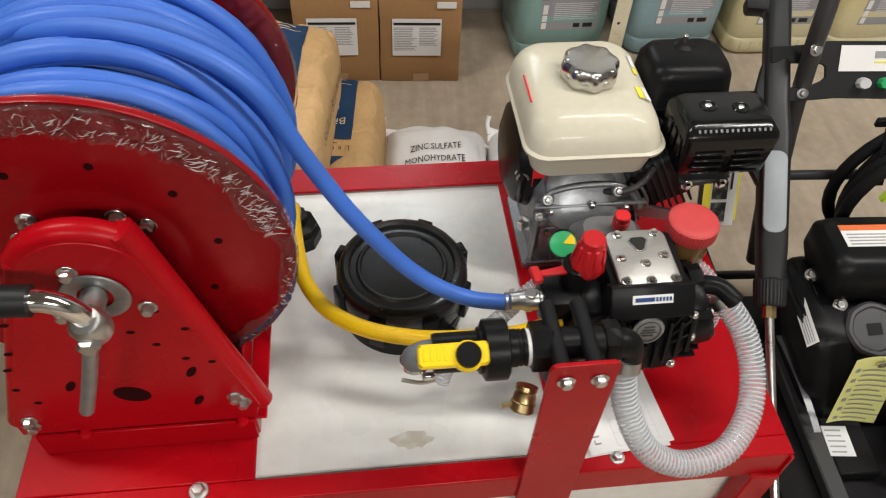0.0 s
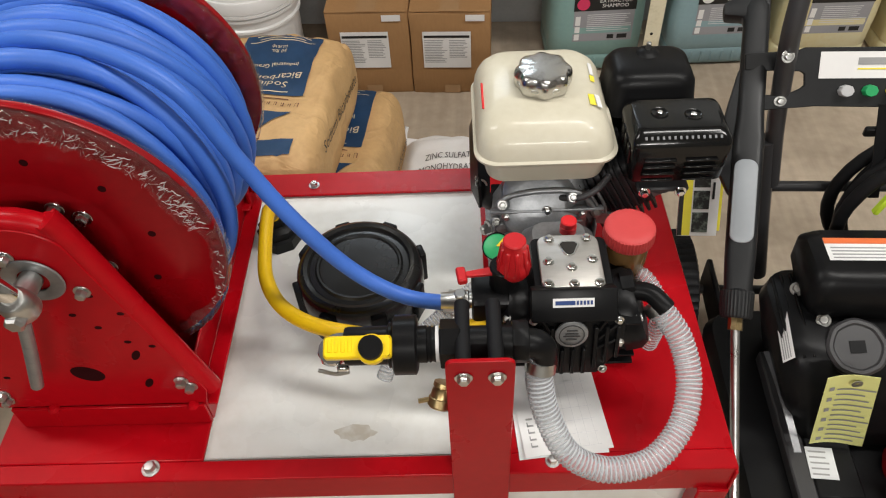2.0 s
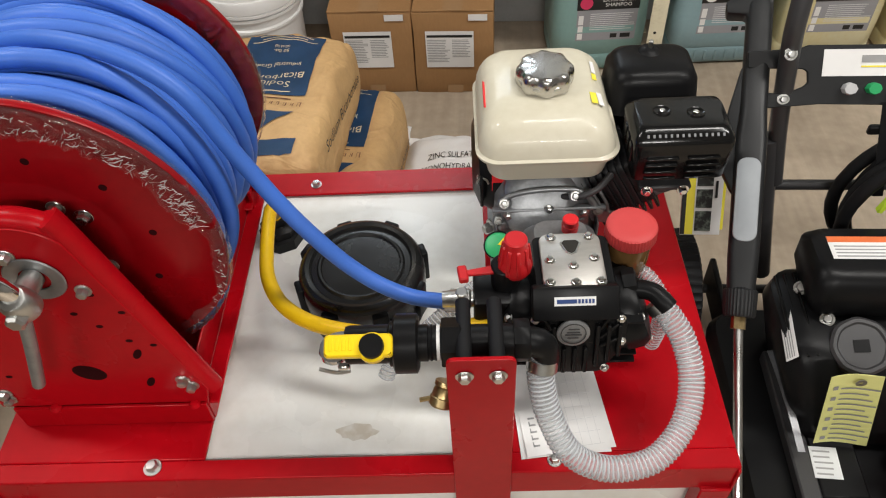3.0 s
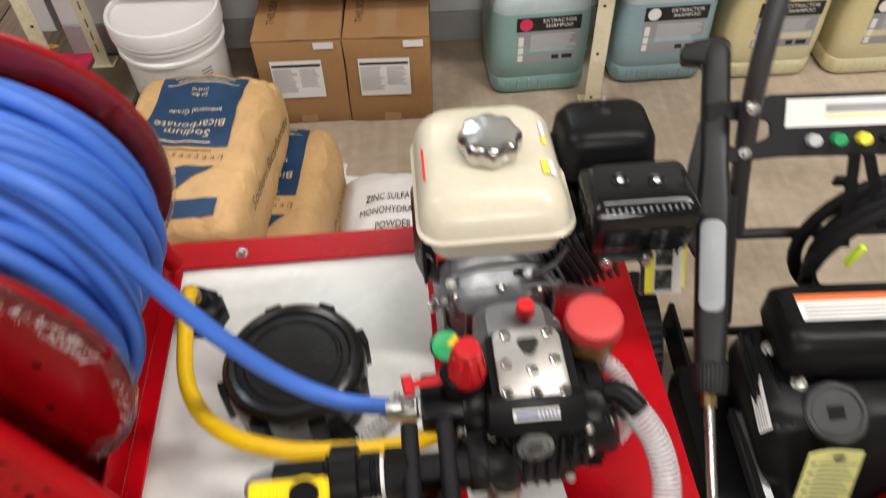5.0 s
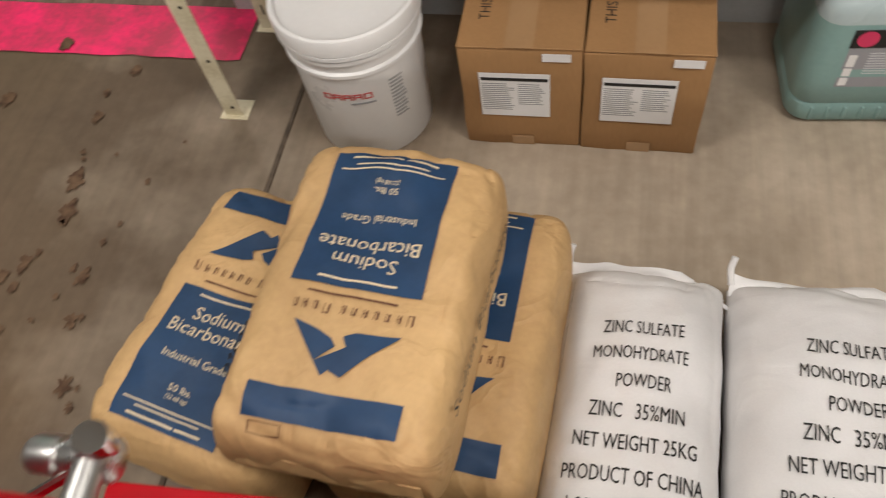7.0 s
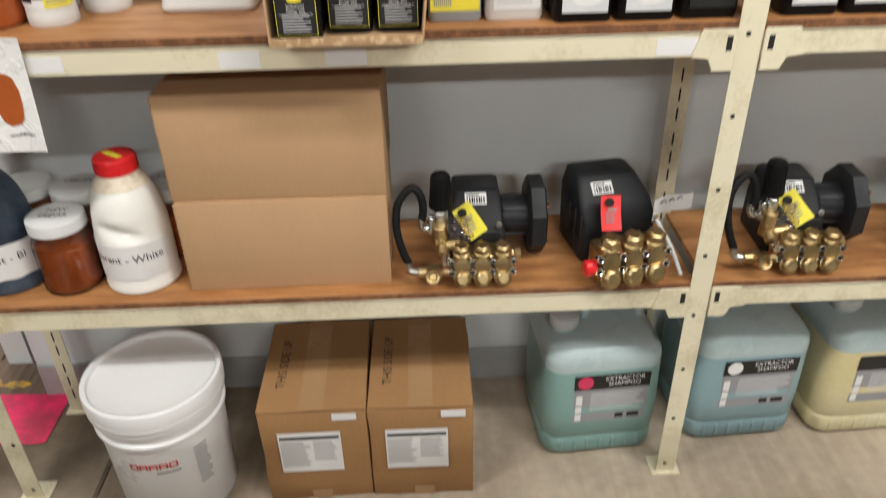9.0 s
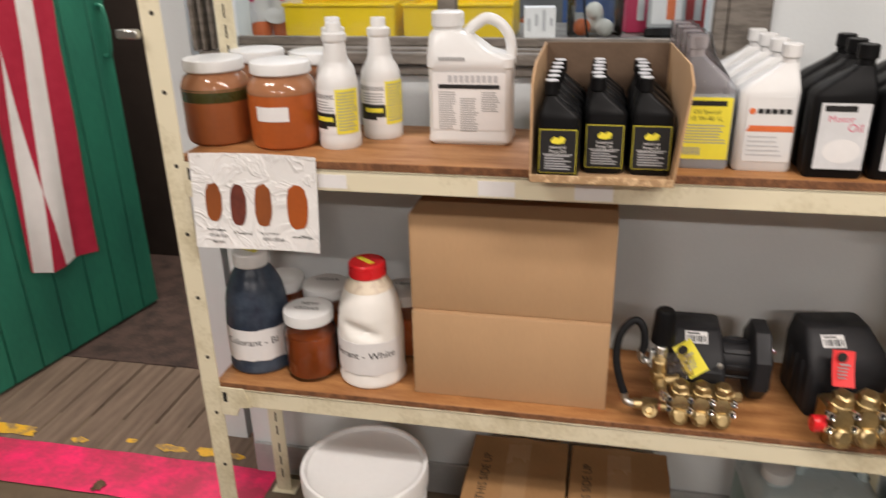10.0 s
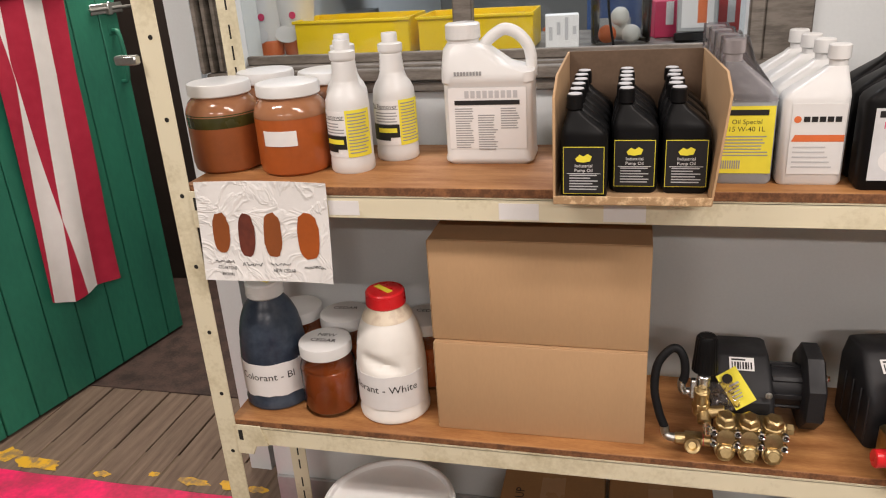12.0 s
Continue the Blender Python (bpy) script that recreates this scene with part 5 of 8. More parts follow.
slope = Matrix.Translation((-0.004, -0.043, 0.1575)) @ pose(0, 0, 0, -38)
part("front_slope", bx(-0.05, 0.055, -0.004, 0.02, -0.03, 0.0125, 0.003, 2, slope), "black_pl", pump)
nm = part("name_plate", flat(-0.024, 0.026, -0.0105, 0.0005, -0.0042), "paper", pump, "white name plate", slope)
part("mark", flat(-0.021, 0.003, -0.0075, -0.0025, -0.0049), "purple_print", nm)
part("mark", add(*[flat(0.0045 + 0.0042 * i, 0.0072 + 0.0042 * i, -0.0075, -0.0025, -0.0049) for i in range(5)]), "purple_print", nm)
part("emblem_ring", lathe([(0.018, 0.0), (0.0195, 0.0), (0.0195, 0.0006), (0.018, 0.0006)], 28, face @ pose(-0.004, -0.0162, 0.022, 90) @ Matrix.Scale(0.82, 4)), "grey_tube", pump)
part("emblem_bars", add(flat(-0.013, 0.013, -0.003, -0.001, 0), flat(-0.01, 0.01, 0.002, 0.004, 0), flat(-0.008, 0.009, 0.008, 0.01, 0), flat(-0.009, 0.008, -0.009, -0.007, 0)), "grey_tube", pump, "", face @ pose(-0.004, -0.0162, 0.022) @ Matrix.Scale(0.8, 4))
for s in (-1, 1):
    hd = part("head", lathe([(0, 0), (0.046, 0), (0.05, 0.004), (0.05, 0.022), (0.044, 0.03), (0.02, 0.034), (0, 0.034)], 10, pose(s * 0.062, -0.005, 0.078, 0, s * 70) @ Matrix.Scale(1.12, 4)), "black_pl", pump)
    for i in range(5):
        a = radians(72 * i + 20)
        part("bolt", bolt(0.0045, 0.005, pose(s * 0.062, -0.005, 0.078, 0, s * 70) @ Matrix.Scale(1.12, 4) @ pose(0.041 * math.cos(a), 0.041 * math.sin(a), 0.026)), "steel", hd)
    for i in range(6):
        part("fin", bx(s * 0.062 - 0.022, s * 0.062 + 0.022, -0.056, 0.045, 0.03 + 0.017 * i, 0.034 + 0.017 * i, 0.001), "black_pl", hd)
part("regulator", rod(0.019, 0.09, 0.165, 20, m=pose(-0.083, 0.006, 0)), "black_pl", pump)
part("manifold", bx(-0.125, -0.06, -0.03, 0.03, 0.07, 0.13, 0.006, 2), "black_pl", pump)
KN = pose(-0.072, 0.006, -0.013)
kn = part("pressure_knob", lathe([(0, 0.224), (0.0125, 0.224), (0.0142, 0.2225), (0.0148, 0.212), (0.0165, 0.209), (0.017, 0.19), (0.0195, 0.186), (0.0215, 0.176), (0.0205, 0.17), (0.018, 0.165)], 40, KN), "red_knob", pump, "red pressure knob")
for k in range(9):
    part("grip_fin", prism([(0.013, 0.214), (0.0172, 0.213), (0.0205, 0.19), (0.0228, 0.174), (0.018, 0.172), (0.013, 0.19)], -0.0026, 0.0026, 0.0008, 1, KN @ pose(0, 0, 0, 0, 0, 40 * k)), "red_knob", kn)
part("lever", add(prism([(-0.062, -0.004), (-0.014, -0.007), (-0.014, 0.007), (-0.062, 0.004)], 0.157, 0.162, 0.001, 1, KN @ pose(0, 0, 0.012, 0, 0, 8) @ Matrix(((1, 0, 0, 0), (0, 0, 1, 0), (0, 1, 0, 0), (0, 0, 0, 1)))), bx(-0.072, -0.06, -0.012, 0.012, 0.166, 0.176, 0.002, 1, KN @ pose(0, 0, 0, 0, 0, 8))), "red_knob", kn)
part("gauge", lathe([(0, 0), (0.02, 0), (0.0205, 0.004), (0.018, 0.005), (0, 0.005)], 28, pose(-0.09, 0.052, 0.148, 25, -15, 0) @ Matrix.Scale(0.85, 4)), "green_pl", pump, "green and yellow dial")
part("gauge_rim", lathe([(0.0206, 0), (0.0225, 0.0), (0.0225, 0.005), (0.0206, 0.0055)], 28, pose(-0.09, 0.052, 0.148, 25, -15, 0) @ Matrix.Scale(0.85, 4)), "black_pl", pump)
part("gauge_sector", prism([(0, 0), (0.017, -0.006), (0.0185, 0.003), (0.015, 0.012)], -0.0062, -0.0054, 0, 1, pose(-0.09, 0.052, 0.148, -65, -15, 0) @ Matrix.Scale(0.85, 4)), "yellow_pl", pump)
out = part("outlet_valve", add(along([(0.011, -0.165), (0.012, -0.15), (0.0135, -0.148), (0.0135, -0.13), (0.011, -0.128), (0.011, -0.1)], -0.006, 0.112, 16), rod(0.008, 0.095, 0.128, 12, m=pose(-0.14, -0.006, 0))), "steel", pump, "plated outlet ball valve")
part("outlet_nut", along([(0.0155, -0.112), (0.0155, -0.1)], -0.006, 0.112, 6), "chrome", out)
part("elbow", tube([(0.05, -0.004, 0.112), (0.078, -0.008, 0.124), (0.099, -0.016, 0.128), (0.112, -0.03, 0.124), (0.118, -0.036, 0.12)], 0.0122, 16, 6), "black_pl", pump)
part("inlet_nut", lathe([(0.02, 0), (0.021, 0.002), (0.021, 0.016), (0.017, 0.018)], 8, pose(0.066, 0.0, 0.122, 0, 78)), "black_pl", pump)
oilj = part("oil_jar", lathe([(0, 0.075), (0.026, 0.075), (0.029, 0.08), (0.029, 0.14), (0.027, 0.148)], 32, pose(0.082, 0.062, 0)), "amber", pump, "amber oil sight jar")
jc = part("jar_cap", lathe([(0.03, 0.1695), (0.0325, 0.168), (0.0335, 0.151), (0.031, 0.147), (0, 0.147)], 144, pose(0.082, 0.062, 0), 48, 0.018), "red_cap", oilj, "ribbed red plastic cap")
part("cap_top", lathe([(0, 0.1712), (0.02, 0.1712), (0.029, 0.1708), (0.0315, 0.169), (0.0318, 0.167)], 48, pose(0.082, 0.062, 0)), "red_cap", jc)
part("filler_cap", lathe([(0, 0.122), (0.0095, 0.122), (0.0112, 0.1205), (0.0112, 0.112), (0.0118, 0.1115), (0.0118, 0.1), (0, 0.1)], 20, pose(0.014, 0.122, 0)), "red_pl", pump, "red filler cap")
part("gearbox", stack([(0.0, -0.05, 0.055, 0.05, 0.16, 0.02), (0.07, -0.05, 0.055, 0.05, 0.16, 0.02), (0.09, -0.035, 0.04, 0.07, 0.15, 0.02)]), "alu_dark", pump)

# ---- engine ----
eng = cart_thing("engine", 0.277, 1.0, TOP, "small petrol engine with a cream fuel tank", "engine", at=(0.278, 1.011, 0.541), size=1.012)
ft = part("fuel_tank", stack([(0.124, -0.08, 0.074, -0.068, 0.088, 0.026), (0.13, -0.088, 0.082, -0.075, 0.095, 0.028), (0.168, -0.096, 0.09, -0.082, 0.101, 0.03), (0.17, -0.103, 0.096, -0.09, 0.12, 0.034), (0.1715, -0.1055, 0.0975, -0.0915, 0.121, 0.034), (0.1755, -0.106, 0.098, -0.092, 0.1215, 0.034), (0.178, -0.102, 0.093, -0.088, 0.119, 0.034), (0.194, -0.1, 0.088, -0.083, 0.123, 0.034), (0.204, -0.097, 0.085, -0.076, 0.123, 0.035), (0.214, -0.092, 0.079, -0.066, 0.121, 0.036), (0.221, -0.084, 0.07, -0.054, 0.117, 0.034), (0.2255, -0.073, 0.06, -0.042, 0.109, 0.03), (0.2265, -0.05, 0.04, -0.02, 0.087, 0.026)], 8), "cream_tank", eng, "cream painted fuel tank")
cap = part("fuel_cap", lathe([(0, 0.279), (0.03, 0.279), (0.035, 0.278), (0.0385, 0.274), (0.04, 0.268), (0.04, 0.256), (0.0385, 0.25), (0.034, 0.246), (0.03, 0.241)], 112, pose(-0.004, 0.022, -0.021), 8, 0.05), "cap_chrome", ft, "chrome lobed fuel cap")
for k in range(8):
    part("cap_dent", lathe([(0, 0), (0.004, 0), (0.003, 0.0012), (0, 0.0015)], 12, pose(-0.004, 0.022, 0.24) @ pose(0, 0, 0, 0, 0, 45 * k + 22.5) @ pose(0.0378, 0, 0, 0, 90) @ Matrix.Diagonal((0.9, 1.8, 1, 1))), "steel", cap)
part("cap_neck", rod(0.034, 0.215, 0.229, 28, m=pose(-0.004, 0.022, 0)), "chrome", ft)
part("warning_stripe", bx(-0.001, 0.001, -0.03, 0.03, -0.002, 0.002, 0.0004, 1, pose(-0.0905, 0.014, 0.2165, 0, -48, 0)), "red_pl", ft, "red printed stripe")
part("caution_label", bx(-0.0045, 0.0045, -0.013, 0.013, 0, 0.0006, 0.0, 1, pose(0.062, -0.016, 0.2258, -3, 14, 0)), "label_yellow", ft, "yellow caution label")
part("caution_print", bx(-0.004, 0.004, -0.015, 0.015, 0, 0.0006, 0.0, 1, pose(0.071, -0.016, 0.2225, -3, 26, 0)), "paper", ft)
part("caution_label", bx(-0.0035, 0.0035, -0.007, 0.007, 0, 0.0006, 0.0, 1, pose(0.069, 0.036, 0.2233, 0, 24, 0)), "label_yellow", ft, "yellow caution label")
part("caution_print", bx(-0.003, 0.003, -0.014, 0.014, 0, 0.0006, 0.0, 1, pose(0.0695, 0.06, 0.2233, 0, 24, 0)), "paper", ft)
blk = part("crankcase", add(stack([(-0.062, -0.085, 0.085, -0.09, 0.07, 0.012), (-0.05, -0.085, 0.085, -0.09, 0.07, 0.012), (-0.045, -0.072, 0.072, -0.08, 0.06, 0.015), (0.02, -0.08, 0.08, -0.09, 0.062, 0.02), (0.085, -0.078, 0.07, -0.082, 0.062, 0.025), (0.12, -0.06, 0.06, -0.06, 0.055, 0.025)]), bx(-0.07, 0.06, -0.094, -0.088, 0.025, 0.085, 0.004, 2)), "alu", eng, "cast aluminium crankcase")
for x, z in ((-0.06, 0.035), (-0.06, 0.078), (0.05, 0.035), (0.052, 0.08), (0.0, 0.088), (-0.03, 0.028)):
    part("case_bolt", bolt(0.005, 0.006, pose(x, -0.094, z, 90)), "steel", blk)
for i in range(4):
    part("case_rib", bx(-0.064, 0.054, -0.0965, -0.0935, 0.04 + 0.011 * i, 0.0425 + 0.011 * i, 0.001), "alu", blk)
for k, (x, z) in enumerate(((-0.066, 0.056), (0.03, 0.03), (-0.01, 0.06), (0.036, 0.066))):
    part("cast_boss", lathe([(0, 0), (0.011, 0), (0.009, 0.006), (0.0045, 0.0075), (0, 0.0075)], 16, pose(x, -0.0935, z, 90)), "alu", blk)
for k in range(6):
    part("case_web", bx(-0.078 + 0.03 * k, -0.074 + 0.03 * k, -0.099, -0.08, -0.03, 0.075 - 0.006 * abs(k - 2), 0.0015), "alu_dark", blk)
part("case_flange", bx(-0.084, 0.084, -0.0965, -0.085, 0.082, 0.088, 0.002), "alu", blk)
part("case_flange", bx(-0.084, 0.084, -0.097, -0.085, -0.04, -0.034, 0.002), "alu", blk)
part("dip_stick", add(rod(0.012, 0, 0.016, 20, m=pose(0.068, -0.1, 0.01, 60)), rod(0.015, 0.016, 0.022, 12, m=pose(0.068, -0.1, 0.01, 60))), "alu_dark", blk)
part("side_cover", stack([(-0.004, -0.062, 0.05, -0.05, 0.05, 0.03), (0.004, -0.06, 0.048, -0.048, 0.048, 0.03), (0.01, -0.052, 0.04, -0.04, 0.04, 0.026), (0.0125, -0.04, 0.028, -0.028, 0.03, 0.02)], 6, pose(-0.004, -0.077, 0.088, 48)), "alu", blk, "cast side cover with rounded edges")
part("cover_bead", tube([(-0.07, -0.087, 0.093), (-0.058, -0.084, 0.106), (-0.02, -0.0815, 0.113), (0.03, -0.0815, 0.113), (0.052, -0.084, 0.105), (0.066, -0.089, 0.09), (0.072, -0.093, 0.07)], 0.0042, 10, 6), "alu", blk)
for k, (x, y, z) in enumerate(((-0.066, -0.09, 0.096), (0.037, -0.089, 0.106), (0.072, -0.092, 0.078), (-0.074, -0.092, 0.062))):
    part("case_lug", lathe([(0, 0), (0.0095, 0), (0.009, 0.007), (0.0075, 0.0085), (0, 0.0085)], 20, pose(x, y + 0.005, z - 0.003, 55)), "alu", blk)
    part("case_bolt", bolt(0.005, 0.005, pose(x, y - 0.0015, z + 0.002, 55)), "steel", blk)
for k in range(3):
    part("cast_rib", tube([(0.046 + 0.013 * k, -0.082 + 0.003 * k, 0.112 - 0.002 * k), (0.058 + 0.013 * k, -0.088, 0.098 - 0.004 * k), (0.066 + 0.011 * k, -0.09, 0.082 - 0.004 * k)], 0.0026, 8, 4), "alu_dark", blk)
part("breather_pipe", tube([(0.02, -0.08, 0.098), (0.045, -0.092, 0.108), (0.07, -0.088, 0.12), (0.09, -0.07, 0.13)], 0.005, 10, 5), "grey_tube", blk)
part("drain_plug", bolt(0.009, 0.012, pose(-0.082, -0.06, 0.018, 90, 0, -60)), "steel", blk)
start = part("recoil_cover", lathe([(0, 0.03), (0.05, 0.03), (0.075, 0.02), (0.085, 0), (0.085, -0.02)], 32, pose(-0.08, 0.03, 0.085, 0, -90)), "black_pl", eng, "black recoil starter cover")
part("recoil_rim", lathe([(0.086, 0.002), (0.089, 0.002), (0.089, -0.018), (0.086, -0.018)], 32, pose(-0.08, 0.035, 0.09, 0, -90)), "red_pl", start)
part("throttle_coil", tube([(-0.095 + 0.008 * math.cos(i * 0.9), -0.05 + 0.0015 * i, 0.1 + 0.008 * math.sin(i * 0.9)) for i in range(20)], 0.0018, 6, 3), "steel", eng)
part("throttle_lever", bx(-0.1, -0.094, -0.06, -0.03, 0.06, 0.11, 0.002), "black_pl", eng)
cyl = pose(0.06, -0.01, 0.055, 0, 62)
barrel = part("cylinder", stack([(0.0, -0.05, 0.05, -0.05, 0.05, 0.02), (0.1, -0.05, 0.05, -0.05, 0.05, 0.02)], 4, cyl), "black_cast", eng, "black finned cylinder")
for i in range(9):
    part("fin", stack([(0.012 + 0.0105 * i, -0.058, 0.058, -0.058, 0.058, 0.014), (0.0155 + 0.0105 * i, -0.058, 0.058, -0.058, 0.058, 0.014)], 3, cyl), "black_cast", barrel)
part("rocker_cover", stack([(0.1, -0.05, 0.05, -0.045, 0.045, 0.02), (0.122, -0.05, 0.05, -0.045, 0.045, 0.02), (0.13, -0.042, 0.042, -0.038, 0.038, 0.018)], 4, cyl), "alu", eng)
shroud = part("shroud", prism([(0.05, 0.05), (0.14, 0.028), (0.15, 0.045), (0.06, 0.075)], -0.082, -0.076, 0.001, 1), "alu", eng)
ab = part("air_cleaner", stack([(0.13, 0.098, 0.222, 0.022, 0.116, 0.02), (0.165, 0.094, 0.226, 0.016, 0.12, 0.022), (0.168, 0.091, 0.229, 0.013, 0.123, 0.022), (0.172, 0.094, 0.226, 0.016, 0.12, 0.022), (0.212, 0.096, 0.222, 0.02, 0.118, 0.026), (0.224, 0.102, 0.216, 0.026, 0.112, 0.026), (0.23, 0.112, 0.206, 0.036, 0.102, 0.024)], 6), "black_pl", eng, "black air cleaner box")
part("wing_stud", rod(0.0038, 0.23, 0.247, 10, m=pose(0.158, 0.088, 0)), "steel", ab)
part("stud_seat", lathe([(0.018, 0.2295), (0.013, 0.2335), (0.006, 0.236), (0, 0.236)], 20, pose(0.158, 0.088, 0)), "black_pl", ab)
part("air_elbow", tube([(0.1, 0.02, 0.14), (0.09, 0.0, 0.12), (0.08, -0.01, 0.1)], 0.02, 12, 5), "black_pl", ab)
mu = part("muffler_guard", stack([(0.138, 0.116, 0.236, -0.094, -0.012, 0.006), (0.143, 0.112, 0.24, -0.098, -0.008, 0.008), (0.206, 0.107, 0.243, -0.103, -0.008, 0.01), (0.212, 0.108, 0.242, -0.1, -0.01, 0.01), (0.223, 0.116, 0.234, -0.088, -0.018, 0.01), (0.2245, 0.122, 0.228, -0.08, -0.026, 0.01)], 4), "black_gl", eng, "black enamelled muffler guard")
for x, y in ((0.15, -0.05), (0.195, -0.056)):
    part("bolt", bolt(0.0045, 0.003, pose(x, y, 0.224)), "chrome", mu)
    part("dimple", lathe([(0.013, 0.0), (0.011, 0.0022), (0.0085, 0.0008), (0, 0.0008)], 20, pose(x, y, 0.2242)), "black_gl", mu)
for r in range(4):
    for c in range(2):
        part("louvre", bx(0.126 + 0.056 * c, 0.17 + 0.056 * c, -0.106, -0.1, 0.148 + 0.0115 * r, 0.152 + 0.0115 * r, 0.0015, 1), "black_gl", mu)
# Vents as pale squares: the brightness in them is put into the colour.
for c in range(14):
    part("vent_bright", bx(-0.0017, 0.0017, -0.0024, 0.0024, 0, 0.001, 0.0004, 1, pose(0.125 + 0.0077 * c, -0.0945, 0.2172, 42)), "alu", mu)
for c in range(3):
    part("side_louvre", bx(0.105, 0.109, -0.09 + 0.02 * c, -0.078 + 0.02 * c, 0.17, 0.2, 0.001), "black_gl", mu)
part("exhaust_flange", add(rod(0.022, 0.09, 0.142, 20, m=pose(0.17, -0.05, 0)), bx(0.13, 0.205, -0.085, -0.06, 0.105, 0.115, 0.003)), "grey_tube", mu)
for x in (0.14, 0.192):
    part("flange_bolt", bolt(0.0062, 0.006, pose(x, -0.0865, 0.11, 90)), "chrome", mu)


# ---- sacks on the floor ----
def sack_shape(w, l, h, seed, p=3.4, q=4.0, wrinkle=0.006, mid=0.42, power=0.42, gusset=0.0):
    def swell(x, y):
        u, v = min(1.0, abs(2 * x / w)), min(1.0, abs(2 * y / l))
        return max(0.0, (1 - u ** p) * (1 - v ** q)) ** power

    def crease(x, y):
        """Narrow folds that gather towards the ends and edges."""
        u, v = abs(2 * x / w), abs(2 * y / l)
        edge = min(1.0, 0.04 + max(0.0, max(u, v) - 0.7) * 3.2)
        a = noise.noise((x * 16 + seed * 3.1, y * 6, seed))
        b = noise.noise((x * 6, y * 17 + seed * 1.7, seed + 5.0))
        return edge * (max(0.0, 1 - abs(a) * 7) + max(0.0, 1 - abs(b) * 7))

    def top(x, y):
        g = swell(x, y)
        n = noise.noise((x * 7 + seed, y * 7, 0.0)) * wrinkle * 1.6 + noise.noise((x * 22, y * 22 + seed, 1.0)) * wrinkle * 0.5
        return h * mid + h * (1 - mid) * g + (n - crease(x, y) * wrinkle * 0.95) * g

    def build():
        nx, ny = 60, 80
        bm = bmesh.new()

        def at(i, n, size):
            return size / 2 * math.sin(math.pi * (i / n - 0.5))
        rows_t, rows_b = [], []
        for j in range(ny + 1):
            a, b = [], []
            for i in range(nx + 1):
                x, y = at(i, nx, w), at(j, ny, l)
                edge = i in (0, nx) or j in (0, ny)
                k = 1 + 0.02 * noise.noise((x * 9, y * 9, seed)) + 0.014 * noise.noise((x * 26, y * 26, seed))
                kx = k * (1 - gusset * abs(2 * y / l) ** 9)
                va = bm.verts.new((x * kx, y * k, top(x, y)))
                a.append(va)
                if edge:
                    b.append(va)
                else:
                    b.append(bm.verts.new((x * kx, y * k, h * mid * (1 - swell(x, y)))))
            rows_t.append(a)
            rows_b.append(b)
        for j in range(ny):
            for i in range(nx):
                bm.faces.new((rows_t[j][i], rows_t[j][i + 1], rows_t[j + 1][i + 1], rows_t[j + 1][i]))
                q4 = (rows_b[j][i], rows_b[j + 1][i], rows_b[j + 1][i + 1], rows_b[j][i + 1])
                if len(set(q4)) == 4 and bm.faces.get(q4) is None and not all(v in rows_t[j] or v in rows_t[j + 1] for v in q4):
                    bm.faces.new(q4)
        return bm
    return top, build


def draped(bm, top, lift=0.003, step=0.011):
    """Lays flat print given in (x, z) on a sack's upper side."""
    cuts(bm, step)
    for v in bm.verts:
        x, y = v.co.x, v.co.z
        v.co = Vector((x, y, top(x, y) + lift))
    bmesh.ops.recalc_face_normals(bm, faces=bm.faces[:])
    return bm


def area(poly):
    bm = bmesh.new()
    bm.faces.new([bm.verts.new((x, 0, z)) for x, z in poly])
    bmesh.ops.triangulate(bm, faces=bm.faces[:])
    return bm


def rect(x0, x1, z0, z1):
    return area([(x0, z0), (x1, z0), (x1, z1), (x0, z1)])


def lines(t, name, rows, top, ink, lift=0.0042):
    """Each line of print is a part of its own."""
    for bm in rows:
        part(name, draped(bm, top, lift, 0.012), ink, t)


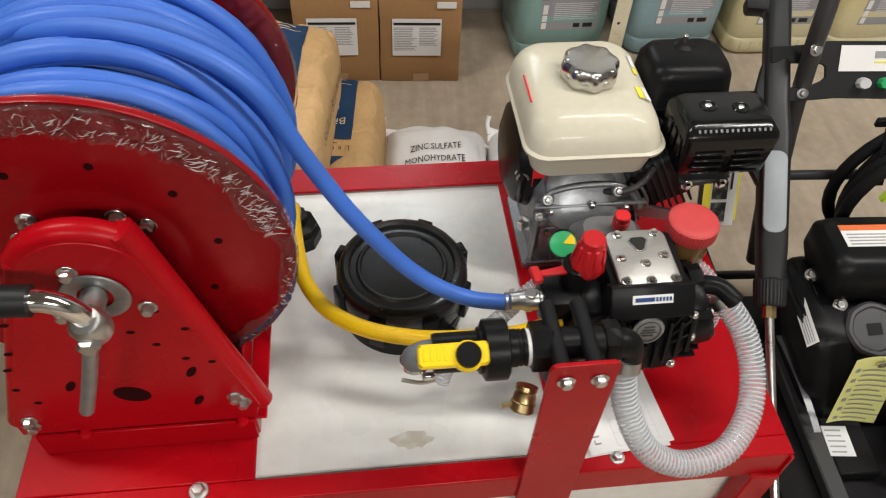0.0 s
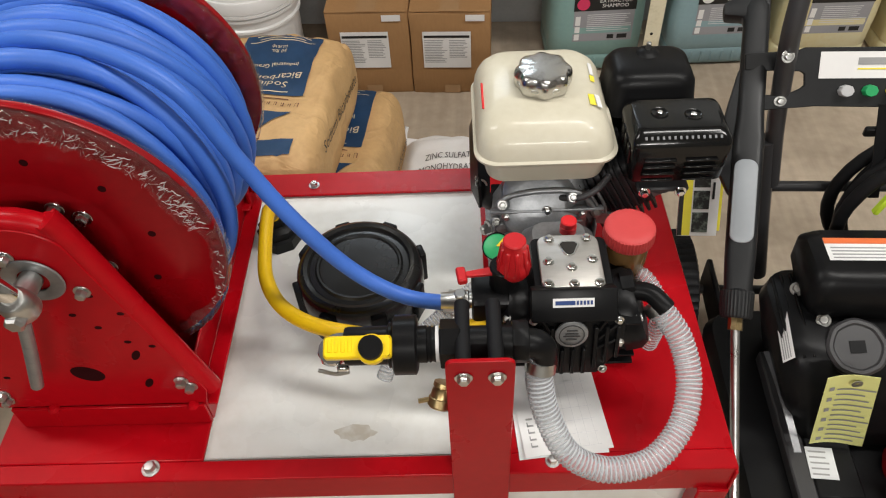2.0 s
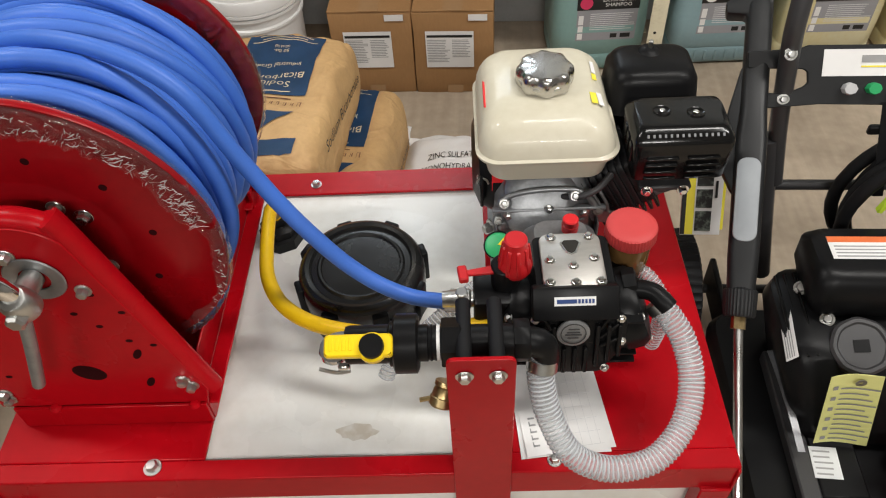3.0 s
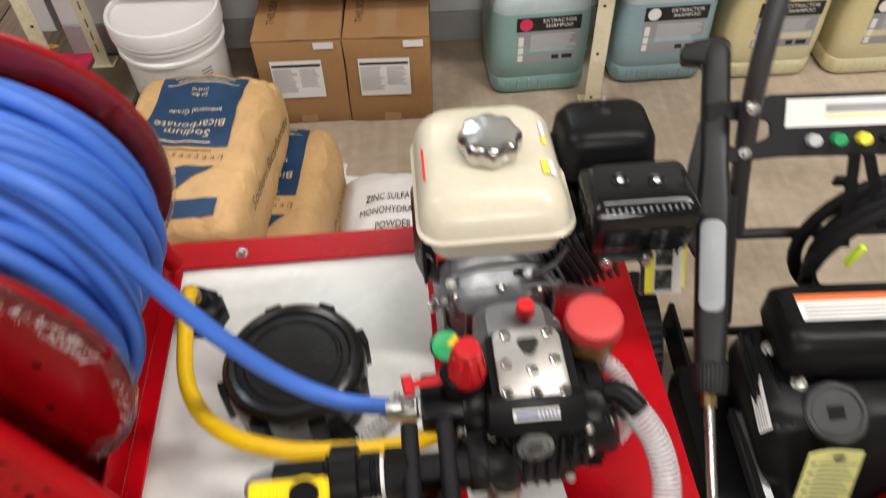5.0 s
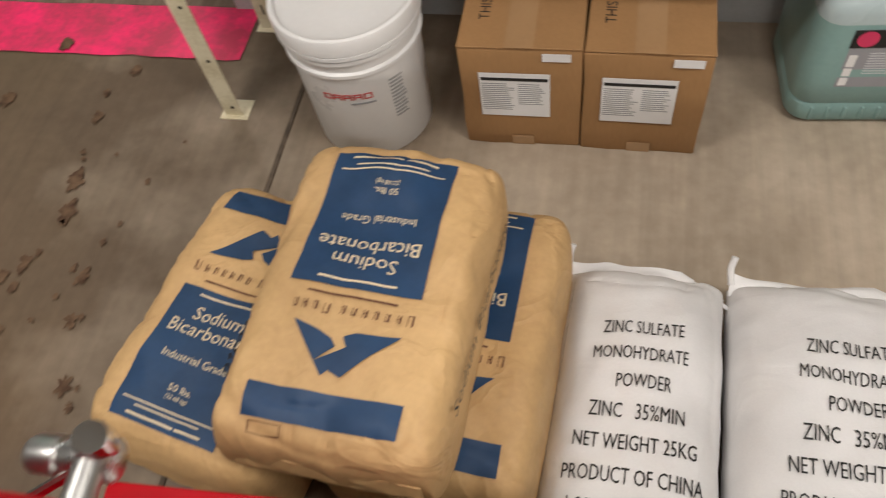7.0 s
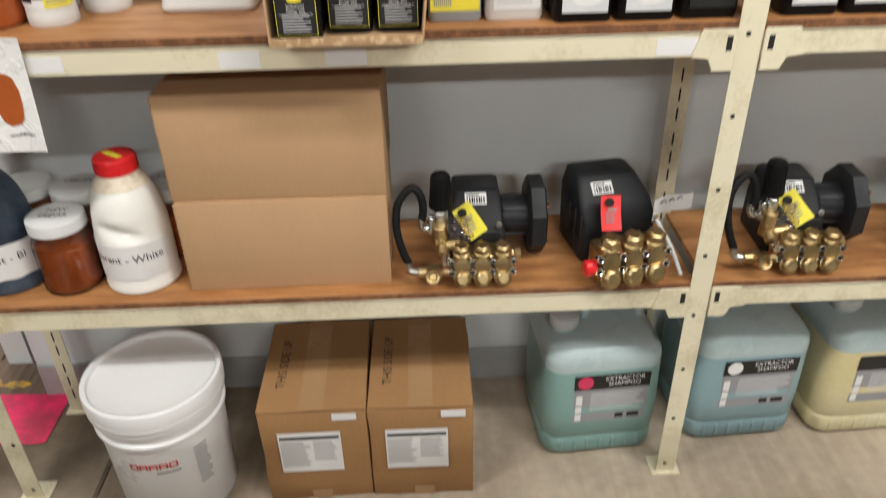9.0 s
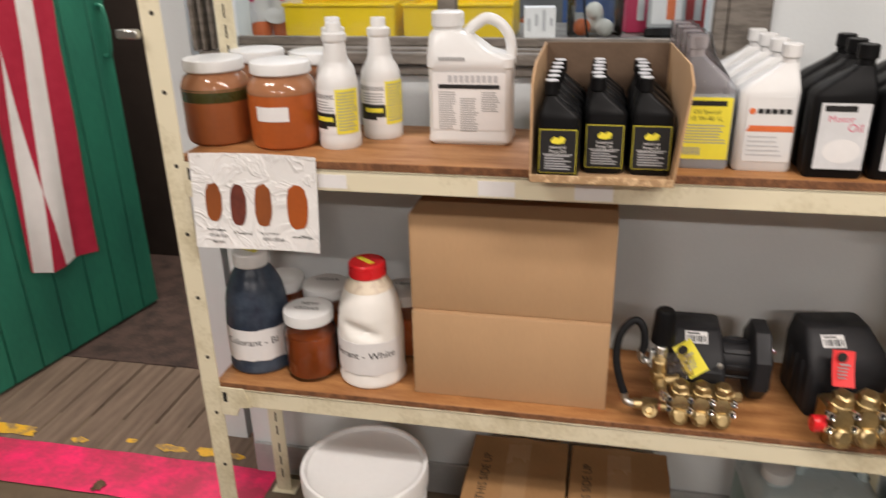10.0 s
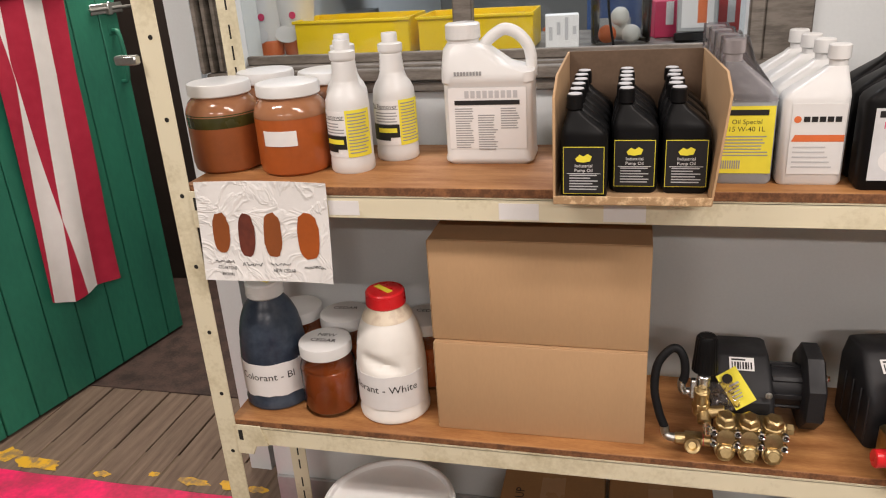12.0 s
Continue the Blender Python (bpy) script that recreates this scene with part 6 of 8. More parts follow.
def soda_sack(m, label, seed, h=0.19):
    t = thing("paper_sack", m, label, "sack", "stacked paper sacks")
    top, build = sack_shape(0.342, 0.525, h, seed, 12.0, 14.0, 0.0105, 0.46, 0.34, 0.07)
    body = part("body", build(), "kraft", t)
    part("blue_panel", draped(rect(-0.1, 0.1, -0.222, 0.018), top), "blue_print", t, "dark blue printed panel")
    part("blue_bar", draped(rect(-0.116, 0.112, 0.176, 0.223), top), "blue_print", t, "dark blue printed bar")
    part("emblem", draped(shift(add(area([(-0.092, 0.056), (-0.02, 0.126), (-0.006, 0.112), (0.008, 0.128), (0.022, 0.11), (-0.02, 0.085), (-0.012, 0.07), (-0.03, 0.062)]), area([(0.022, 0.11), (0.07, 0.052), (0.03, 0.064), (0.005, 0.075), (-0.004, 0.086)])), 0.004, 0, 0.026), top, 0.003), "blue_print", t, "blue mountain-shaped emblem")
    lines(t, "writing", [words("Sodium", 0.034, "CENTER", pose(0.0, 0, -0.028)), words("Bicarbonate", 0.034, "CENTER", pose(0.0, 0, -0.058)), words("Industrial Grade", 0.019, "CENTER", pose(0, 0, -0.106)), words("50 lbs.", 0.016, "CENTER", pose(0, 0, -0.155)), words("(22.68 kg)", 0.01, "CENTER", pose(0, 0, -0.169))], top, "cream_ink")
    lines(t, "small_print", [rect(-0.06, 0.06, 0.004, 0.0075), rect(-0.085, 0.085, -0.192, -0.1895), rect(-0.06, 0.06, -0.2, -0.1975), rect(-0.07, 0.07, -0.214, -0.21)], top, "cream_ink")
    x = -0.098
    for i in range(12):
        wdt, tall = (0.0125, 0.022) if i in (0, 8) else (0.0095, 0.017)
        z = 0.05 - 0.5 * (x + 0.005) ** 2
        if i != 7:
            high = tall * 0.8
            part("brand_bar", draped(add(rect(x, x + 0.0022, z, z + high), rect(x + wdt - 0.0042, x + wdt - 0.0032, z, z + high), rect(x, x + wdt - 0.003, z + high * (0.0, 0.4, 0.85)[i % 3], z + high * (0.0, 0.4, 0.85)[i % 3] + 0.0014)), top, 0.003, 0.012), "brown_ink", t)
        x += wdt + 0.0065 if i != 7 else 0.008
    part("tag_line", draped(rect(-0.068, 0.066, 0.0305, 0.034), top, 0.003, 0.012), "brown_ink", t)
    part("stamp", draped(add(rect(0.05, 0.1, 0.2275, 0.2285), rect(0.05, 0.1, 0.242, 0.243), rect(0.05, 0.0515, 0.2275, 0.243), rect(0.0985, 0.1, 0.2275, 0.243)), top, 0.003), "brown_ink", t)
    for s in (-1, 1):
        part("side_print", words("Sodium Bicarbonate", 0.043, "CENTER", pose(s * 0.1765, -0.01, h * 0.66, 0, -9 * s, 90 * s)), "ink", t)
        part("end_fold", sheet(30, 6, lambda u, v: Vector((-0.145 + 0.29 * u, s * (0.2585 + 0.006 * math.sin(v * 3.1)), h * (0.2 + 0.42 * v) + 0.004 * math.sin(u * 12))) + Vector((0, 0.004 * noise.noise((u * 9, v * 3, seed + s)), 0)), 0.002), "kraft", body)
    return t


soda_sack(pose(-0.55, 1.457, 0, 0, 0, -12) @ Matrix.Scale(0.95, 4), "kraft paper sack of sodium bicarbonate under the top sack", 3, 0.305)
soda_sack(pose(-0.194, 1.47, 0, 0, 0, 177) @ Matrix.Scale(0.94, 4), "kraft paper sack of sodium bicarbonate beside white sacks", 6, 0.308)
soda_sack(pose(-0.285, 1.443, 0.284, -1, 2, 176.6) @ Matrix.Scale(0.9, 4), "kraft paper sack of sodium bicarbonate on top of two others", 11, 0.2)


def zinc_sack(m, w, label, seed):
    t = thing("woven_sack", m, label, "sack", "white woven sacks")
    top, build = sack_shape(w, 0.53, 0.185, seed, 3.4, 6.0, 0.012, 0.38, 0.42)
    body = part("body", build(), "woven", t)
    rows = (("ZINC SULFATE", 0.0, 0.122, 0.025), ("MONOHYDRATE", -0.002, 0.077, 0.025), ("POWDER", 0.006, 0.03, 0.026), ("ZINC   35%MIN", 0.0, -0.018, 0.028), ("NET WEIGHT 25KG", 0.0, -0.067, 0.0275), ("PRODUCT OF CHINA", 0.0, -0.118, 0.0275), ("LOT NO", -0.05, -0.168, 0.0275))
    lines(t, "writing", [words(s, size, "CENTER", pose(x, 0, y) @ Matrix.Diagonal((0.76, 1, 1.25, 1))) for s, x, y, size in rows], top, "ink", 0.003)
    part("mouth", sheet(60, 8, lambda u, v: Vector(((u - 0.5) * w * (1.0 - 0.05 * v * (u > 0.8)), 0.243 + 0.038 * v - 0.07 * v * max(0.0, u - 0.72) * 3 + 0.016 * v * noise.noise((u * 3.5, 0.3, seed)), 0.09 + 0.008 * math.sin(u * 7 + seed) * v + 0.012 * v * noise.noise((u * 5, v * 2, seed)) + 0.014 * v + 0.02 * (1 - (2 * u - 1) ** 2) * (1 - v))), 0.0012), "woven", body, "crumpled open mouth of the sack")
    part("tie_ear", tube([(-w * 0.49, 0.26, 0.1), (-w * 0.5, 0.285, 0.115), (-w * 0.485, 0.3, 0.13)], 0.006, 8, 4), "woven", body)
    return t


zinc_sack(pose(0.092, 1.424, 0, 0, 0, -2), 0.272, "white woven sack of zinc sulfate powder", 2)
zinc_sack(pose(0.398, 1.424, 0, 0, 0, -2), 0.326, "white woven sack of zinc sulfate powder", 8)

# ---- pressure washer ----
pw = thing("pressure_washer", pose(0.84, 0.95, 0), "black pressure washer on wheels with a tube handle", "pressure washer")
BASE[pw.name] = pose(0.84, 0.95, 0)


def wp(name, bm, material, label="", under=None):
    return wpart(name, bm, material, pw, label, under)


wp("base_tray", stack([(0.1, 0.63, 1.2, 0.56, 1.04, 0.04), (0.19, 0.62, 1.21, 0.55, 1.055, 0.05), (0.22, 0.63, 1.2, 0.56, 1.045, 0.05)]), "black_pl")
wp("frame_rail", bx(0.694, 0.726, 0.56, 0.93, 0.222, 0.25, 0.003, 1), "grey_tube")
wp("axle", tube([(0.585, 1.17, 0.132), (1.25, 1.17, 0.132)], 0.01, 10, 2), "grey_tube")
wp("axle_plate", bx(0.66, 0.672, 1.0, 1.2, 0.12, 0.2, 0.003), "black_pl")
wp("axle_plate", bx(1.17, 1.182, 1.0, 1.2, 0.12, 0.2, 0.003), "grey_tube")
wp("rubber_foot", bx(0.7, 0.76, 0.6, 0.64, 0.0, 0.102, 0.006), "black_rub")
wp("rubber_foot", bx(1.1, 1.16, 0.6, 0.64, 0.0, 0.102, 0.006), "black_rub")
wp("frame_strap", sheet(2, 10, lambda u, v: Vector((0.68 + 0.012 * u + 0.016 * v, 0.892 - 0.176 * v, 0.302 - 0.03 * v * v)), 0.002), "alu_dark")
wp("front_tube", tube([(0.64, 0.75, 0.2), (0.645, 0.58, 0.2), (0.68, 0.54, 0.2), (1.2, 0.54, 0.2)], 0.016, 12, 6), "black_gl")
hous = wp("engine_housing", stack([(0.24, 0.71, 1.1, 0.75, 1.0, 0.04), (0.3, 0.69, 1.1, 0.755, 1.0, 0.05), (0.37, 0.668, 1.1, 0.78, 1.0, 0.05), (0.405, 0.672, 1.09, 0.8, 0.995, 0.05), (0.42, 0.695, 1.07, 0.825, 0.98, 0.04)]), "black_pl", "black engine shroud")
top = wp("air_cover", stack([(0.41, 0.72, 1.01, 0.885, 0.99, 0.024), (0.45, 0.706, 1.03, 0.87, 1.005, 0.024), (0.49, 0.704, 1.03, 0.878, 1.005, 0.026), (0.506, 0.714, 1.02, 0.89, 0.995, 0.026), (0.51, 0.726, 1.0, 0.905, 0.98, 0.022)]), "black_pl", "black air filter cover")
wl = wp("warning_label", bx(0.735, 0.88, 0.925, 0.972, 0.5105, 0.5112, 0), "paper", "white and orange warning label", top)
wp("label_band", bx(0.735, 0.88, 0.96, 0.972, 0.5114, 0.5119, 0), "orange", "", wl)
for i in range(4):
    wp("label_line", bx(0.742, 0.87, 0.929 + 0.007 * i, 0.9315 + 0.007 * i, 0.5114, 0.5118, 0), "ink_grey", "", wl)
fc = wp("fuel_cap", lathe([(0, 0.027), (0.034, 0.027), (0.037, 0.03), (0.042, 0.03), (0.046, 0.026), (0.047, 0.0), (0, 0)], 96, pose(0.778, 0.832, 0.4, 26, -6, 0), 8, 0.012), "grey_tube", "black screw fuel cap", hous)
wp("cap_mark", bx(-0.012, 0.012, -0.01, 0.01, 0.0274, 0.028, 0, 1, pose(0.778, 0.832, 0.4, 26, -6, 0)), "black_pl", "", fc)
for x, y, z in ((0.712, 0.935, 0.425), (0.738, 0.872, 0.423)):
    wp("bolt", bolt(0.008, 0.01, pose(x, y, z, 30, -20)), "steel")
sl = wp("side_label", bx(-0.011, 0.011, -0.05, 0.05, 0, 0.0006, 0, 1, pose(0.6765, 0.852, 0.4085, -4, -52, -4)), "paper", "white serial label", hous)
wp("side_label_lines", add(*[bx(-0.008 + 0.004 * i, -0.0065 + 0.004 * i, -0.046, 0.03, 0.0007, 0.001, 0, 1, pose(0.6765, 0.852, 0.4085, -4, -52, -4)) for i in range(4)]), "ink_grey", "", sl)
for i in range(3):
    wp("shroud_rib", tube([(0.682 + 0.014 * i, 0.97, 0.413 + 0.004 * i), (0.68 + 0.014 * i, 0.88, 0.411 + 0.004 * i), (0.684 + 0.014 * i, 0.81, 0.402 + 0.003 * i)], 0.003, 8, 4), "black_gl", "", hous)


def tag_at(u, v, lift=0.0):
    """A point on the hanging tag: u across, v upwards."""
    return Vector((0.728 - 0.03 * v + 0.084 * u - 0.012 * u * v, 0.736 + 0.006 * v + 0.004 * math.sin(u * 4) - lift, 0.265 + 0.19 * v + 0.008 * u * v))


tag = wp("hang_tag", sheet(8, 10, lambda u, v: tag_at(u, v), 0.0006), "tag_yellow", "pale yellow paper warning tag")
for i in range(11):
    v0 = 0.06 + 0.075 * i
    wp("tag_line", sheet(8, 1, lambda u, v: tag_at(0.26 + (0.6 + 0.1 * ((i * 5) % 3)) * u * 0.9, v0 + 0.018 * v, 0.0012)), "ink_grey", "", tag)
    if i % 2 == 0:
        wp("tag_sign", sheet(2, 1, lambda u, v: tag_at(0.1 + 0.1 * u, v0 + 0.05 * v, 0.0012)), "ink_grey", "", tag)
wp("tag_eyelet", lathe([(0.003, 0), (0.008, 0), (0.008, 0.001), (0.003, 0.001)], 16, pose(0.742, 0.739, 0.446, 90)), "steel", "", tag)
plate_m = pose(0.745, 0.709, 0.2505, 0, 0, -3)
ip = wp("id_plate", bx(-0.022, 0.022, -0.028, 0.028, 0, 0.001, 0, 1, plate_m), "silver_label", "silver rating plate")
for i in range(5):
    wp("id_line", bx(-0.018, 0.008 + 0.002 * (i % 3), -0.022 + 0.01 * i, -0.019 + 0.01 * i, 0.0012, 0.0015, 0, 1, plate_m), "ink_grey", "", ip)
wp("plate_shelf", bx(0.726, 0.8, 0.65, 0.76, 0.225, 0.25, 0.003), "black_pl")
wp("orange_knob", lathe([(0, 0.03), (0.02, 0.03), (0.024, 0.02), (0.02, 0), (0, 0)], 12, pose(0.87, 0.68, 0.26, 30, 20)), "bright_orange", "orange pump knob")
wp("red_pump", lathe([(0, 0.12), (0.03, 0.12), (0.045, 0.1), (0.052, 0.06), (0.052, 0.02), (0.045, 0), (0, 0)], 28, pose(0.9, 0.71, 0.22)), "red_dark", "dark red pump head")
wp("pump_hose", tube([(0.86, 0.7, 0.3), (0.83, 0.67, 0.33), (0.83, 0.65, 0.28), (0.85, 0.64, 0.23)], 0.012, 10, 5), "black_rub")


def wheel(x, y):
    w = wp("wheel", lathe([(0.085, -0.02), (0.112, -0.024), (0.126, -0.018), (0.129, 0), (0.126, 0.018), (0.112, 0.024), (0.085, 0.02), (0.085, -0.02)], 150, pose(x, y, 0.132, 0, 90), 50, 0.018), "black_rub", "black wheel with spokes")
    rim = wp("rim", lathe([(0.0, -0.014), (0.02, -0.014), (0.02, 0.014), (0, 0.014)], 20, pose(x, y, 0.132, 0, 90)), "black_pl", "", w)
    for i in range(6):
        wp("spoke", bx(-0.007, 0.007, 0.015, 0.09, -0.006, 0.006, 0.002, 1, pose(x, y, 0.132, 0, 90) @ pose(0, 0, 0, 0, 0, 60 * i)), "black_pl", "", w)
    return w


wheel(0.6, 1.17)
wheel(1.24, 1.17)
handle_r = 0.0145
wp("handle_tube", tube([(0.655, 1.115, 0.598), (0.69, 1.113, 0.43), (0.728, 1.11, 0.26)], 0.0175, 12, 4), "grey_tube", "dark grey lower handle socket")
wp("handle_tube", tube([(1.2, 1.11, 0.2), (1.2, 1.113, 0.6)], 0.0175, 12, 2), "grey_tube")
wp("handle_tube", tube([(0.69, 1.115, 0.5), (0.665, 1.115, 0.62), (0.652, 1.115, 0.7), (0.642, 1.115, 0.77), (0.638, 1.118, 0.82), (0.648, 1.15, 0.9), (0.68, 1.21, 1.0), (0.72, 1.25, 1.05), (0.8, 1.27, 1.07), (1.0, 1.27, 1.07)], handle_r, 12, 6), "grey_tube", "dark grey bent handle tube")
wp("handle_tube", tube([(1.2, 1.12, 0.5), (1.2, 1.125, 0.72), (1.19, 1.16, 0.82), (1.16, 1.22, 0.95), (1.13, 1.26, 1.04), (1.0, 1.27, 1.07)], handle_r, 12, 6), "grey_tube")
wp("cross_tube", tube([(0.69, 1.13, 0.477), (1.2, 1.13, 0.477)], 0.0095, 10, 2), "grey_tube")
LEAN = pose(0, 1.097, 0.68, -33) @ Matrix.Diagonal((1, 1, 0.82, 1)) @ pose(0, -1.097, -0.68)


def leaned(bm):
    """The name panel leans back on the handle."""
    bm.transform(LEAN)
    return bm


pan = wp("nozzle_panel", leaned(prism([(0.592, 0.748), (0.59, 0.778), (0.62, 0.78), (0.67, 0.784), (0.68, 0.789), (1.1, 0.789), (1.1, 0.672), (0.703, 0.68), (0.629, 0.673), (0.62, 0.68), (0.62, 0.702), (0.654, 0.701), (0.678, 0.713), (0.684, 0.72), (0.682, 0.74), (0.676, 0.745)], 1.094, 1.1, 0.0015, 1)), "black_frame", "black nozzle holder panel")
np_ = wp("name_plate", leaned(flat(0.703, 1.0, 0.732, 0.781, 1.093)), "paper", "white name plate", pan)
wp("mark", leaned(flat(0.76, 0.85, 0.757, 0.77, 1.0922)), "ink_grey", "", np_)
wp("mark", leaned(flat(0.76, 0.85, 0.748, 0.751, 1.0922)), "label_yellow", "", np_)
for i, c in enumerate(("label_grey", "green_pl", "label_yellow", "ink")):
    wp("nozzle", leaned(lathe([(0, 0.012), (0.01, 0.012), (0.0115, 0.008), (0.0115, 0), (0, 0)], 8, pose(0.745 + 0.036 * i, 1.093, 0.709, 90))), c, "coloured spray nozzle", pan)
wp("bolt", leaned(bolt(0.0068, 0.006, pose(0.649, 1.093, 0.69, 90))), "steel", "", pan)
wp("bolt", bolt(0.0068, 0.006, pose(0.638, 1.1, 0.77, 60)), "steel", "", pan)
coil = []
for i in range(4 * 36 + 1):
    a = 2 * math.pi * i / 36
    k = i / 36
    coil.append((0.965 + (0.163 + 0.012 * math.sin(k * 2)) * math.cos(a), 1.03 + 0.02 * k, 0.49 + (0.163 + 0.01 * math.cos(k * 3)) * math.sin(a)))
co = wp("pressure_hose", tube(coil, 0.0115, 10, straight=True), "black_rub", "coiled black pressure hose")
wp("hose_strap", bx(-0.005, 0.005, -0.006, 0.006, -0.022, 0.022, 0.002, 1, pose(0.836, 1.022, 0.54, 0, 16)), "lime", "lime green strap", co)
for x0, x1, z1 in ((0.795, 0.83, 0.52), (0.815, 0.875, 0.56)):
    wp("strap", sheet(2, 14, lambda u, v: Vector((x0 + 0.018 * u + (x1 - x0) * v, 1.088 - 0.03 * v, 0.69 + (z1 - 0.69) * v)), 0.002), "black_rub", "black webbing strap")
wp("strap_buckle", bx(0.79, 0.822, 1.08, 1.09, 0.63, 0.648, 0.003), "black_pl")
def carded(bm):
    """Brings print drawn upright onto the card, which leans back."""
    for v in bm.verts:
        u, w = (v.co.x - 0.546) / 0.088, (v.co.z - 0.357) / 0.243
        v.co = Vector((0.523 + 0.068 * u - 0.004 * w, 1.03 + 0.065 * w + (v.co.y - 1.118), 0.452 + 0.13 * w + 0.5 * (1.118 - v.co.y)))
    return bm


leaf = wp("brochure", carded(bx(0.546, 0.634, 1.118, 1.1205, 0.357, 0.6, 0.0008)), "paper", "printed quick-start card hanging on the frame")
wp("brochure_band", carded(flat(0.556, 0.574, 0.36, 0.6, 1.1172)), "label_yellow", "", leaf)
wp("brochure_dark", carded(flat(0.5465, 0.556, 0.36, 0.6, 1.1172)), "ink", "", leaf)
for z0, z1 in ((0.37, 0.43), (0.44, 0.495), (0.505, 0.56)):
    ph = wp("brochure_photo", carded(flat(0.577, 0.612, z0, z1, 1.1172)), "photo", "", leaf)
wp("brochure_mark", carded(flat(0.6175, 0.6225, 0.47, 0.52, 1.1172)), "ink", "", leaf)
wp("brochure_page", carded(bx(0.634, 0.642, 1.1225, 1.1245, 0.37, 0.6, 0.0006)), "label_yellow", "", leaf)

gun = thing("spray_gun", pose(0.578, 0.816, 0.487), "black spray gun and steel lance leaning on the washer", "spray gun")
G0, G1 = Vector((0.57, 0.812, 0.489)), Vector((0.624, 1.25, 0.79))
AX = (G1 - G0).normalized()
BASE[gun.name] = pose(0.578, 0.816, 0.487)


def gp(name, bm, material, label="", under=None):
    return wpart(name, bm, material, gun, label, under)


gp("lance", tube([Vector((0.545, 0.135, 0.008)), Vector((0.562, 0.607, 0.342)), G0], 0.0068, 12, 4), "steel", "polished steel lance")
gp("brass_nut", tube([G0 - AX * 0.008, G0 + AX * 0.012], 0.011, 8, 2), "brass")
VIEW = Vector((-0.25, -0.6, 0.8))
VIEW = (VIEW - AX * VIEW.dot(AX)).normalized()
ROT = Matrix((VIEW.cross(AX) * -1, VIEW * -1, AX)).transposed().to_4x4()
GM = Matrix.Translation(G0) @ ROT
gp("ribbed_collar", lathe([(0, 0.01), (0.021, 0.01), (0.0235, 0.014), (0.0245, 0.05), (0.021, 0.054), (0, 0.054)], 96, GM, 32, 0.022), "black_frame")
body = gp("body", loft([[(x, y, z) for x, y in rounded(-wx, wx, -wy, wy, 0.012, 4)] for z, wx, wy in ((0.05, 0.02, 0.02), (0.1, 0.022, 0.024), (0.28, 0.023, 0.025), (0.33, 0.02, 0.022), (0.5, 0.0195, 0.021), (0.515, 0.016, 0.018))], True, GM), "black_frame", "black moulded gun body")
gp("grip_inlay", prism(rounded(-0.019, 0.016, 0.122, 0.252, 0.014, 5), -0.0268, -0.018, 0.003, 2, GM), "grey_pl", "grey rubber inlay", body)
gp("trigger_guard", prism([(0.0, 0.19), (-0.024, 0.2), (-0.042, 0.235), (-0.045, 0.285), (-0.036, 0.335), (-0.022, 0.4), (0.0, 0.42)], -0.012, 0.012, 0.005, 2, GM), "black_frame", "", body)
gp("gun_tail", prism([(0.018, 0.47), (0.019, 0.515), (0.008, 0.524), (-0.03, 0.52), (-0.052, 0.508), (-0.05, 0.488), (-0.02, 0.486), (-0.016, 0.46)], -0.017, 0.017, 0.005, 2, GM), "black_frame", "", body)
gp("trigger", tube([GM @ Vector(p) for p in ((-0.018, -0.004, 0.27), (-0.026, -0.006, 0.3), (-0.02, -0.004, 0.335))], 0.006, 8, 4), "black_gl", "", body)


# ---- goods on the upper shelf ----
def stain_jar(m, fill, label, layer=None):
    t = thing("jar", m, label, "jar", "jars of stain")
    part("body", lathe([(0, 0), (0.06, 0), (0.067, 0.006), (0.0695, 0.02), (0.0695, 0.105), (0.068, 0.118), (0.062, 0.132), (0.0535, 0.14), (0.0535, 0.146)], 44), fill, t)
    if layer:
        part("oil_layer", lathe([(0.0697, 0.088), (0.07, 0.089), (0.07, 0.112), (0.0697, 0.113)], 44), layer, t)
    part("headspace", lathe([(0.0698, 0.108), (0.0702, 0.11), (0.0684, 0.1185), (0.0624, 0.1322), (0.0539, 0.1402), (0.0539, 0.145)], 44), "jar_pl", t)
    part("lid", lathe([(0, 0.168), (0.054, 0.168), (0.058, 0.1665), (0.0595, 0.163), (0.0595, 0.146), (0.057, 0.144), (0, 0.144)], 60, None, 60, 0.004), "white_pl", t, "white screw lid")
    return t


stain_jar(pose(-0.822, 2.232, SHELF_2) @ Matrix.Scale(1.05, 4), "brick_mud", "large jar of separated brown stain with a white lid", "olive")
j2 = stain_jar(pose(-0.666, 2.218, SHELF_2) @ Matrix.Scale(1.04, 4), "brick_orange", "large jar of orange-brown stain with a white lid")
part("label", wrap(cuts(flat(-0.03, 0.036, 0.06, 0.088), 0.008), 0.0703), "paper", j2, "small white paper label")
stain_jar(pose(-0.79, 2.378, SHELF_2) @ Matrix.Scale(1.03, 4), "brick_mud", "large jar of brown stain behind others", "olive")
stain_jar(pose(-0.642, 2.366, SHELF_2) @ Matrix.Scale(1.03, 4), "brick_orange", "large jar of orange-brown stain behind others")


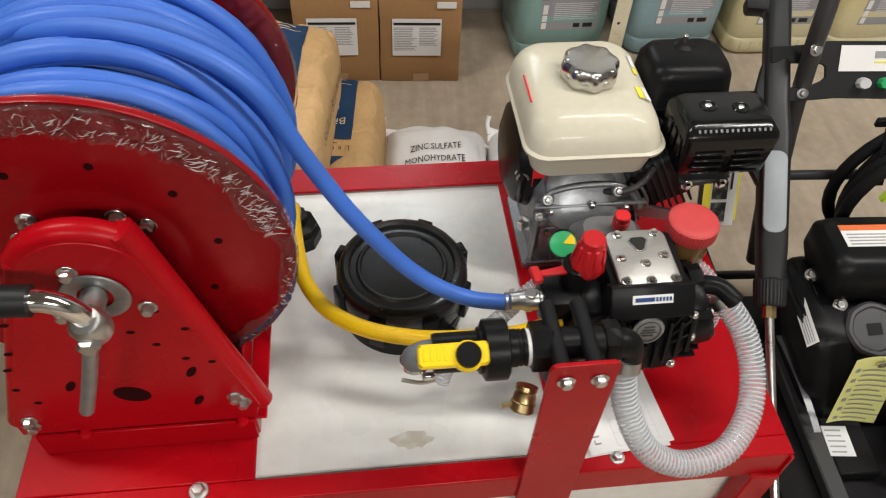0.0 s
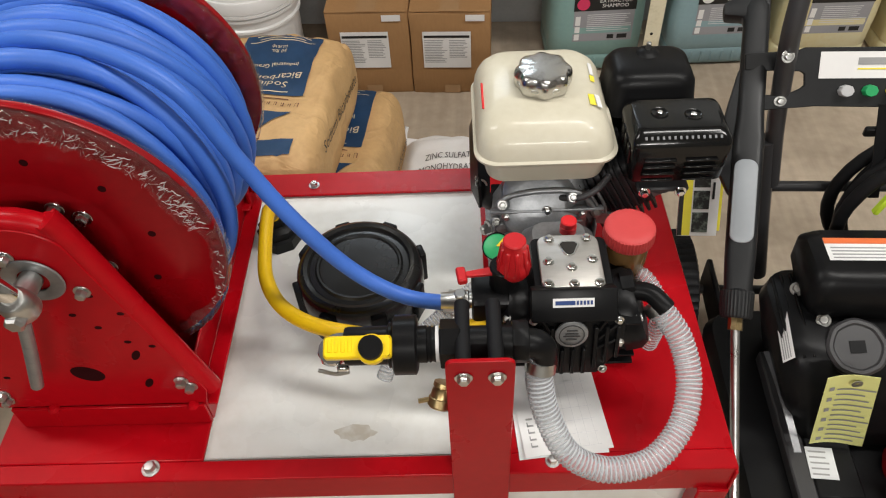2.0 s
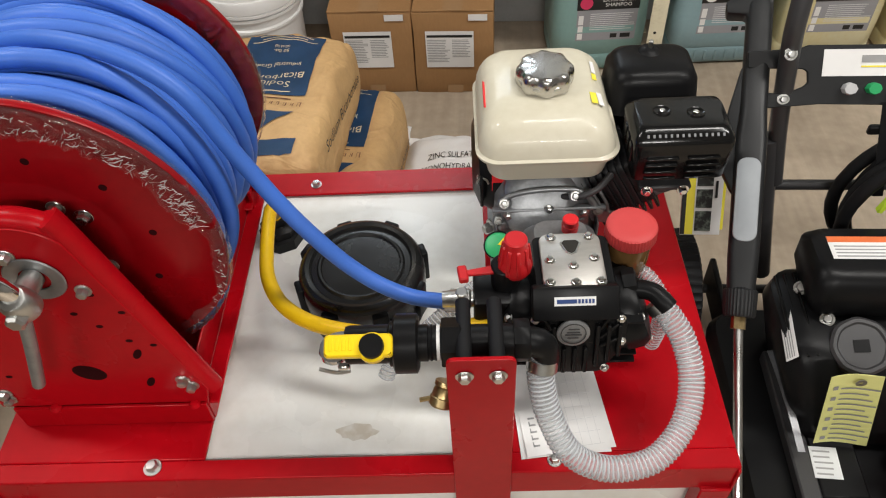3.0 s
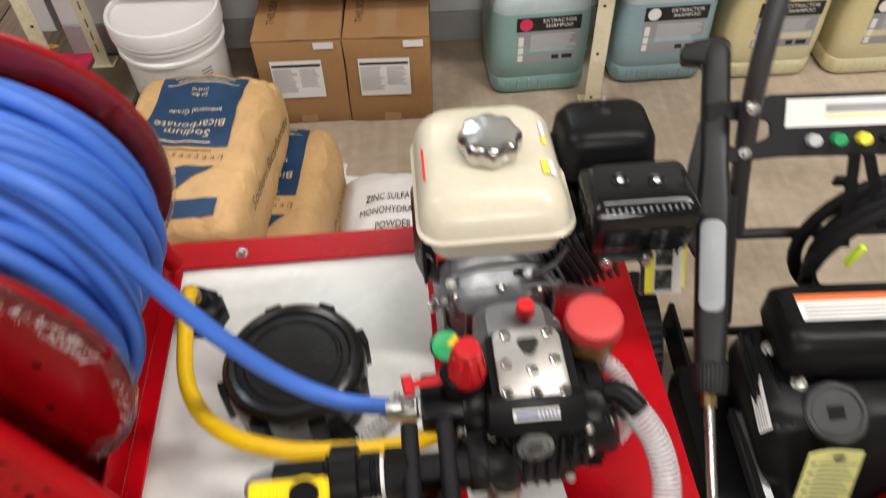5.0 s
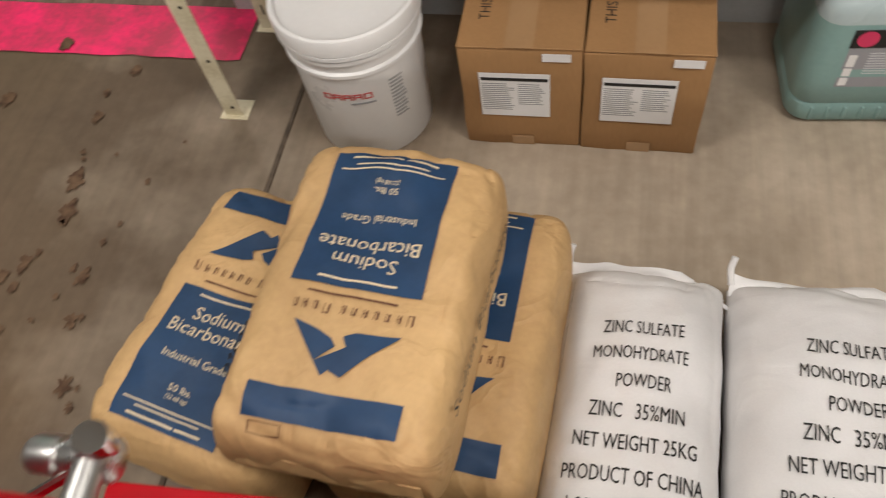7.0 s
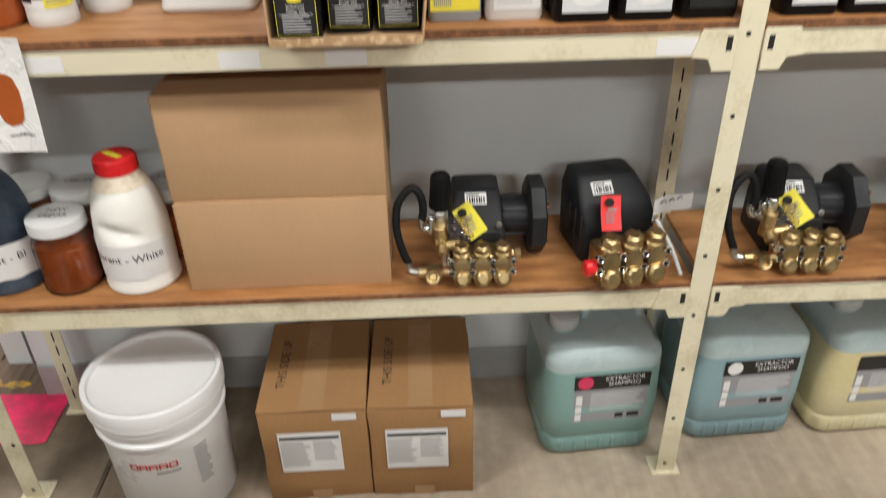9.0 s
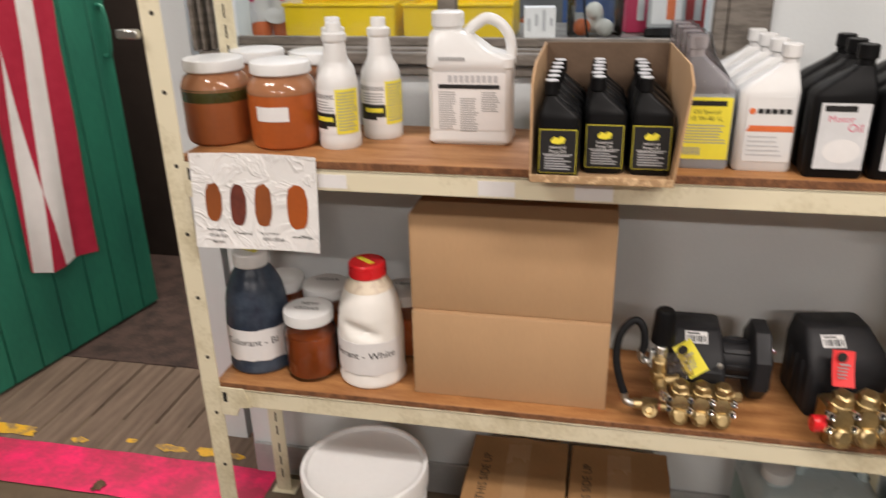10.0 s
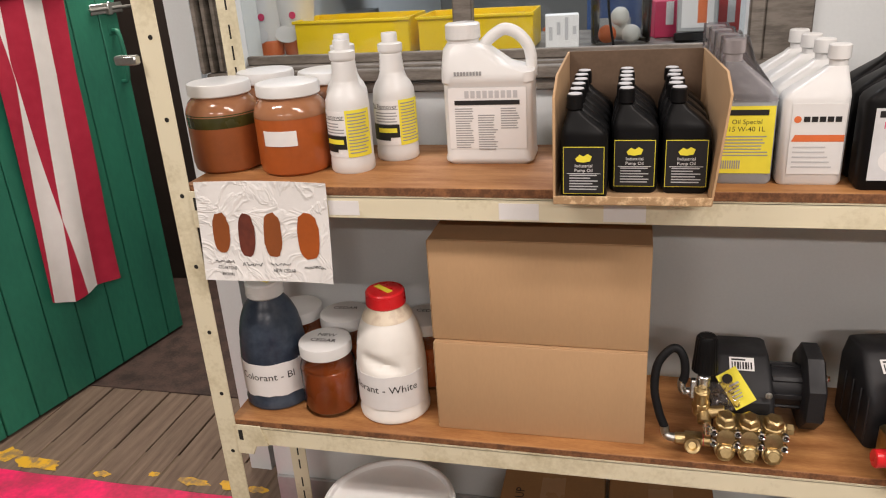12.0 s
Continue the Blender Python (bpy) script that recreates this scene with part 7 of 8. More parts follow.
def cleaner_bottle(m, seed, turn):
    t = thing("spray_bottle", m, "white quart bottle of graffiti remover with a yellow label", "bottle", "graffiti remover bottles")
    prof = [(0, 0), (0.04, 0), (0.043, 0.004), (0.043, 0.02), (0.042, 0.03), (0.042, 0.125), (0.041, 0.14), (0.036, 0.152), (0.029, 0.162), (0.026, 0.17)]
    for i in range(6):
        prof += [(0.0255 - 0.0006 * i, 0.172 + 0.007 * i), (0.024 - 0.0006 * i, 0.1755 + 0.007 * i)]
    prof += [(0.024, 0.214), (0.0245, 0.218), (0.0245, 0.228), (0.02, 0.23), (0.019, 0.23)]
    part("body", lathe(prof, 36), "white_pl", t)
    part("cap", lathe([(0, 0.249), (0.0145, 0.249), (0.0155, 0.247), (0.0155, 0.231), (0.019, 0.23), (0, 0.229)], 40, None, 40, 0.01), "white_pl", t, "white ribbed cap")
    r = 0.0424
    off = turn
    lab = part("label", wrap(cuts(flat(-0.062 + off, 0.03 + off, 0.034, 0.122), 0.008), r), "paper", t, "white and yellow printed label")
    part("yellow_panel", wrap(cuts(flat(0.008 + off, 0.06 + off, 0.034, 0.124), 0.008), r + 0.0005), "label_yellow", t, "yellow label panel")
    part("title", wrap(words("Graffiti Remover", 0.0125, "RIGHT", pose(0.006 + off, -0.0008, 0.1115)), r), "ink", lab)
    part("rule", wrap(cuts(flat(-0.056 + off, 0.006 + off, 0.106, 0.1068, -0.0006), 0.008), r), "ink", lab)
    part("dark_band", wrap(cuts(add(flat(-0.058 + off, 0.007 + off, 0.05, 0.076, -0.0005), flat(-0.058 + off, -0.012 + off, 0.044, 0.05, -0.0005)), 0.008), r + 0.0004), "ink", lab)
    part("brand_bar", wrap(cuts(flat(-0.038 + off, 0.002 + off, 0.06, 0.069, -0.001), 0.008), r + 0.0008), "label_yellow", lab)
    part("small_print", wrap(cuts(add(bars(-0.045 + off, 0.005 + off, 0.1, 5, 0.0022, 0.0035, -0.0003, seed), bars(0.012 + off, 0.055 + off, 0.118, 13, 0.0022, 0.004, -0.001, seed + 1)), 0.01), r + 0.0004), "ink_grey", lab)
    return t


cleaner_bottle(pose(-0.545, 2.215, SHELF_2), 2, 0.0)
cleaner_bottle(pose(-0.579, 2.308, SHELF_2), 3, 0.0)
cleaner_bottle(pose(-0.479, 2.306, SHELF_2), 4, 0.012)

gal = thing("gallon_jug", pose(-0.28, 2.296, SHELF_2, 0, 0, 1) @ Matrix.Diagonal((1, 1, 1.06, 1)), "white gallon jug with a moulded handle and printed label", "jug")
part("body", stack([(0, -0.078, 0.078, -0.042, 0.042, 0.012), (0.006, -0.086, 0.086, -0.048, 0.048, 0.016), (0.012, -0.087, 0.087, -0.049, 0.049, 0.018), (0.018, -0.085, 0.085, -0.047, 0.047, 0.018), (0.145, -0.085, 0.085, -0.047, 0.047, 0.018), (0.149, -0.088, 0.088, -0.05, 0.05, 0.02), (0.165, -0.088, 0.088, -0.05, 0.05, 0.022), (0.178, -0.088, 0.04, -0.046, 0.046, 0.022), (0.205, -0.086, 0.004, -0.036, 0.036, 0.025), (0.214, -0.08, -0.016, -0.03, 0.03, 0.026)], 5), "white_pl", gal)
part("handle", tube([(-0.01, 0, 0.208), (0.006, 0, 0.222), (0.03, 0, 0.234), (0.055, 0, 0.226), (0.074, 0, 0.205), (0.08, 0, 0.18), (0.078, 0, 0.155)], 0.0108, 12, 6), "white_pl", gal)
part("cap", lathe([(0, 0.248), (0.029, 0.248), (0.033, 0.245), (0.0335, 0.222), (0.03, 0.218), (0.03, 0.212)], 60, pose(-0.049, 0, 0), 40, 0.008), "white_pl", gal, "white ribbed cap")
gl = part("label", flat(-0.074, 0.074, 0.03, 0.14, -0.0475), "paper", gal, "white printed label")
part("brand_outline", add(*[flat(-0.042 + 0.0115 * i, -0.034 + 0.0115 * i, 0.122, 0.135, -0.0482) for i in range(9)]), "label_grey", gl)
part("dark_band", flat(-0.062, 0.062, 0.11, 0.118, -0.0484), "ink", gl)
part("small_print", add(bars(-0.062, -0.026, 0.104, 17, 0.0018, 0.0026, -0.0482, 4), bars(-0.018, 0.02, 0.092, 15, 0.0018, 0.0026, -0.0482, 5), bars(0.026, 0.062, 0.104, 9, 0.0018, 0.0026, -0.0482, 6)), "ink_grey", gl)
part("lot_code", add(*[flat(-0.06 + 0.006 * i, -0.056 + 0.006 * i, 0.162, 0.169, -0.0505) for i in range(9)]), "ink_grey", gal)


def oil_bottle(m, w, d, h, body_mat, cap_mat, neck, label, group, cap_r=0.0165):
    """A flat quart bottle whose shoulder slopes up to a neck at one side."""
    t = thing("oil_bottle", m, label, "bottle", group)
    s = neck
    nx = s * (w / 2 - 0.021)
    lev = [(0, -w / 2 + 0.004, w / 2 - 0.004, -d / 2 + 0.004, d / 2 - 0.004, 0.01), (0.006, -w / 2, w / 2, -d / 2, d / 2, 0.014), (h * 0.62, -w / 2, w / 2, -d / 2, d / 2, 0.014)]
    for f, k in ((0.655, 0.08), (0.7, 0.26), (0.76, 0.56), (0.81, 0.82), (0.85, 0.97)):
        a, b = -w / 2 * (1 - k) + (nx - cap_r * 0.85) * k, w / 2 * (1 - k) + (nx + cap_r * 0.85) * k
        lev.append((h * f, a, b, -d / 2 * (1 - k) - cap_r * 0.85 * k, d / 2 * (1 - k) + cap_r * 0.85 * k, 0.0095))
    part("body", stack(lev, 4), body_mat, t)
    part("cap", lathe([(0, h), (cap_r - 0.002, h), (cap_r, h - 0.002), (cap_r + 0.0005, h - 0.022), (cap_r * 0.82, h - 0.024), (cap_r * 0.82, h * 0.84), (0, h * 0.83)], 40, pose(nx, 0, 0), 20, 0.015), cap_mat, t)
    return t


# carton tray of pump oil
tray = thing("carton_tray", pose(-0.0115, 2.02, SHELF_2 + 0.001), "open cardboard tray full of black oil bottles", "tray")
part("base", bx(-0.119, 0.121, 0, 0.29, 0, 0.004, 0.001), "card", tray)
part("front_lip", bx(-0.121, 0.123, -0.004, 0, 0, 0.014, 0.001), "card_edge", tray)
for s in (-1, 1):
    poly = [(0, 0), (0.29, 0), (0.29, 0.2), (0.06, 0.197), (0.0, 0.172)]
    x = s * 0.121 + 0.001
    wall = prism(poly, x - 0.002, x + 0.002, 0.0006, 1, Matrix(((0, 1, 0, 0), (1, 0, 0, 0), (0, 0, 1, 0), (0, 0, 0, 1))))
    if s > 0:
        for v in wall.verts:
            v.co.x += 0.02 * (v.co.z / 0.19) * (1 - v.co.y / 0.29)
    part("side", wall, "card", tray)
# Back panel in a darker card: the tray's inner shade is in the colour.
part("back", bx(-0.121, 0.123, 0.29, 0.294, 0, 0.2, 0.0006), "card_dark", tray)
gp0 = oil_bottle(pose(-0.085, 2.043, SHELF_2 + 0.006), 0.073, 0.042, 0.168, "black_pl", "black_pl", -1, "black plastic bottle of pump oil in a carton tray", "pump oil bottles", 0.0125)
part("seal", lathe([(0, 0.0012), (0.0105, 0.0012), (0.0112, 0), (0, 0)], 20, pose(-0.015, 0, 0.1681)), "label_grey", gp0, "pale foil seal on the neck")
pl_ = part("label_frame", flat(-0.032, 0.032, 0.012, 0.089, -0.0214), "label_yellow", gp0, "black label with a yellow border")
part("label_face", flat(-0.031, 0.031, 0.013, 0.088, -0.0219), "ink", pl_)
part("emblem", add(area([(-0.013, 0.07), (-0.006, 0.077), (0.0, 0.074), (0.006, 0.078), (0.013, 0.074), (0.01, 0.066), (0.0, 0.064), (-0.01, 0.065)])), "label_yellow", pl_, "yellow emblem", pose(0, -0.0232, 0))
part("title", add(words("Industrial", 0.0075, "CENTER", pose(0, -0.0234, 0.0585)), words("Pump Oil", 0.0075, "CENTER", pose(0, -0.0234, 0.051))), "paper", pl_)
part("small_print", bars(-0.022, 0.024, 0.044, 6, 0.0018, 0.0028, -0.0228, 8, 0.3), "label_grey", pl_)
part("rule", flat(-0.026, 0.026, 0.0455, 0.0462, -0.0228), "paper", pl_)
for c, x in enumerate((-0.085, -0.0085, 0.071)):
    for r in range(6):
        if c == 0 and r == 0:
            continue
        copy_thing(gp0, pose(x + 0.002 * math.sin(r * 3 + c), 2.043 + (0.042 if c else 0) + 0.0435 * r * (0.86 if c else 1), SHELF_2 + 0.006))

# litre bottles of oil
kb = oil_bottle(pose(0.168, 2.165, SHELF_2), 0.092, 0.058, 0.235, "oil_grey", "label_grey", -1, "grey litre bottle of oil with a yellow label under film", "grey oil bottles")
kl = part("label", flat(-0.042, 0.042, 0.02, 0.132, -0.0297), "label_yellow", kb, "yellow printed label")
part("brand_bar", add(flat(-0.04, -0.031, 0.116, 0.127, -0.0303), flat(-0.029, 0.032, 0.117, 0.126, -0.0303)), "ink", kl)
part("title", add(words("Oil Special", 0.011, "CENTER", pose(0, -0.0304, 0.106)), words("15 W-40 1L", 0.0115, "CENTER", pose(0, -0.0304, 0.094))), "ink", kl)
part("small_print", add(bars(-0.038, 0.036, 0.083, 7, 0.002, 0.0032, -0.0303, 3), *[flat(-0.036 + 0.0035 * i, -0.034 + 0.0035 * i, 0.028, 0.042, -0.0303) for i in range(9)]), "ink_grey", kl)
part("film", stack([(0.14, -0.048, 0.048, -0.031, 0.031, 0.014), (0.17, -0.047, 0.03, -0.028, 0.028, 0.014), (0.2, -0.046, 0.008, -0.022, 0.022, 0.012), (0.238, -0.046, -0.004, -0.02, 0.02, 0.012)], 4), "film", kb, "clear shrink film")
for r in range(1, 4):
    copy_thing(kb, pose(0.168 - 0.004 * r, 2.165 + 0.062 * r, SHELF_2))
cb = oil_bottle(pose(0.27, 2.165, SHELF_2), 0.1, 0.062, 0.222, "white_pl", "white_pl", 1, "white litre bottle of pump oil with an orange stripe", "white oil bottles")
cl_ = part("label", flat(-0.036, 0.044, 0.02, 0.135, -0.0317), "white_pl", cb, "white printed label")
part("stripe", area([(-0.034, 0.074), (0.044, 0.074), (0.044, 0.085), (-0.029, 0.085)]), "orange", cl_, "orange stripe", pose(0, -0.0327, 0))
part("dot", lathe([(0, 0), (0.0055, 0), (0.0055, 0.0005), (0, 0.0005)], 16, pose(-0.027, -0.0325, 0.11, 90)), "orange", cl_)
part("brand_bar", add(*[flat(-0.018 + 0.0115 * i, -0.009 + 0.0115 * i, 0.106, 0.1145, -0.0325) for i in range(5)]), "ink", cl_)
part("small_print", bars(-0.03, 0.03, 0.066, 5, 0.0022, 0.006, -0.0325, 6), "label_grey", cl_)
for r in range(1, 4):
    copy_thing(cb, pose(0.27 - 0.008 * r, 2.165 + 0.066 * r, SHELF_2))
mb = oil_bottle(pose(0.383, 2.138, SHELF_2), 0.1, 0.06, 0.225, "black_pl", "black_pl", 1, "black quart bottle of motor oil with a silver label", "black oil bottles")
ml = part("label", flat(-0.036, 0.042, 0.018, 0.132, -0.0307), "silver_label", mb, "silver printed label")
part("brand_bar", flat(-0.03, 0.02, 0.118, 0.128, -0.0313), "ink", ml)
part("title", add(words("Motor", 0.016, "CENTER", pose(-0.002, -0.0314, 0.105)), words("Oil", 0.02, "CENTER", pose(0.022, -0.0314, 0.09))), "magenta", ml)
part("disc", lathe([(0, 0), (0.026, 0), (0.026, 0.0005), (0, 0.0005)], 28, pose(0.006, -0.031, 0.05, 90) @ Matrix.Diagonal((1.15, 0.8, 1, 1))), "paper", ml)
for r in range(3):
    for c in range(2):
        if r or c:
            copy_thing(mb, pose(0.383 + 0.108 * c, 2.138 + 0.066 * r, SHELF_2))
vb = oil_bottle(pose(0.6, 2.14, SHELF_2), 0.1, 0.06, 0.225, "black_pl", "black_pl", 1, "black quart bottle of oil with a purple label", "purple oil bottles")
vl = part("label", flat(-0.036, 0.042, 0.02, 0.13, -0.0307), "ink", vb, "black and purple printed label")
part("swoosh", area([(-0.03, 0.04), (0.0, 0.06), (0.036, 0.066), (0.036, 0.056), (0.0, 0.046), (-0.02, 0.034)]), "purple", vl, "purple swoosh", pose(0, -0.0315, 0))
part("disc", lathe([(0, 0), (0.009, 0), (0.009, 0.0005), (0, 0.0005)], 16, pose(0.014, -0.0313, 0.108, 90)), "orange", vl)
part("brand_bar", flat(-0.02, 0.034, 0.086, 0.094, -0.0313), "label_grey", vl)
for r in range(1, 3):
    copy_thing(vb, pose(0.6, 2.14 + 0.066 * r, SHELF_2))
sb = oil_bottle(pose(0.775, 2.14, SHELF_2), 0.1, 0.06, 0.225, "black_pl", "black_pl", -1, "black quart bottle of oil with a grey label", "grey-label oil bottles")
sl2 = part("label", flat(-0.036, 0.042, 0.02, 0.13, -0.0307), "label_grey", sb, "grey printed label")
part("picture", area([(-0.02, 0.07), (0.03, 0.085), (0.036, 0.1), (-0.01, 0.096)]), "ink", sl2, "", pose(0, -0.0315, 0))
part("swoosh", area([(-0.034, 0.024), (0.04, 0.024), (0.04, 0.06), (-0.01, 0.04)]), "paper", sl2, "", pose(0, -0.0314, 0))
for r in range(3):
    for c in range(3):
        if r or c:
            copy_thing(sb, pose(0.775 + 0.108 * c, 2.14 + 0.066 * r, SHELF_2))

# ---- colour sample sheet on the shelf front ----
smp = thing("sample_sheet", pose(-0.69, 2.0795, 0.913), "white paper with four brown stain samples taped to the shelf", "paper")


def curl(u, v):
    return Vector((-0.135 + 0.27 * u + 0.006 * (v - 0.5), -0.004 * math.sin(u * 5) * (1 - v) - 0.01 * (1 - v) ** 2, 0.2 * v + 0.004 * math.sin(u * 3)))


pg = part("sheet", sheet(24, 16, curl, 0.0004), "taped_paper", smp)
for i, (x, w, z0, z1, c) in enumerate(((-0.088, 0.018, 0.058, 0.138, "brick_mud"), (-0.034, 0.017, 0.05, 0.136, "sample_dark"), (0.02, 0.018, 0.05, 0.138, "brick_mud"), (0.092, 0.022, 0.048, 0.14, "brick_orange"))):
    blob = []
    for k in range(22):
        a = 2 * math.pi * k / 22
        blob.append((x + w * math.copysign(abs(math.cos(a)) ** 0.7, math.cos(a)) + 0.003 * noise.noise((k * 0.7, i, 0)), (z0 + z1) / 2 + (z1 - z0) / 2 * math.copysign(abs(math.sin(a)) ** 0.8, math.sin(a)) + 0.003 * noise.noise((k * 0.9, i, 5))))
    bm = cuts(area(blob), 0.012)
    for v in bm.verts:
        u, vv = (v.co.x + 0.135) / 0.27, v.co.z / 0.2
        v.co = curl(u, vv) + Vector((0, -0.0012, 0))
    part("stain_sample", bm, c, pg, "brown brushed stain sample")


def note(text, x, z, size, wide=0.82):
    """A line of marker handwriting on the sample sheet."""
    q = words(text, size, "CENTER", pose(x, 0, z, 0, 1, 0) @ Matrix.Diagonal((wide, 1, 1.1, 1)))
    for v in q.verts:
        v.co.y += curl((v.co.x + 0.135) / 0.27, v.co.z / 0.2).y - 0.0012
    part("handwriting", q, "ink", pg)


note("CEDARTONE", -0.084, 0.029, 0.0085)
note("BROWN", -0.084, 0.016, 0.0085)
note("NEW CEDAR", 0.036, 0.026, 0.0095)
rngh = random.Random(12)
for x, z, n in ((-0.088, 0.042, 6), (-0.028, 0.038, 6), (0.03, 0.039, 5), (0.098, 0.034, 7)):
    for k in range(n):
        px = x - 0.021 + 0.042 * k / n
        q = tube([(px + 0.0022 * t, 0, z + 0.0035 * rngh.uniform(-1, 1)) for t in range(4)], 0.0006, 4, 3)
        for v in q.verts:
            v.co.y += curl((v.co.x + 0.135) / 0.27, v.co.z / 0.2).y - 0.0012
        part("pen_stroke", q, "ink", pg)

# ---- goods on the lower shelf ----
def colorant(m, fill, cap_mat, text, label, tall, dent=0.0):
    t = thing("colorant_bottle", m, label, "bottle", "colorant bottles")
    k = tall / 0.27
    prof = [(0.068, 0.11), (0.0675, 0.117), (0.067, 0.124), (0.0665, 0.132), (0.066, 0.14), (0.0645, 0.147), (0.0642, 0.153), (0.064, 0.16), (0.0625, 0.168), (0.0605, 0.178), (0.058, 0.19), (0.052, 0.206), (0.045, 0.22), (0.036, 0.232), (0.034, 0.24)]
    shell = lathe([(0, 0), (0.064, 0), (0.069, 0.005), (0.07, 0.014), (0.067, 0.02)] + [(r, z * k) for r, z in prof], 60)
    for v in shell.verts:
        # a finger dent above the label
        along = v.co.x * 0.3 + v.co.z - 0.137
        if v.co.y < 0:
            v.co.y += dent * math.exp(-(along / 0.013) ** 2) * math.exp(-((v.co.x - 0.008) / 0.034) ** 4)
    part("body", shell, fill, t)
    if dent:
        part("residue", lathe([(0.0488, 0.214), (0.0462, 0.221), (0.0372, 0.233), (0.0352, 0.239)], 44), "residue", t, "brownish empty shoulder")
    part("cap", lathe([(0, 0.27 * k), (0.034, 0.27 * k), (0.037, 0.267 * k), (0.038, 0.242 * k), (0.0345, 0.238 * k)], 72, None, 36, 0.012), cap_mat, t)
    bm = cuts(flat(-0.1, 0.1, 0.035, 0.112), 0.01)
    for v in bm.verts:
        if v.co.z < 0.05:
            v.co.z += 0.005 * noise.noise((v.co.x * 40, 1, tall))
        if v.co.z > 0.1:
            v.co.z += 0.005 * noise.noise((v.co.x * 25, 4, tall))
    lab = part("label", wrap(bm, 0.0688), "paper", t, "torn white paper label")
    part("writing", wrap(words(text, 0.0225, "CENTER", pose(0.0, -0.0009, 0.082)), 0.069), "ink", lab)
    part("tape", bx(-0.024, 0.02, -0.008, 0.004, 0.2703 * k, 0.2712 * k, 0, 1, pose(0, 0, 0, 0, 0, -28)), "label_yellow", t, "yellow tape on the cap")
    return t


colorant(pose(-0.782, 2.209, SHELF_1, 0, 0, 8) @ Matrix.Diagonal((1.085, 1.085, 1.05, 1)), "navy", "white_pl", "Colorant - Bl", "dark blue-black colorant bottle with a white label", 0.275)
colorant(pose(-0.5, 2.196, SHELF_1, 0, 0, -8) @ Matrix.Diagonal((1.1, 1.1, 1.06, 1)), "milky", "red_pl", "Colorant - White", "dented white colorant bottle with a red cap", 0.27, 0.012)


def cedar_jar(m, note, label):
    t = thing("jar", m, label, "jar", "jars of cedar stain")
    part("body", lathe([(0, 0), (0.05, 0), (0.055, 0.005), (0.056, 0.014), (0.056, 0.09), (0.052, 0.103), (0.049, 0.11), (0.049, 0.114)], 40), "clear", t, "clear glass")
    part("liquid", lathe([(0, 0.004), (0.047, 0.004), (0.052, 0.008), (0.0535, 0.015), (0.0535, 0.087), (0.052, 0.0885), (0, 0.0875)], 40), "cedar", t)
    lidp = part("lid", lathe([(0, 0.138), (0.048, 0.138), (0.0515, 0.1365), (0.0525, 0.133), (0.0525, 0.116), (0.05, 0.114), (0, 0.114)], 60, None, 60, 0.004), "white_pl", t, "white screw lid with handwriting")
    up = pose(0, 0, 0.1392, -90)
    if note:
        part("writing", add(*[words(w, 0.017, "CENTER", up @ pose(0, 0, 0.014 - 0.022 * i)) for i, w in enumerate(note)]), "ink", lidp)
    return t


cedar_jar(pose(-0.644, 2.184, SHELF_1) @ Matrix.Diagonal((1.08, 1.08, 1.2, 1)), ("NEW", "CEDAR"), "jar of cedar stain with a marked white lid")
cedar_jar(pose(-0.648, 2.315, SHELF_1, 0, 0, 4) @ Matrix.Diagonal((1.08, 1.08, 1.2, 1)), ("CEDAR",), "jar of cedar stain behind the bottles")
cedar_jar(pose(-0.772, 2.335, SHELF_1) @ Matrix.Diagonal((1.08, 1.08, 1.2, 1)), (), "jar of cedar stain behind the dark bottle")
cedar_jar(pose(-0.45, 2.322, SHELF_1) @ Matrix.Diagonal((1.08, 1.08, 1.2, 1)), ("CEDAR",), "jar of cedar stain behind the white bottle")


def plain_carton(x0, x1, z, h, y, d, rz, label):
    t = thing("cardboard_box", pose((x0 + x1) / 2, y, z, 0, 0, rz), label, "box", "plain cartons on the shelf")
    w = (x1 - x0) / 2
    bm = bx(-w, w, 0, d, 0, h, 0.003, 2)
    part("body", bm, "card", t)
    part("lid_seam", bx(-w + 0.002, w - 0.002, 0.002, d / 2 - 0.001, h, h + 0.0015, 0.0005), "card", t)
    part("lid_flap", bx(-w + 0.002, w - 0.002, d / 2 + 0.001, d - 0.002, h, h + 0.0015, 0.0005), "card", t)
    part("corner_seam", bx(-w - 0.0008, -w + 0.0001, 0.0, 0.03, 0.002, h - 0.002, 0), "card_edge", t)
    return t


plain_carton(-0.385, 0.03, SHELF_1 + 0.0005, 0.204, 2.132, 0.25, 0.3, "plain tan cardboard box carrying another box")
plain_carton(-0.387, 0.031, SHELF_1 + 0.207, 0.214, 2.14, 0.25, -0.2, "plain tan cardboard box stacked on another")


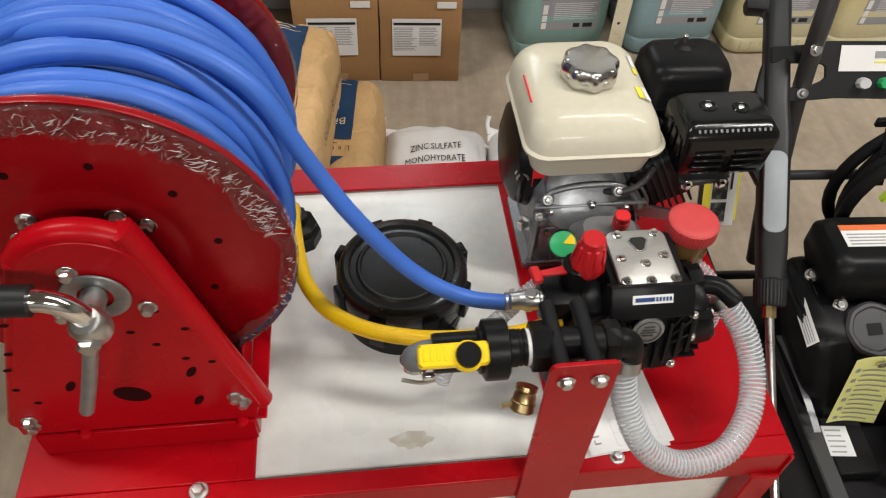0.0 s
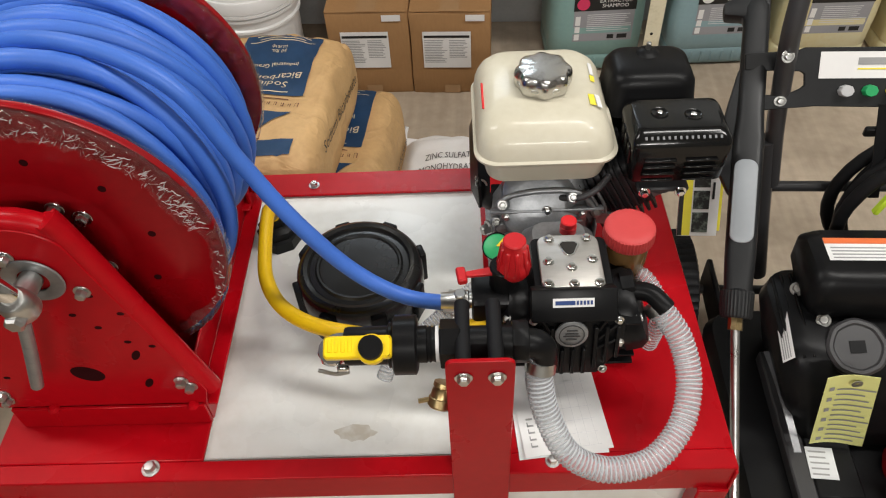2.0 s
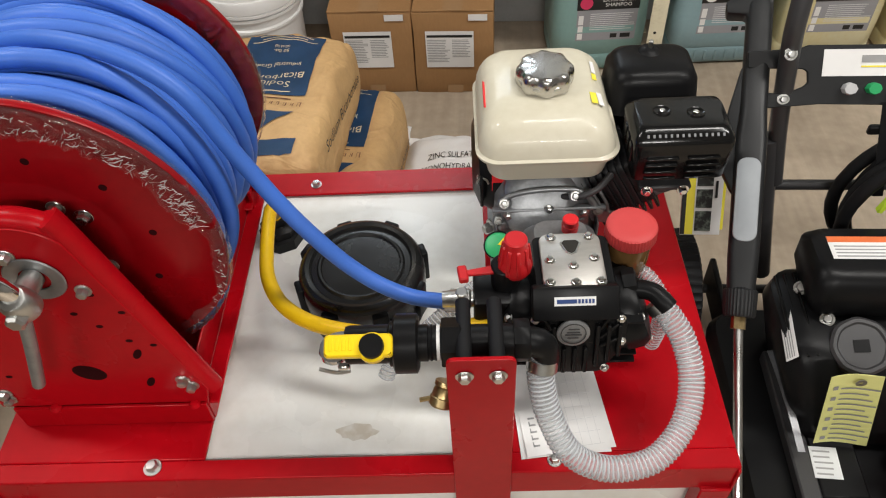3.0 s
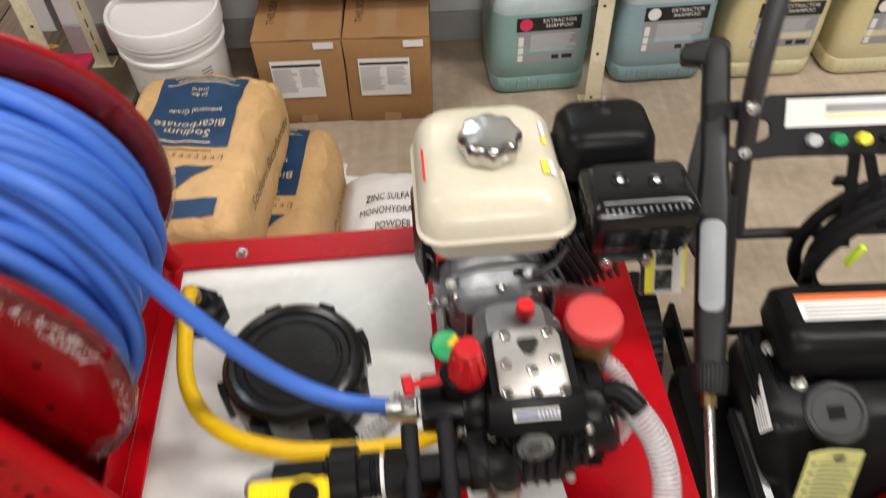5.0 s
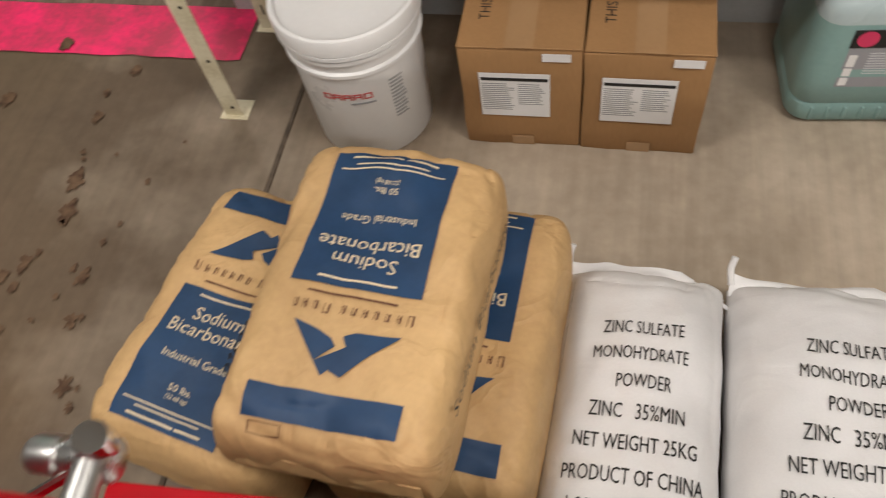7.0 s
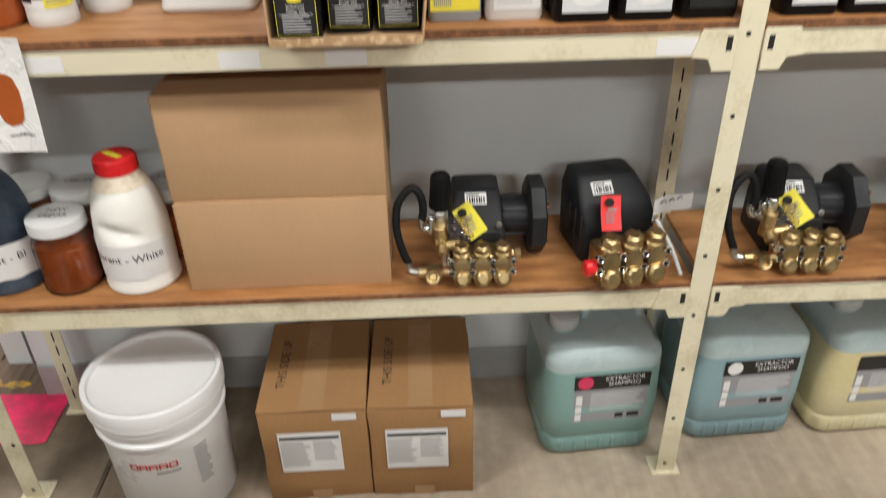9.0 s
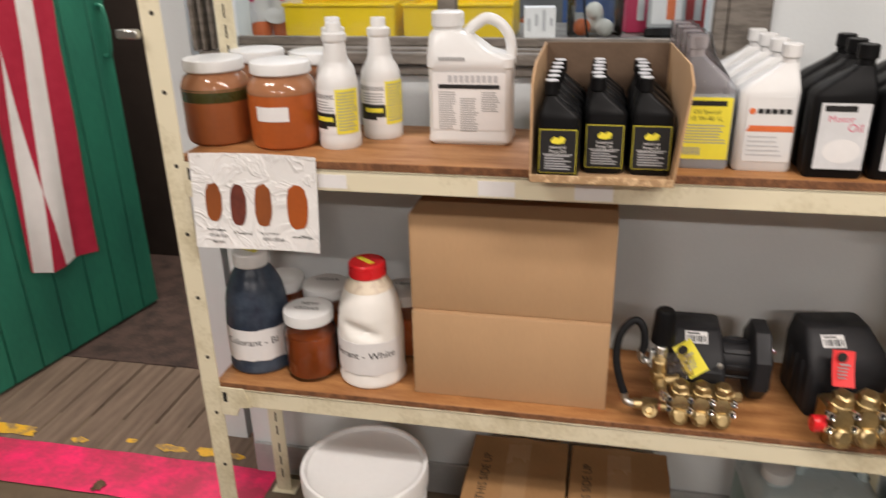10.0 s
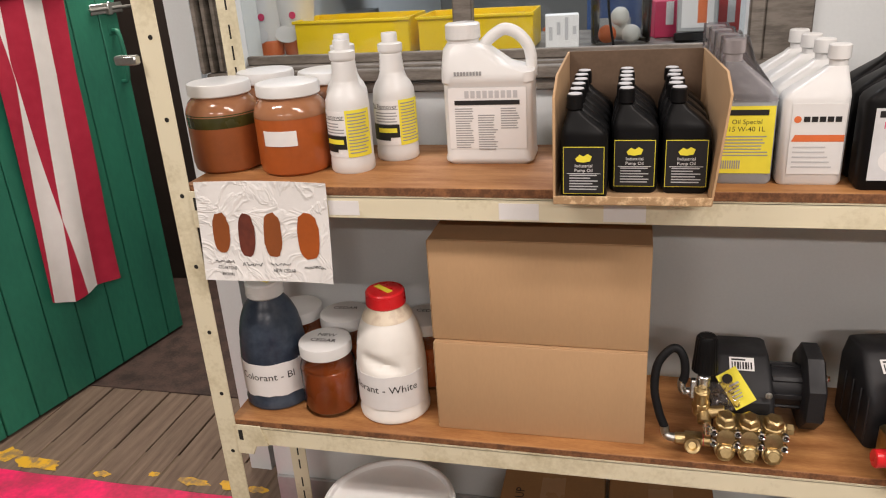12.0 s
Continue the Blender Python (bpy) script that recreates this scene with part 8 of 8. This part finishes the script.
def plunger_pump(m, tag_mat, label, dressed=True):
    """A brass-headed triplex pump with a black crankcase; dressed: with unloader, inlet tee and motor bell."""
    t = thing("plunger_pump", m, label, "pump", "plunger pumps on the shelf")
    if dressed:
        lev = [(0.0, -0.06, 0.055, 0.055, 0.215, 0.01), (0.01, -0.062, 0.058, 0.052, 0.218, 0.012), (0.085, -0.06, 0.054, 0.06, 0.218, 0.012), (0.125, -0.056, 0.05, 0.1, 0.216, 0.012), (0.146, -0.052, 0.047, 0.13, 0.212, 0.012), (0.149, -0.048, 0.043, 0.134, 0.208, 0.01)]
    else:
        lev = [(0.0, -0.1, 0.06, 0.09, 0.23, 0.012), (0.01, -0.104, 0.064, 0.086, 0.232, 0.014), (0.095, -0.106, 0.06, 0.085, 0.232, 0.014), (0.135, -0.107, 0.052, 0.105, 0.23, 0.014), (0.172, -0.1, 0.034, 0.15, 0.226, 0.014), (0.176, -0.095, 0.028, 0.155, 0.22, 0.012)]
    case = part("crankcase", stack(lev, 5), "black_cast", t, "black painted crankcase")
    slant = pose(-0.004, 0.1165, 0.1367, 35) if dressed else pose(-0.05, 0.13, 0.155, 39)
    part("data_label", bx(-0.024, 0.022, -0.014, 0.014, -0.0005, 0.0012, 0, 1, slant), "paper", case, "white bar-code label")
    part("bar_code", add(*[bx(-0.02 + 0.005 * i, -0.0178 + 0.005 * i + 0.0008 * (i % 3), -0.011, 0.004, 0.0013, 0.0017, 0, 1, slant) for i in range(8)], bx(-0.02, 0.006, 0.007, 0.0105, 0.0013, 0.0017, 0, 1, slant)), "ink", case)
    for i in range(4):
        part("case_rib", bx(-0.062 if dressed else -0.1135, -0.059 if dressed else -0.1105, 0.08 + 0.032 * i, 0.084 + 0.032 * i, 0.02, 0.12, 0.001), "black_cast", case)
    for sx in (-0.055, 0.04):
        part("case_bolt", bolt(0.0045, 0.004, pose(sx, 0.058, 0.105, 78)), "steel", case)
    if dressed:
        bell = part("shaft_housing", rod(0.042, 0.0, 0.062, 32, m=pose(0.05, 0.135, 0.085, 0, 90)), "black_cast", t, "black motor bell")
        for k in range(8):
            part("bell_rib", bx(0.052, 0.108, 0.13, 0.14, -0.046, -0.038, 0.001, 1, pose(0, 0, 0.085) @ pose(0, 0.135, 0, 45 * k) @ pose(0, -0.135, 0)), "black_cast", bell)
        part("bell_flange", lathe([(0, 0.106), (0.08, 0.106), (0.086, 0.11), (0.086, 0.138), (0.08, 0.142), (0.05, 0.141), (0.045, 0.13), (0, 0.13)], 8, pose(0, 0.135, 0.086, 0, 90) @ pose(0, 0, 0, 0, 0, 22.5)), "black_cast", bell)
        for k in range(4):
            part("bell_bolt", bolt(0.006, 0.006, pose(0.142, 0.135, 0.086, 0, 90) @ pose(0.066 * math.cos(radians(45 + 90 * k)), 0.066 * math.sin(radians(45 + 90 * k)), 0)), "chrome", bell)
    mani = part("manifold", stack([(0.012, -0.054, 0.054, 0.004, 0.05, 0.006), (0.016, -0.058, 0.058, 0.0, 0.054, 0.008), (0.062, -0.058, 0.058, 0.0, 0.054, 0.008), (0.066, -0.054, 0.054, 0.004, 0.05, 0.006)], 3), "brass", t, "cast brass manifold")
    for i in (-1, 0, 1):
        x = 0.0415 * i
        part("valve_barrel", lathe([(0.0175, 0.05), (0.0185, 0.056), (0.0165, 0.062), (0.0165, 0.076), (0.019, 0.078), (0.019, 0.083), (0.0165, 0.085)], 24, pose(x, 0.02, 0, 14)), "brass", mani)
        part("valve_cap", lathe([(0, 0.1), (0.011, 0.1), (0.0125, 0.098), (0.0165, 0.0965), (0.018, 0.094), (0.018, 0.084), (0, 0.083)], 6, pose(x, 0.02, 0, 14) @ pose(0, 0, 0, 0, 0, 12 * i + 30)), "brass", mani)
        part("barrel_boss", lathe([(0, -0.012), (0.012, -0.012), (0.0165, -0.006), (0.0175, 0.004), (0.0165, 0.016), (0, 0.018)], 20, pose(x, -0.002, 0.05, 76)), "brass", mani)
        part("lower_barrel", lathe([(0.0175, -0.02), (0.0175, 0.008), (0.0185, 0.01), (0.0185, 0.015), (0.016, 0.016)], 24, pose(x, -0.006, 0.02, 66)), "brass", mani)
        part("lower_cap", lathe([(0, 0.03), (0.0105, 0.03), (0.012, 0.0285), (0.0155, 0.027), (0.0172, 0.0245), (0.0172, 0.015), (0, 0.014)], 6, pose(x, -0.006, 0.02, 66) @ pose(0, 0, 0, 0, 0, 9 * i)), "brass", mani)
    for i in range(4):
        for z in (0.036, 0.06):
            x = -0.0622 + 0.0415 * i
            hb = part("head_bolt", lathe([(0, 0.004), (0.0038, 0.004), (0.0042, 0.011), (0.0066, 0.012), (0.0072, 0.01), (0.0072, 0), (0, 0)], 16, pose(x, -0.006, z, 74)), "chrome", mani, "steel socket bolt")
            part("socket", lathe([(0, 0.0045), (0.0036, 0.0045), (0.0036, 0.005), (0, 0.005)], 6, pose(x, -0.006, z, 74)), "slot", hb)
    part("outlet_plug", add(rod(0.0125, 0.0, 0.012, 20, m=pose(0.056, 0.022, 0.058, 0, 90)), rod(0.0105, 0.012, 0.026, 6, m=pose(0.056, 0.022, 0.058, 0, 90))), "brass", mani)
    if dressed:
        inlet = part("inlet_tee", add(rod(0.0115, 0, 0.066, 18, m=pose(-0.066, -0.002, 0.034, 0, -90)), bx(-0.114, -0.082, -0.014, 0.01, 0.021, 0.046, 0.003, 2), rod(0.0115, 0.0, 0.03, 18, m=pose(-0.102, -0.008, 0.03, 62))), "brass", t, "brass inlet tee")
        part("thread_tape", add(rod(0.0118, 0.012, 0.016, 18, m=pose(-0.066, -0.002, 0.034, 0, -90)), rod(0.0118, 0.012, 0.015, 18, m=pose(-0.102, -0.008, 0.03, 62))), "red_cap", inlet, "red thread sealant")
        part("tee_cap", lathe([(0.006, 0.028), (0.009, 0.04), (0.0135, 0.041), (0.015, 0.039), (0.015, 0.026), (0.0125, 0.024)], 24, pose(-0.102, -0.008, 0.03, 62)), "brass", inlet)
        part("elbow", tube([(-0.106, -0.002, 0.034), (-0.14, 0.0, 0.034), (-0.149, 0.004, 0.04), (-0.151, 0.006, 0.054)], 0.0085, 12, 5), "steel", inlet)
        un = part("unloader", add(rod(0.0145, 0.078, 0.135, 18, m=pose(-0.086, 0.035, 0, 8)), rod(0.0165, 0.092, 0.108, 6, m=pose(-0.086, 0.035, 0, 8)), rod(0.012, 0.0, 0.042, 14, m=pose(-0.084, 0.018, 0.082, 0, 80)), rod(0.013, 0, 0.03, 16, m=pose(-0.08, 0.024, 0.088, 120))), "brass", t, "brass unloader valve")
        part("stem", add(rod(0.012, 0.135, 0.16, 18, m=pose(-0.083, 0.04, 0, 4)), bx(-0.107, -0.096, 0.02, 0.034, 0.11, 0.15, 0.002)), "steel", un)
        part("unloader_knob", lathe([(0, 0.2335), (0.013, 0.2335), (0.0145, 0.2315), (0.0175, 0.231), (0.0195, 0.226), (0.021, 0.2), (0.0235, 0.168), (0.0235, 0.16), (0.014, 0.157)], 72, pose(-0.081, 0.047, 0.0), 24, 0.022), "black_pl", un, "black ribbed knob")
        part("knob_rim", lathe([(0.0135, 0.2338), (0.0145, 0.2338), (0.0145, 0.2345), (0.0135, 0.2345)], 32, pose(-0.081, 0.047, 0)), "black_gl", un)
        part("nipple", add(rod(0.0065, 0, 0.026, 12, m=pose(-0.075, -0.002, 0.074, 118)), rod(0.0095, 0.004, 0.012, 14, m=pose(-0.075, -0.002, 0.074, 118)), rod(0.008, 0.018, 0.022, 14, m=pose(-0.075, -0.002, 0.074, 118))), "chrome", un)
        part("side_elbow", tube([(-0.096, 0.035, 0.118), (-0.116, 0.034, 0.118), (-0.122, 0.034, 0.128), (-0.122, 0.034, 0.142)], 0.0078, 12, 5), "steel", un)
        part("bypass_hose", tube([(-0.151, 0.007, 0.052), (-0.162, 0.012, 0.08), (-0.172, 0.022, 0.125), (-0.168, 0.034, 0.172), (-0.148, 0.042, 0.2), (-0.132, 0.044, 0.203), (-0.12, 0.04, 0.185), (-0.117, 0.036, 0.155), (-0.121, 0.034, 0.138)], 0.0082, 14, 8), "black_rub", t, "black bypass hose")
        part("clear_bag", sheet(14, 10, lambda u, v: Vector((-0.07 + 0.05 * u + 0.006 * math.sin(v * 7), 0.03 + 0.016 * v + 0.01 * noise.noise((u * 6, v * 6, 2)), 0.085 + 0.05 * v + 0.008 * noise.noise((u * 5, v * 5, 7)))), 0.0006), "film", t, "crumpled clear plastic bag")
    tag = Matrix.Translation((-0.022, 0.05, 0.122)) @ pose(0, 0, 0, -38, -34, 8) if dressed else Matrix.Translation((-0.03, 0.066, 0.118)) @ pose(0, 0, 0, -30, 4, -4)
    tg = part("hang_tag", sheet(6, 8, lambda u, v: Vector((-0.021 + 0.042 * u, 0.004 * math.sin(v * 3) + 0.002 * math.sin(u * 5), -0.036 + 0.072 * v)), 0.0008), tag_mat, t, "printed hang tag", tag)
    part("tag_hole", lathe([(0, 0), (0.0095, 0), (0.0095, 0.0012), (0, 0.0012)], 24, pose(-0.004, -0.001, 0.022, 90)), "slot", tg)
    part("tag_print", add(bars(-0.013, 0.014, 0.002, 4, 0.0024, 0.004, -0.002, 5, 0.4), flat(-0.009, 0.011, 0.006, 0.0095, -0.002)), "ink_grey", tg)
    return t


plunger_pump(pose(0.2175, 2.12, SHELF_1 + 0.001), "label_yellow", "brass plunger pump with a yellow tag")
p2 = plunger_pump(pose(0.552, 2.112, SHELF_1 + 0.001, 0, 0, 10), "red_tag", "brass plunger pump with a red tag turned aside", False)
pt = part("paper_tag", sheet(8, 4, lambda u, v: Vector((0.06 + 0.105 * u, 0.06 + 0.05 * u, 0.118 - 0.016 * u + 0.034 * v + 0.004 * math.sin(u * 5))), 0.0005), "paper", p2, "white handwritten paper tag")
part("handwriting", add(*[tube([(0.075 + 0.022 * k, 0.0655 + 0.0105 * k, 0.141 - 0.0034 * k), (0.083 + 0.022 * k, 0.069 + 0.0105 * k, 0.145 - 0.0034 * k), (0.09 + 0.022 * k, 0.0725 + 0.0105 * k, 0.139 - 0.0034 * k)], 0.001, 5, 3) for k in range(3)]), "ink", pt)
part("tie_wire", tube([(0.055, 0.03, 0.1), (0.075, 0.0, 0.06), (0.095, -0.015, 0.012)], 0.0035, 8, 6), "ink_pale", p2, "pale plastic tie")
part("red_plug", rod(0.014, 0, 0.02, 20, m=pose(-0.064, 0.0, 0.04, 0, -90)), "red_pl", p2, "red plastic plug")
HEAD = pose(-0.036, -0.004, 0.0) @ Matrix.Diagonal((1.16, 1.1, 1.25, 1))
for piece in p2.children:
    kind = piece.name.split(".")[0]
    if kind in ("manifold", "red_plug", "tie_wire"):
        piece.matrix_basis = HEAD
    elif kind == "hang_tag":
        piece.matrix_basis = pose(-0.026, -0.004, 0.014) @ piece.matrix_basis
    elif kind == "paper_tag":
        piece.matrix_basis = pose(-0.036, -0.012, -0.01) @ Matrix.Diagonal((1.1, 1.0, 1.1, 1))
plunger_pump(pose(0.895, 2.125, SHELF_1 + 0.001, 0, 0, -2), "label_yellow", "brass plunger pump with a yellow tag behind the post")
plunger_pump(pose(1.28, 2.13, SHELF_1 + 0.001, 0, 0, 6), "label_yellow", "brass plunger pump with a tag farther along")

# ---- behind the window ----
ledge = thing("inner_ledge", pose(-0.35, 2.78, 0), "plain ledge behind the window", "ledge")
part("top", bx(-0.65, 0.65, -0.17, 0.25, 1.235, 1.26, 0.002), "frame_grey", ledge)
part("front_panel", bx(-0.64, 0.64, 0.2, 0.22, 0, 1.234, 0.002), "frame_grey", ledge)


def cup(m):
    t = thing("paper_cup", m, "tall white paper cup with orange print", "cup", "cups behind the window")
    part("body", lathe([(0, 0), (0.036, 0), (0.052, 0.145), (0.053, 0.147)], 32), "paper", t)
    part("orange_band", lathe([(0.0365, 0.002), (0.0408, 0.04), (0.0406, 0.0405)], 32), "orange", t)
    part("lid", lathe([(0.0535, 0.142), (0.055, 0.144), (0.055, 0.152), (0.048, 0.158), (0, 0.158)], 32), "white_pl", t)
    part("dot", lathe([(0, 0), (0.009, 0), (0.009, 0.0006), (0, 0.0006)], 16, pose(0.012, -0.0475, 0.1, 84)), "magenta", t)
    part("badge", lathe([(0, 0), (0.026, 0), (0.026, 0.0006), (0, 0.0006)], 24, pose(-0.01, -0.0445, 0.055, 84) @ Matrix.Diagonal((1.3, 0.8, 1, 1))), "paper", t)
    return t


cup(pose(-0.93, 2.7, 1.261))
cup(pose(-0.855, 2.72, 1.261))


def bin_box(m, w, d, h):
    t = thing("storage_bin", m, "yellow plastic parts bin behind the glass", "bin", "yellow bins")
    part("front", bx(-w / 2, w / 2, 0, 0.004, 0, h, 0.001), "yellow_pl", t)
    part("back", bx(-w / 2, w / 2, d, d + 0.004, 0, h, 0.001), "yellow_pl", t)
    part("base", bx(-w / 2, w / 2, 0.004, d, 0, 0.004, 0.001), "yellow_pl", t)
    for s in (-1, 1):
        part("side", bx(s * w / 2 - 0.002, s * w / 2 + 0.002, 0.004, d, 0.004, h, 0.001), "yellow_pl", t)
    part("rim", bx(-w / 2 - 0.006, w / 2 + 0.006, -0.006, 0, h - 0.008, h, 0.002), "yellow_pl", t)
    return t


bin_box(pose(-0.68, 2.64, 1.261), 0.29, 0.16, 0.088)
bin_box(pose(-0.378, 2.65, 1.261), 0.27, 0.16, 0.086)
fbox = thing("small_carton", pose(-0.175, 2.66, 1.261, 0, 0, 6), "small white patterned carton behind the glass", "box")
part("body", bx(-0.038, 0.038, 0, 0.05, 0, 0.075, 0.001), "paper", fbox)
part("pattern", add(*[flat(-0.03 + 0.018 * i, -0.022 + 0.018 * i, 0.02 + 0.012 * (i % 2), 0.05 + 0.01 * (i % 3), -0.0004) for i in range(4)]), "label_grey", fbox)
pj = thing("candy_jar", pose(-0.045, 2.72, 1.261), "clear plastic jar holding foam balls", "jar")
part("wall", lathe([(0.06, 0), (0.068, 0.006), (0.07, 0.12), (0.064, 0.15), (0.055, 0.165), (0.055, 0.19)], 40), "clear", pj)
for x, y, z, c in ((-0.03, -0.02, 0.024, "orange"), (0.024, -0.026, 0.024, "ball"), (0.0, 0.028, 0.024, "ball"), (-0.002, -0.012, 0.062, "ball")):
    bt = thing("foam_ball", pose(-0.045 + x, 2.72 + y, 1.262 + z), "round foam ball in the clear jar", "ball", "foam balls")
    part("ball", lathe([(0.021 * math.sin(math.pi * i / 12), -0.021 * math.cos(math.pi * i / 12)) for i in range(13)], 20), c, bt)
cable = thing("cable", pose(0, 0, 0), "thin dark cable hanging inside the window", "cable")
part("wire", tube([(-0.078, 2.63, 1.9), (-0.076, 2.63, 1.5), (-0.07, 2.63, 1.35), (-0.058, 2.635, 1.265)], 0.003, 6, 6), "black_rub", cable)
frm = thing("picture_frame", pose(0.125, 2.72, 1.261, -8), "small dark framed card behind the glass", "frame")
part("frame", bx(-0.045, 0.045, 0, 0.012, 0.02, 0.12, 0.003), "base_grey", frm)
part("card", flat(-0.035, 0.035, 0.03, 0.11, -0.0005), "paper", frm)
part("stripe", flat(0.0, 0.02, 0.04, 0.09, -0.0012), "orange", frm)
part("foot", bx(-0.05, 0.05, -0.02, 0.03, 0, 0.02, 0.003), "black_pl", frm)
for x, c, lb in ((0.062, "magenta", "pink carton with a pale stripe"), (0.2, "red_cap", "dull pink carton behind the glass")):
    cb2 = thing("small_carton", pose(x, 2.8, 1.261, 0, 0, 12), lb, "box")
    part("body", bx(-0.03, 0.03, 0, 0.05, 0, 0.085, 0.002), c, cb2)
    part("stripe", flat(-0.004, 0.014, 0.03, 0.083, -0.0005), "paper", cb2)
bk = thing("display_rack", pose(-0.4, 3.5, 0), "steel display rack stocked with boxes in the next room", "rack")
for i in range(4):
    part("rack_shelf", bx(-0.9, 0.9, 0, 0.35, 0.6 + 0.4 * i, 0.62 + 0.4 * i, 0.002), "base_grey", bk)
for x in (-0.9, 0.9):
    part("rack_post", bx(x - 0.02, x + 0.02, 0, 0.35, 0, 2.2, 0.002), "base_grey", bk)
rngb = random.Random(21)
for i in range(1, 4):
    x = -1.25
    while x < 0.4:
        w = rngb.uniform(0.1, 0.22)
        hgt = rngb.uniform(0.14, 0.3)
        ct = thing("stock_box", pose(x + w / 2, 3.53, 0.621 + 0.4 * i), "boxed goods on a rack in the next room", "box", "boxed goods")
        c = rngb.choice(["sky_blue", "sky_blue", "label_grey", "white_pl", "yellow_pl", "black_pl", "base_grey", "orange"])
        part("body", bx(-w / 2, w / 2, 0, 0.22, 0, hgt, 0.003), c, ct)
        part("face_label", flat(-w * 0.3, w * 0.3, hgt * 0.3, hgt * 0.75, -0.0006), "paper" if c != "white_pl" else "sky_blue", ct)
        x += w + rngb.uniform(0.01, 0.06)

# ---- floor marks and planks ----
spots = [(-1.42, 2.3, 0.027), (-1.18, 2.22, 0.017), (-1.23, 2.14, 0.015), (-1.22, 2.06, 0.021), (-1.21, 1.95, 0.01), (-1.2, 1.93, 0.009), (-1.19, 1.87, 0.035), (-1.17, 1.78, 0.031), (-1.17, 1.75, 0.009), (-1.21, 1.64, 0.023), (-1.19, 1.67, 0.011), (-1.21, 1.58, 0.016), (-1.25, 1.6, 0.019), (-1.06, 1.62, 0.022), (-1.09, 1.64, 0.011), (-1.05, 1.71, 0.01), (-1.1, 1.57, 0.01), (-1.04, 1.52, 0.021), (-1.02, 1.53, 0.01), (-1.13, 1.51, 0.008), (-1.19, 1.48, 0.013), (-0.99, 1.38, 0.022), (-0.96, 1.34, 0.012), (-0.96, 1.38, 0.007), (-0.9, 1.27, 0.015), (-1.01, 1.88, 0.01), (-1.12, 1.95, 0.007), (-0.96, 2.0, 0.007), (-1.03, 1.76, 0.008), (-1.5, 2.1, 0.029)]
for x, y, r in spots:
    pts = []
    for k in range(26):
        a = 2 * math.pi * k / 26
        rr = r * (0.9 + 0.8 * noise.noise((math.cos(a) * 2.2 + x * 9, math.sin(a) * 2.2, y * 7)))
        pts.append((x + rr * math.cos(a) * 0.72, y + rr * math.sin(a)))
    bm = bmesh.new()
    bm.faces.new([bm.verts.new((px, py, 0.0046 if y < 2.24 else 0.0085)) for px, py in pts])
    tagged(part("oil_stain", bm, "stain"), "dark oil spot on the concrete floor", "stain", "oil spots", "structure")
joint = structure("floor_joint", bx(-0.722, -0.712, -3.4, 2.27, -0.001, 0.0042, 0), "joint", "dark expansion joint across the concrete", "floor joint")
for i, (x, y, w, d) in enumerate(((-1.62, 2.475, 0.05, 0.02), (-1.88, 2.49, 0.14, 0.04), (-1.3, 2.485, 0.09, 0.025), (-1.17, 2.49, 0.07, 0.035), (-1.08, 2.485, 0.06, 0.02), (-1.45, 2.5, 0.03, 0.015), (-2.02, 2.51, 0.08, 0.05))):
    pts = []
    for k in range(18):
        a = 2 * math.pi * k / 18
        rr = 1 + 0.6 * noise.noise((math.cos(a) * 2 + i * 5, math.sin(a) * 2, i))
        pts.append((x + w * rr * math.cos(a) / 1.6, y + 0.018 + d * rr * math.sin(a) / 1.4))
    bm = bmesh.new()
    bm.faces.new([bm.verts.new((px, max(py, 2.464), 0.0035)) for px, py in pts])
    tagged(part("paint_chip", bm, "yellow_floor"), "worn yellow paint patch on the planks", "paint", "yellow paint patches", "structure")
for i in range(17):
    x = -2.4 + 0.122 * i
    if x > -1.0:
        break
    pk = part("plank", bx(x + 0.003, x + 0.119, 2.462, 2.962, -0.018, 0.001 + 0.0012 * (i % 2), 0.002), "plank", wood_floor)
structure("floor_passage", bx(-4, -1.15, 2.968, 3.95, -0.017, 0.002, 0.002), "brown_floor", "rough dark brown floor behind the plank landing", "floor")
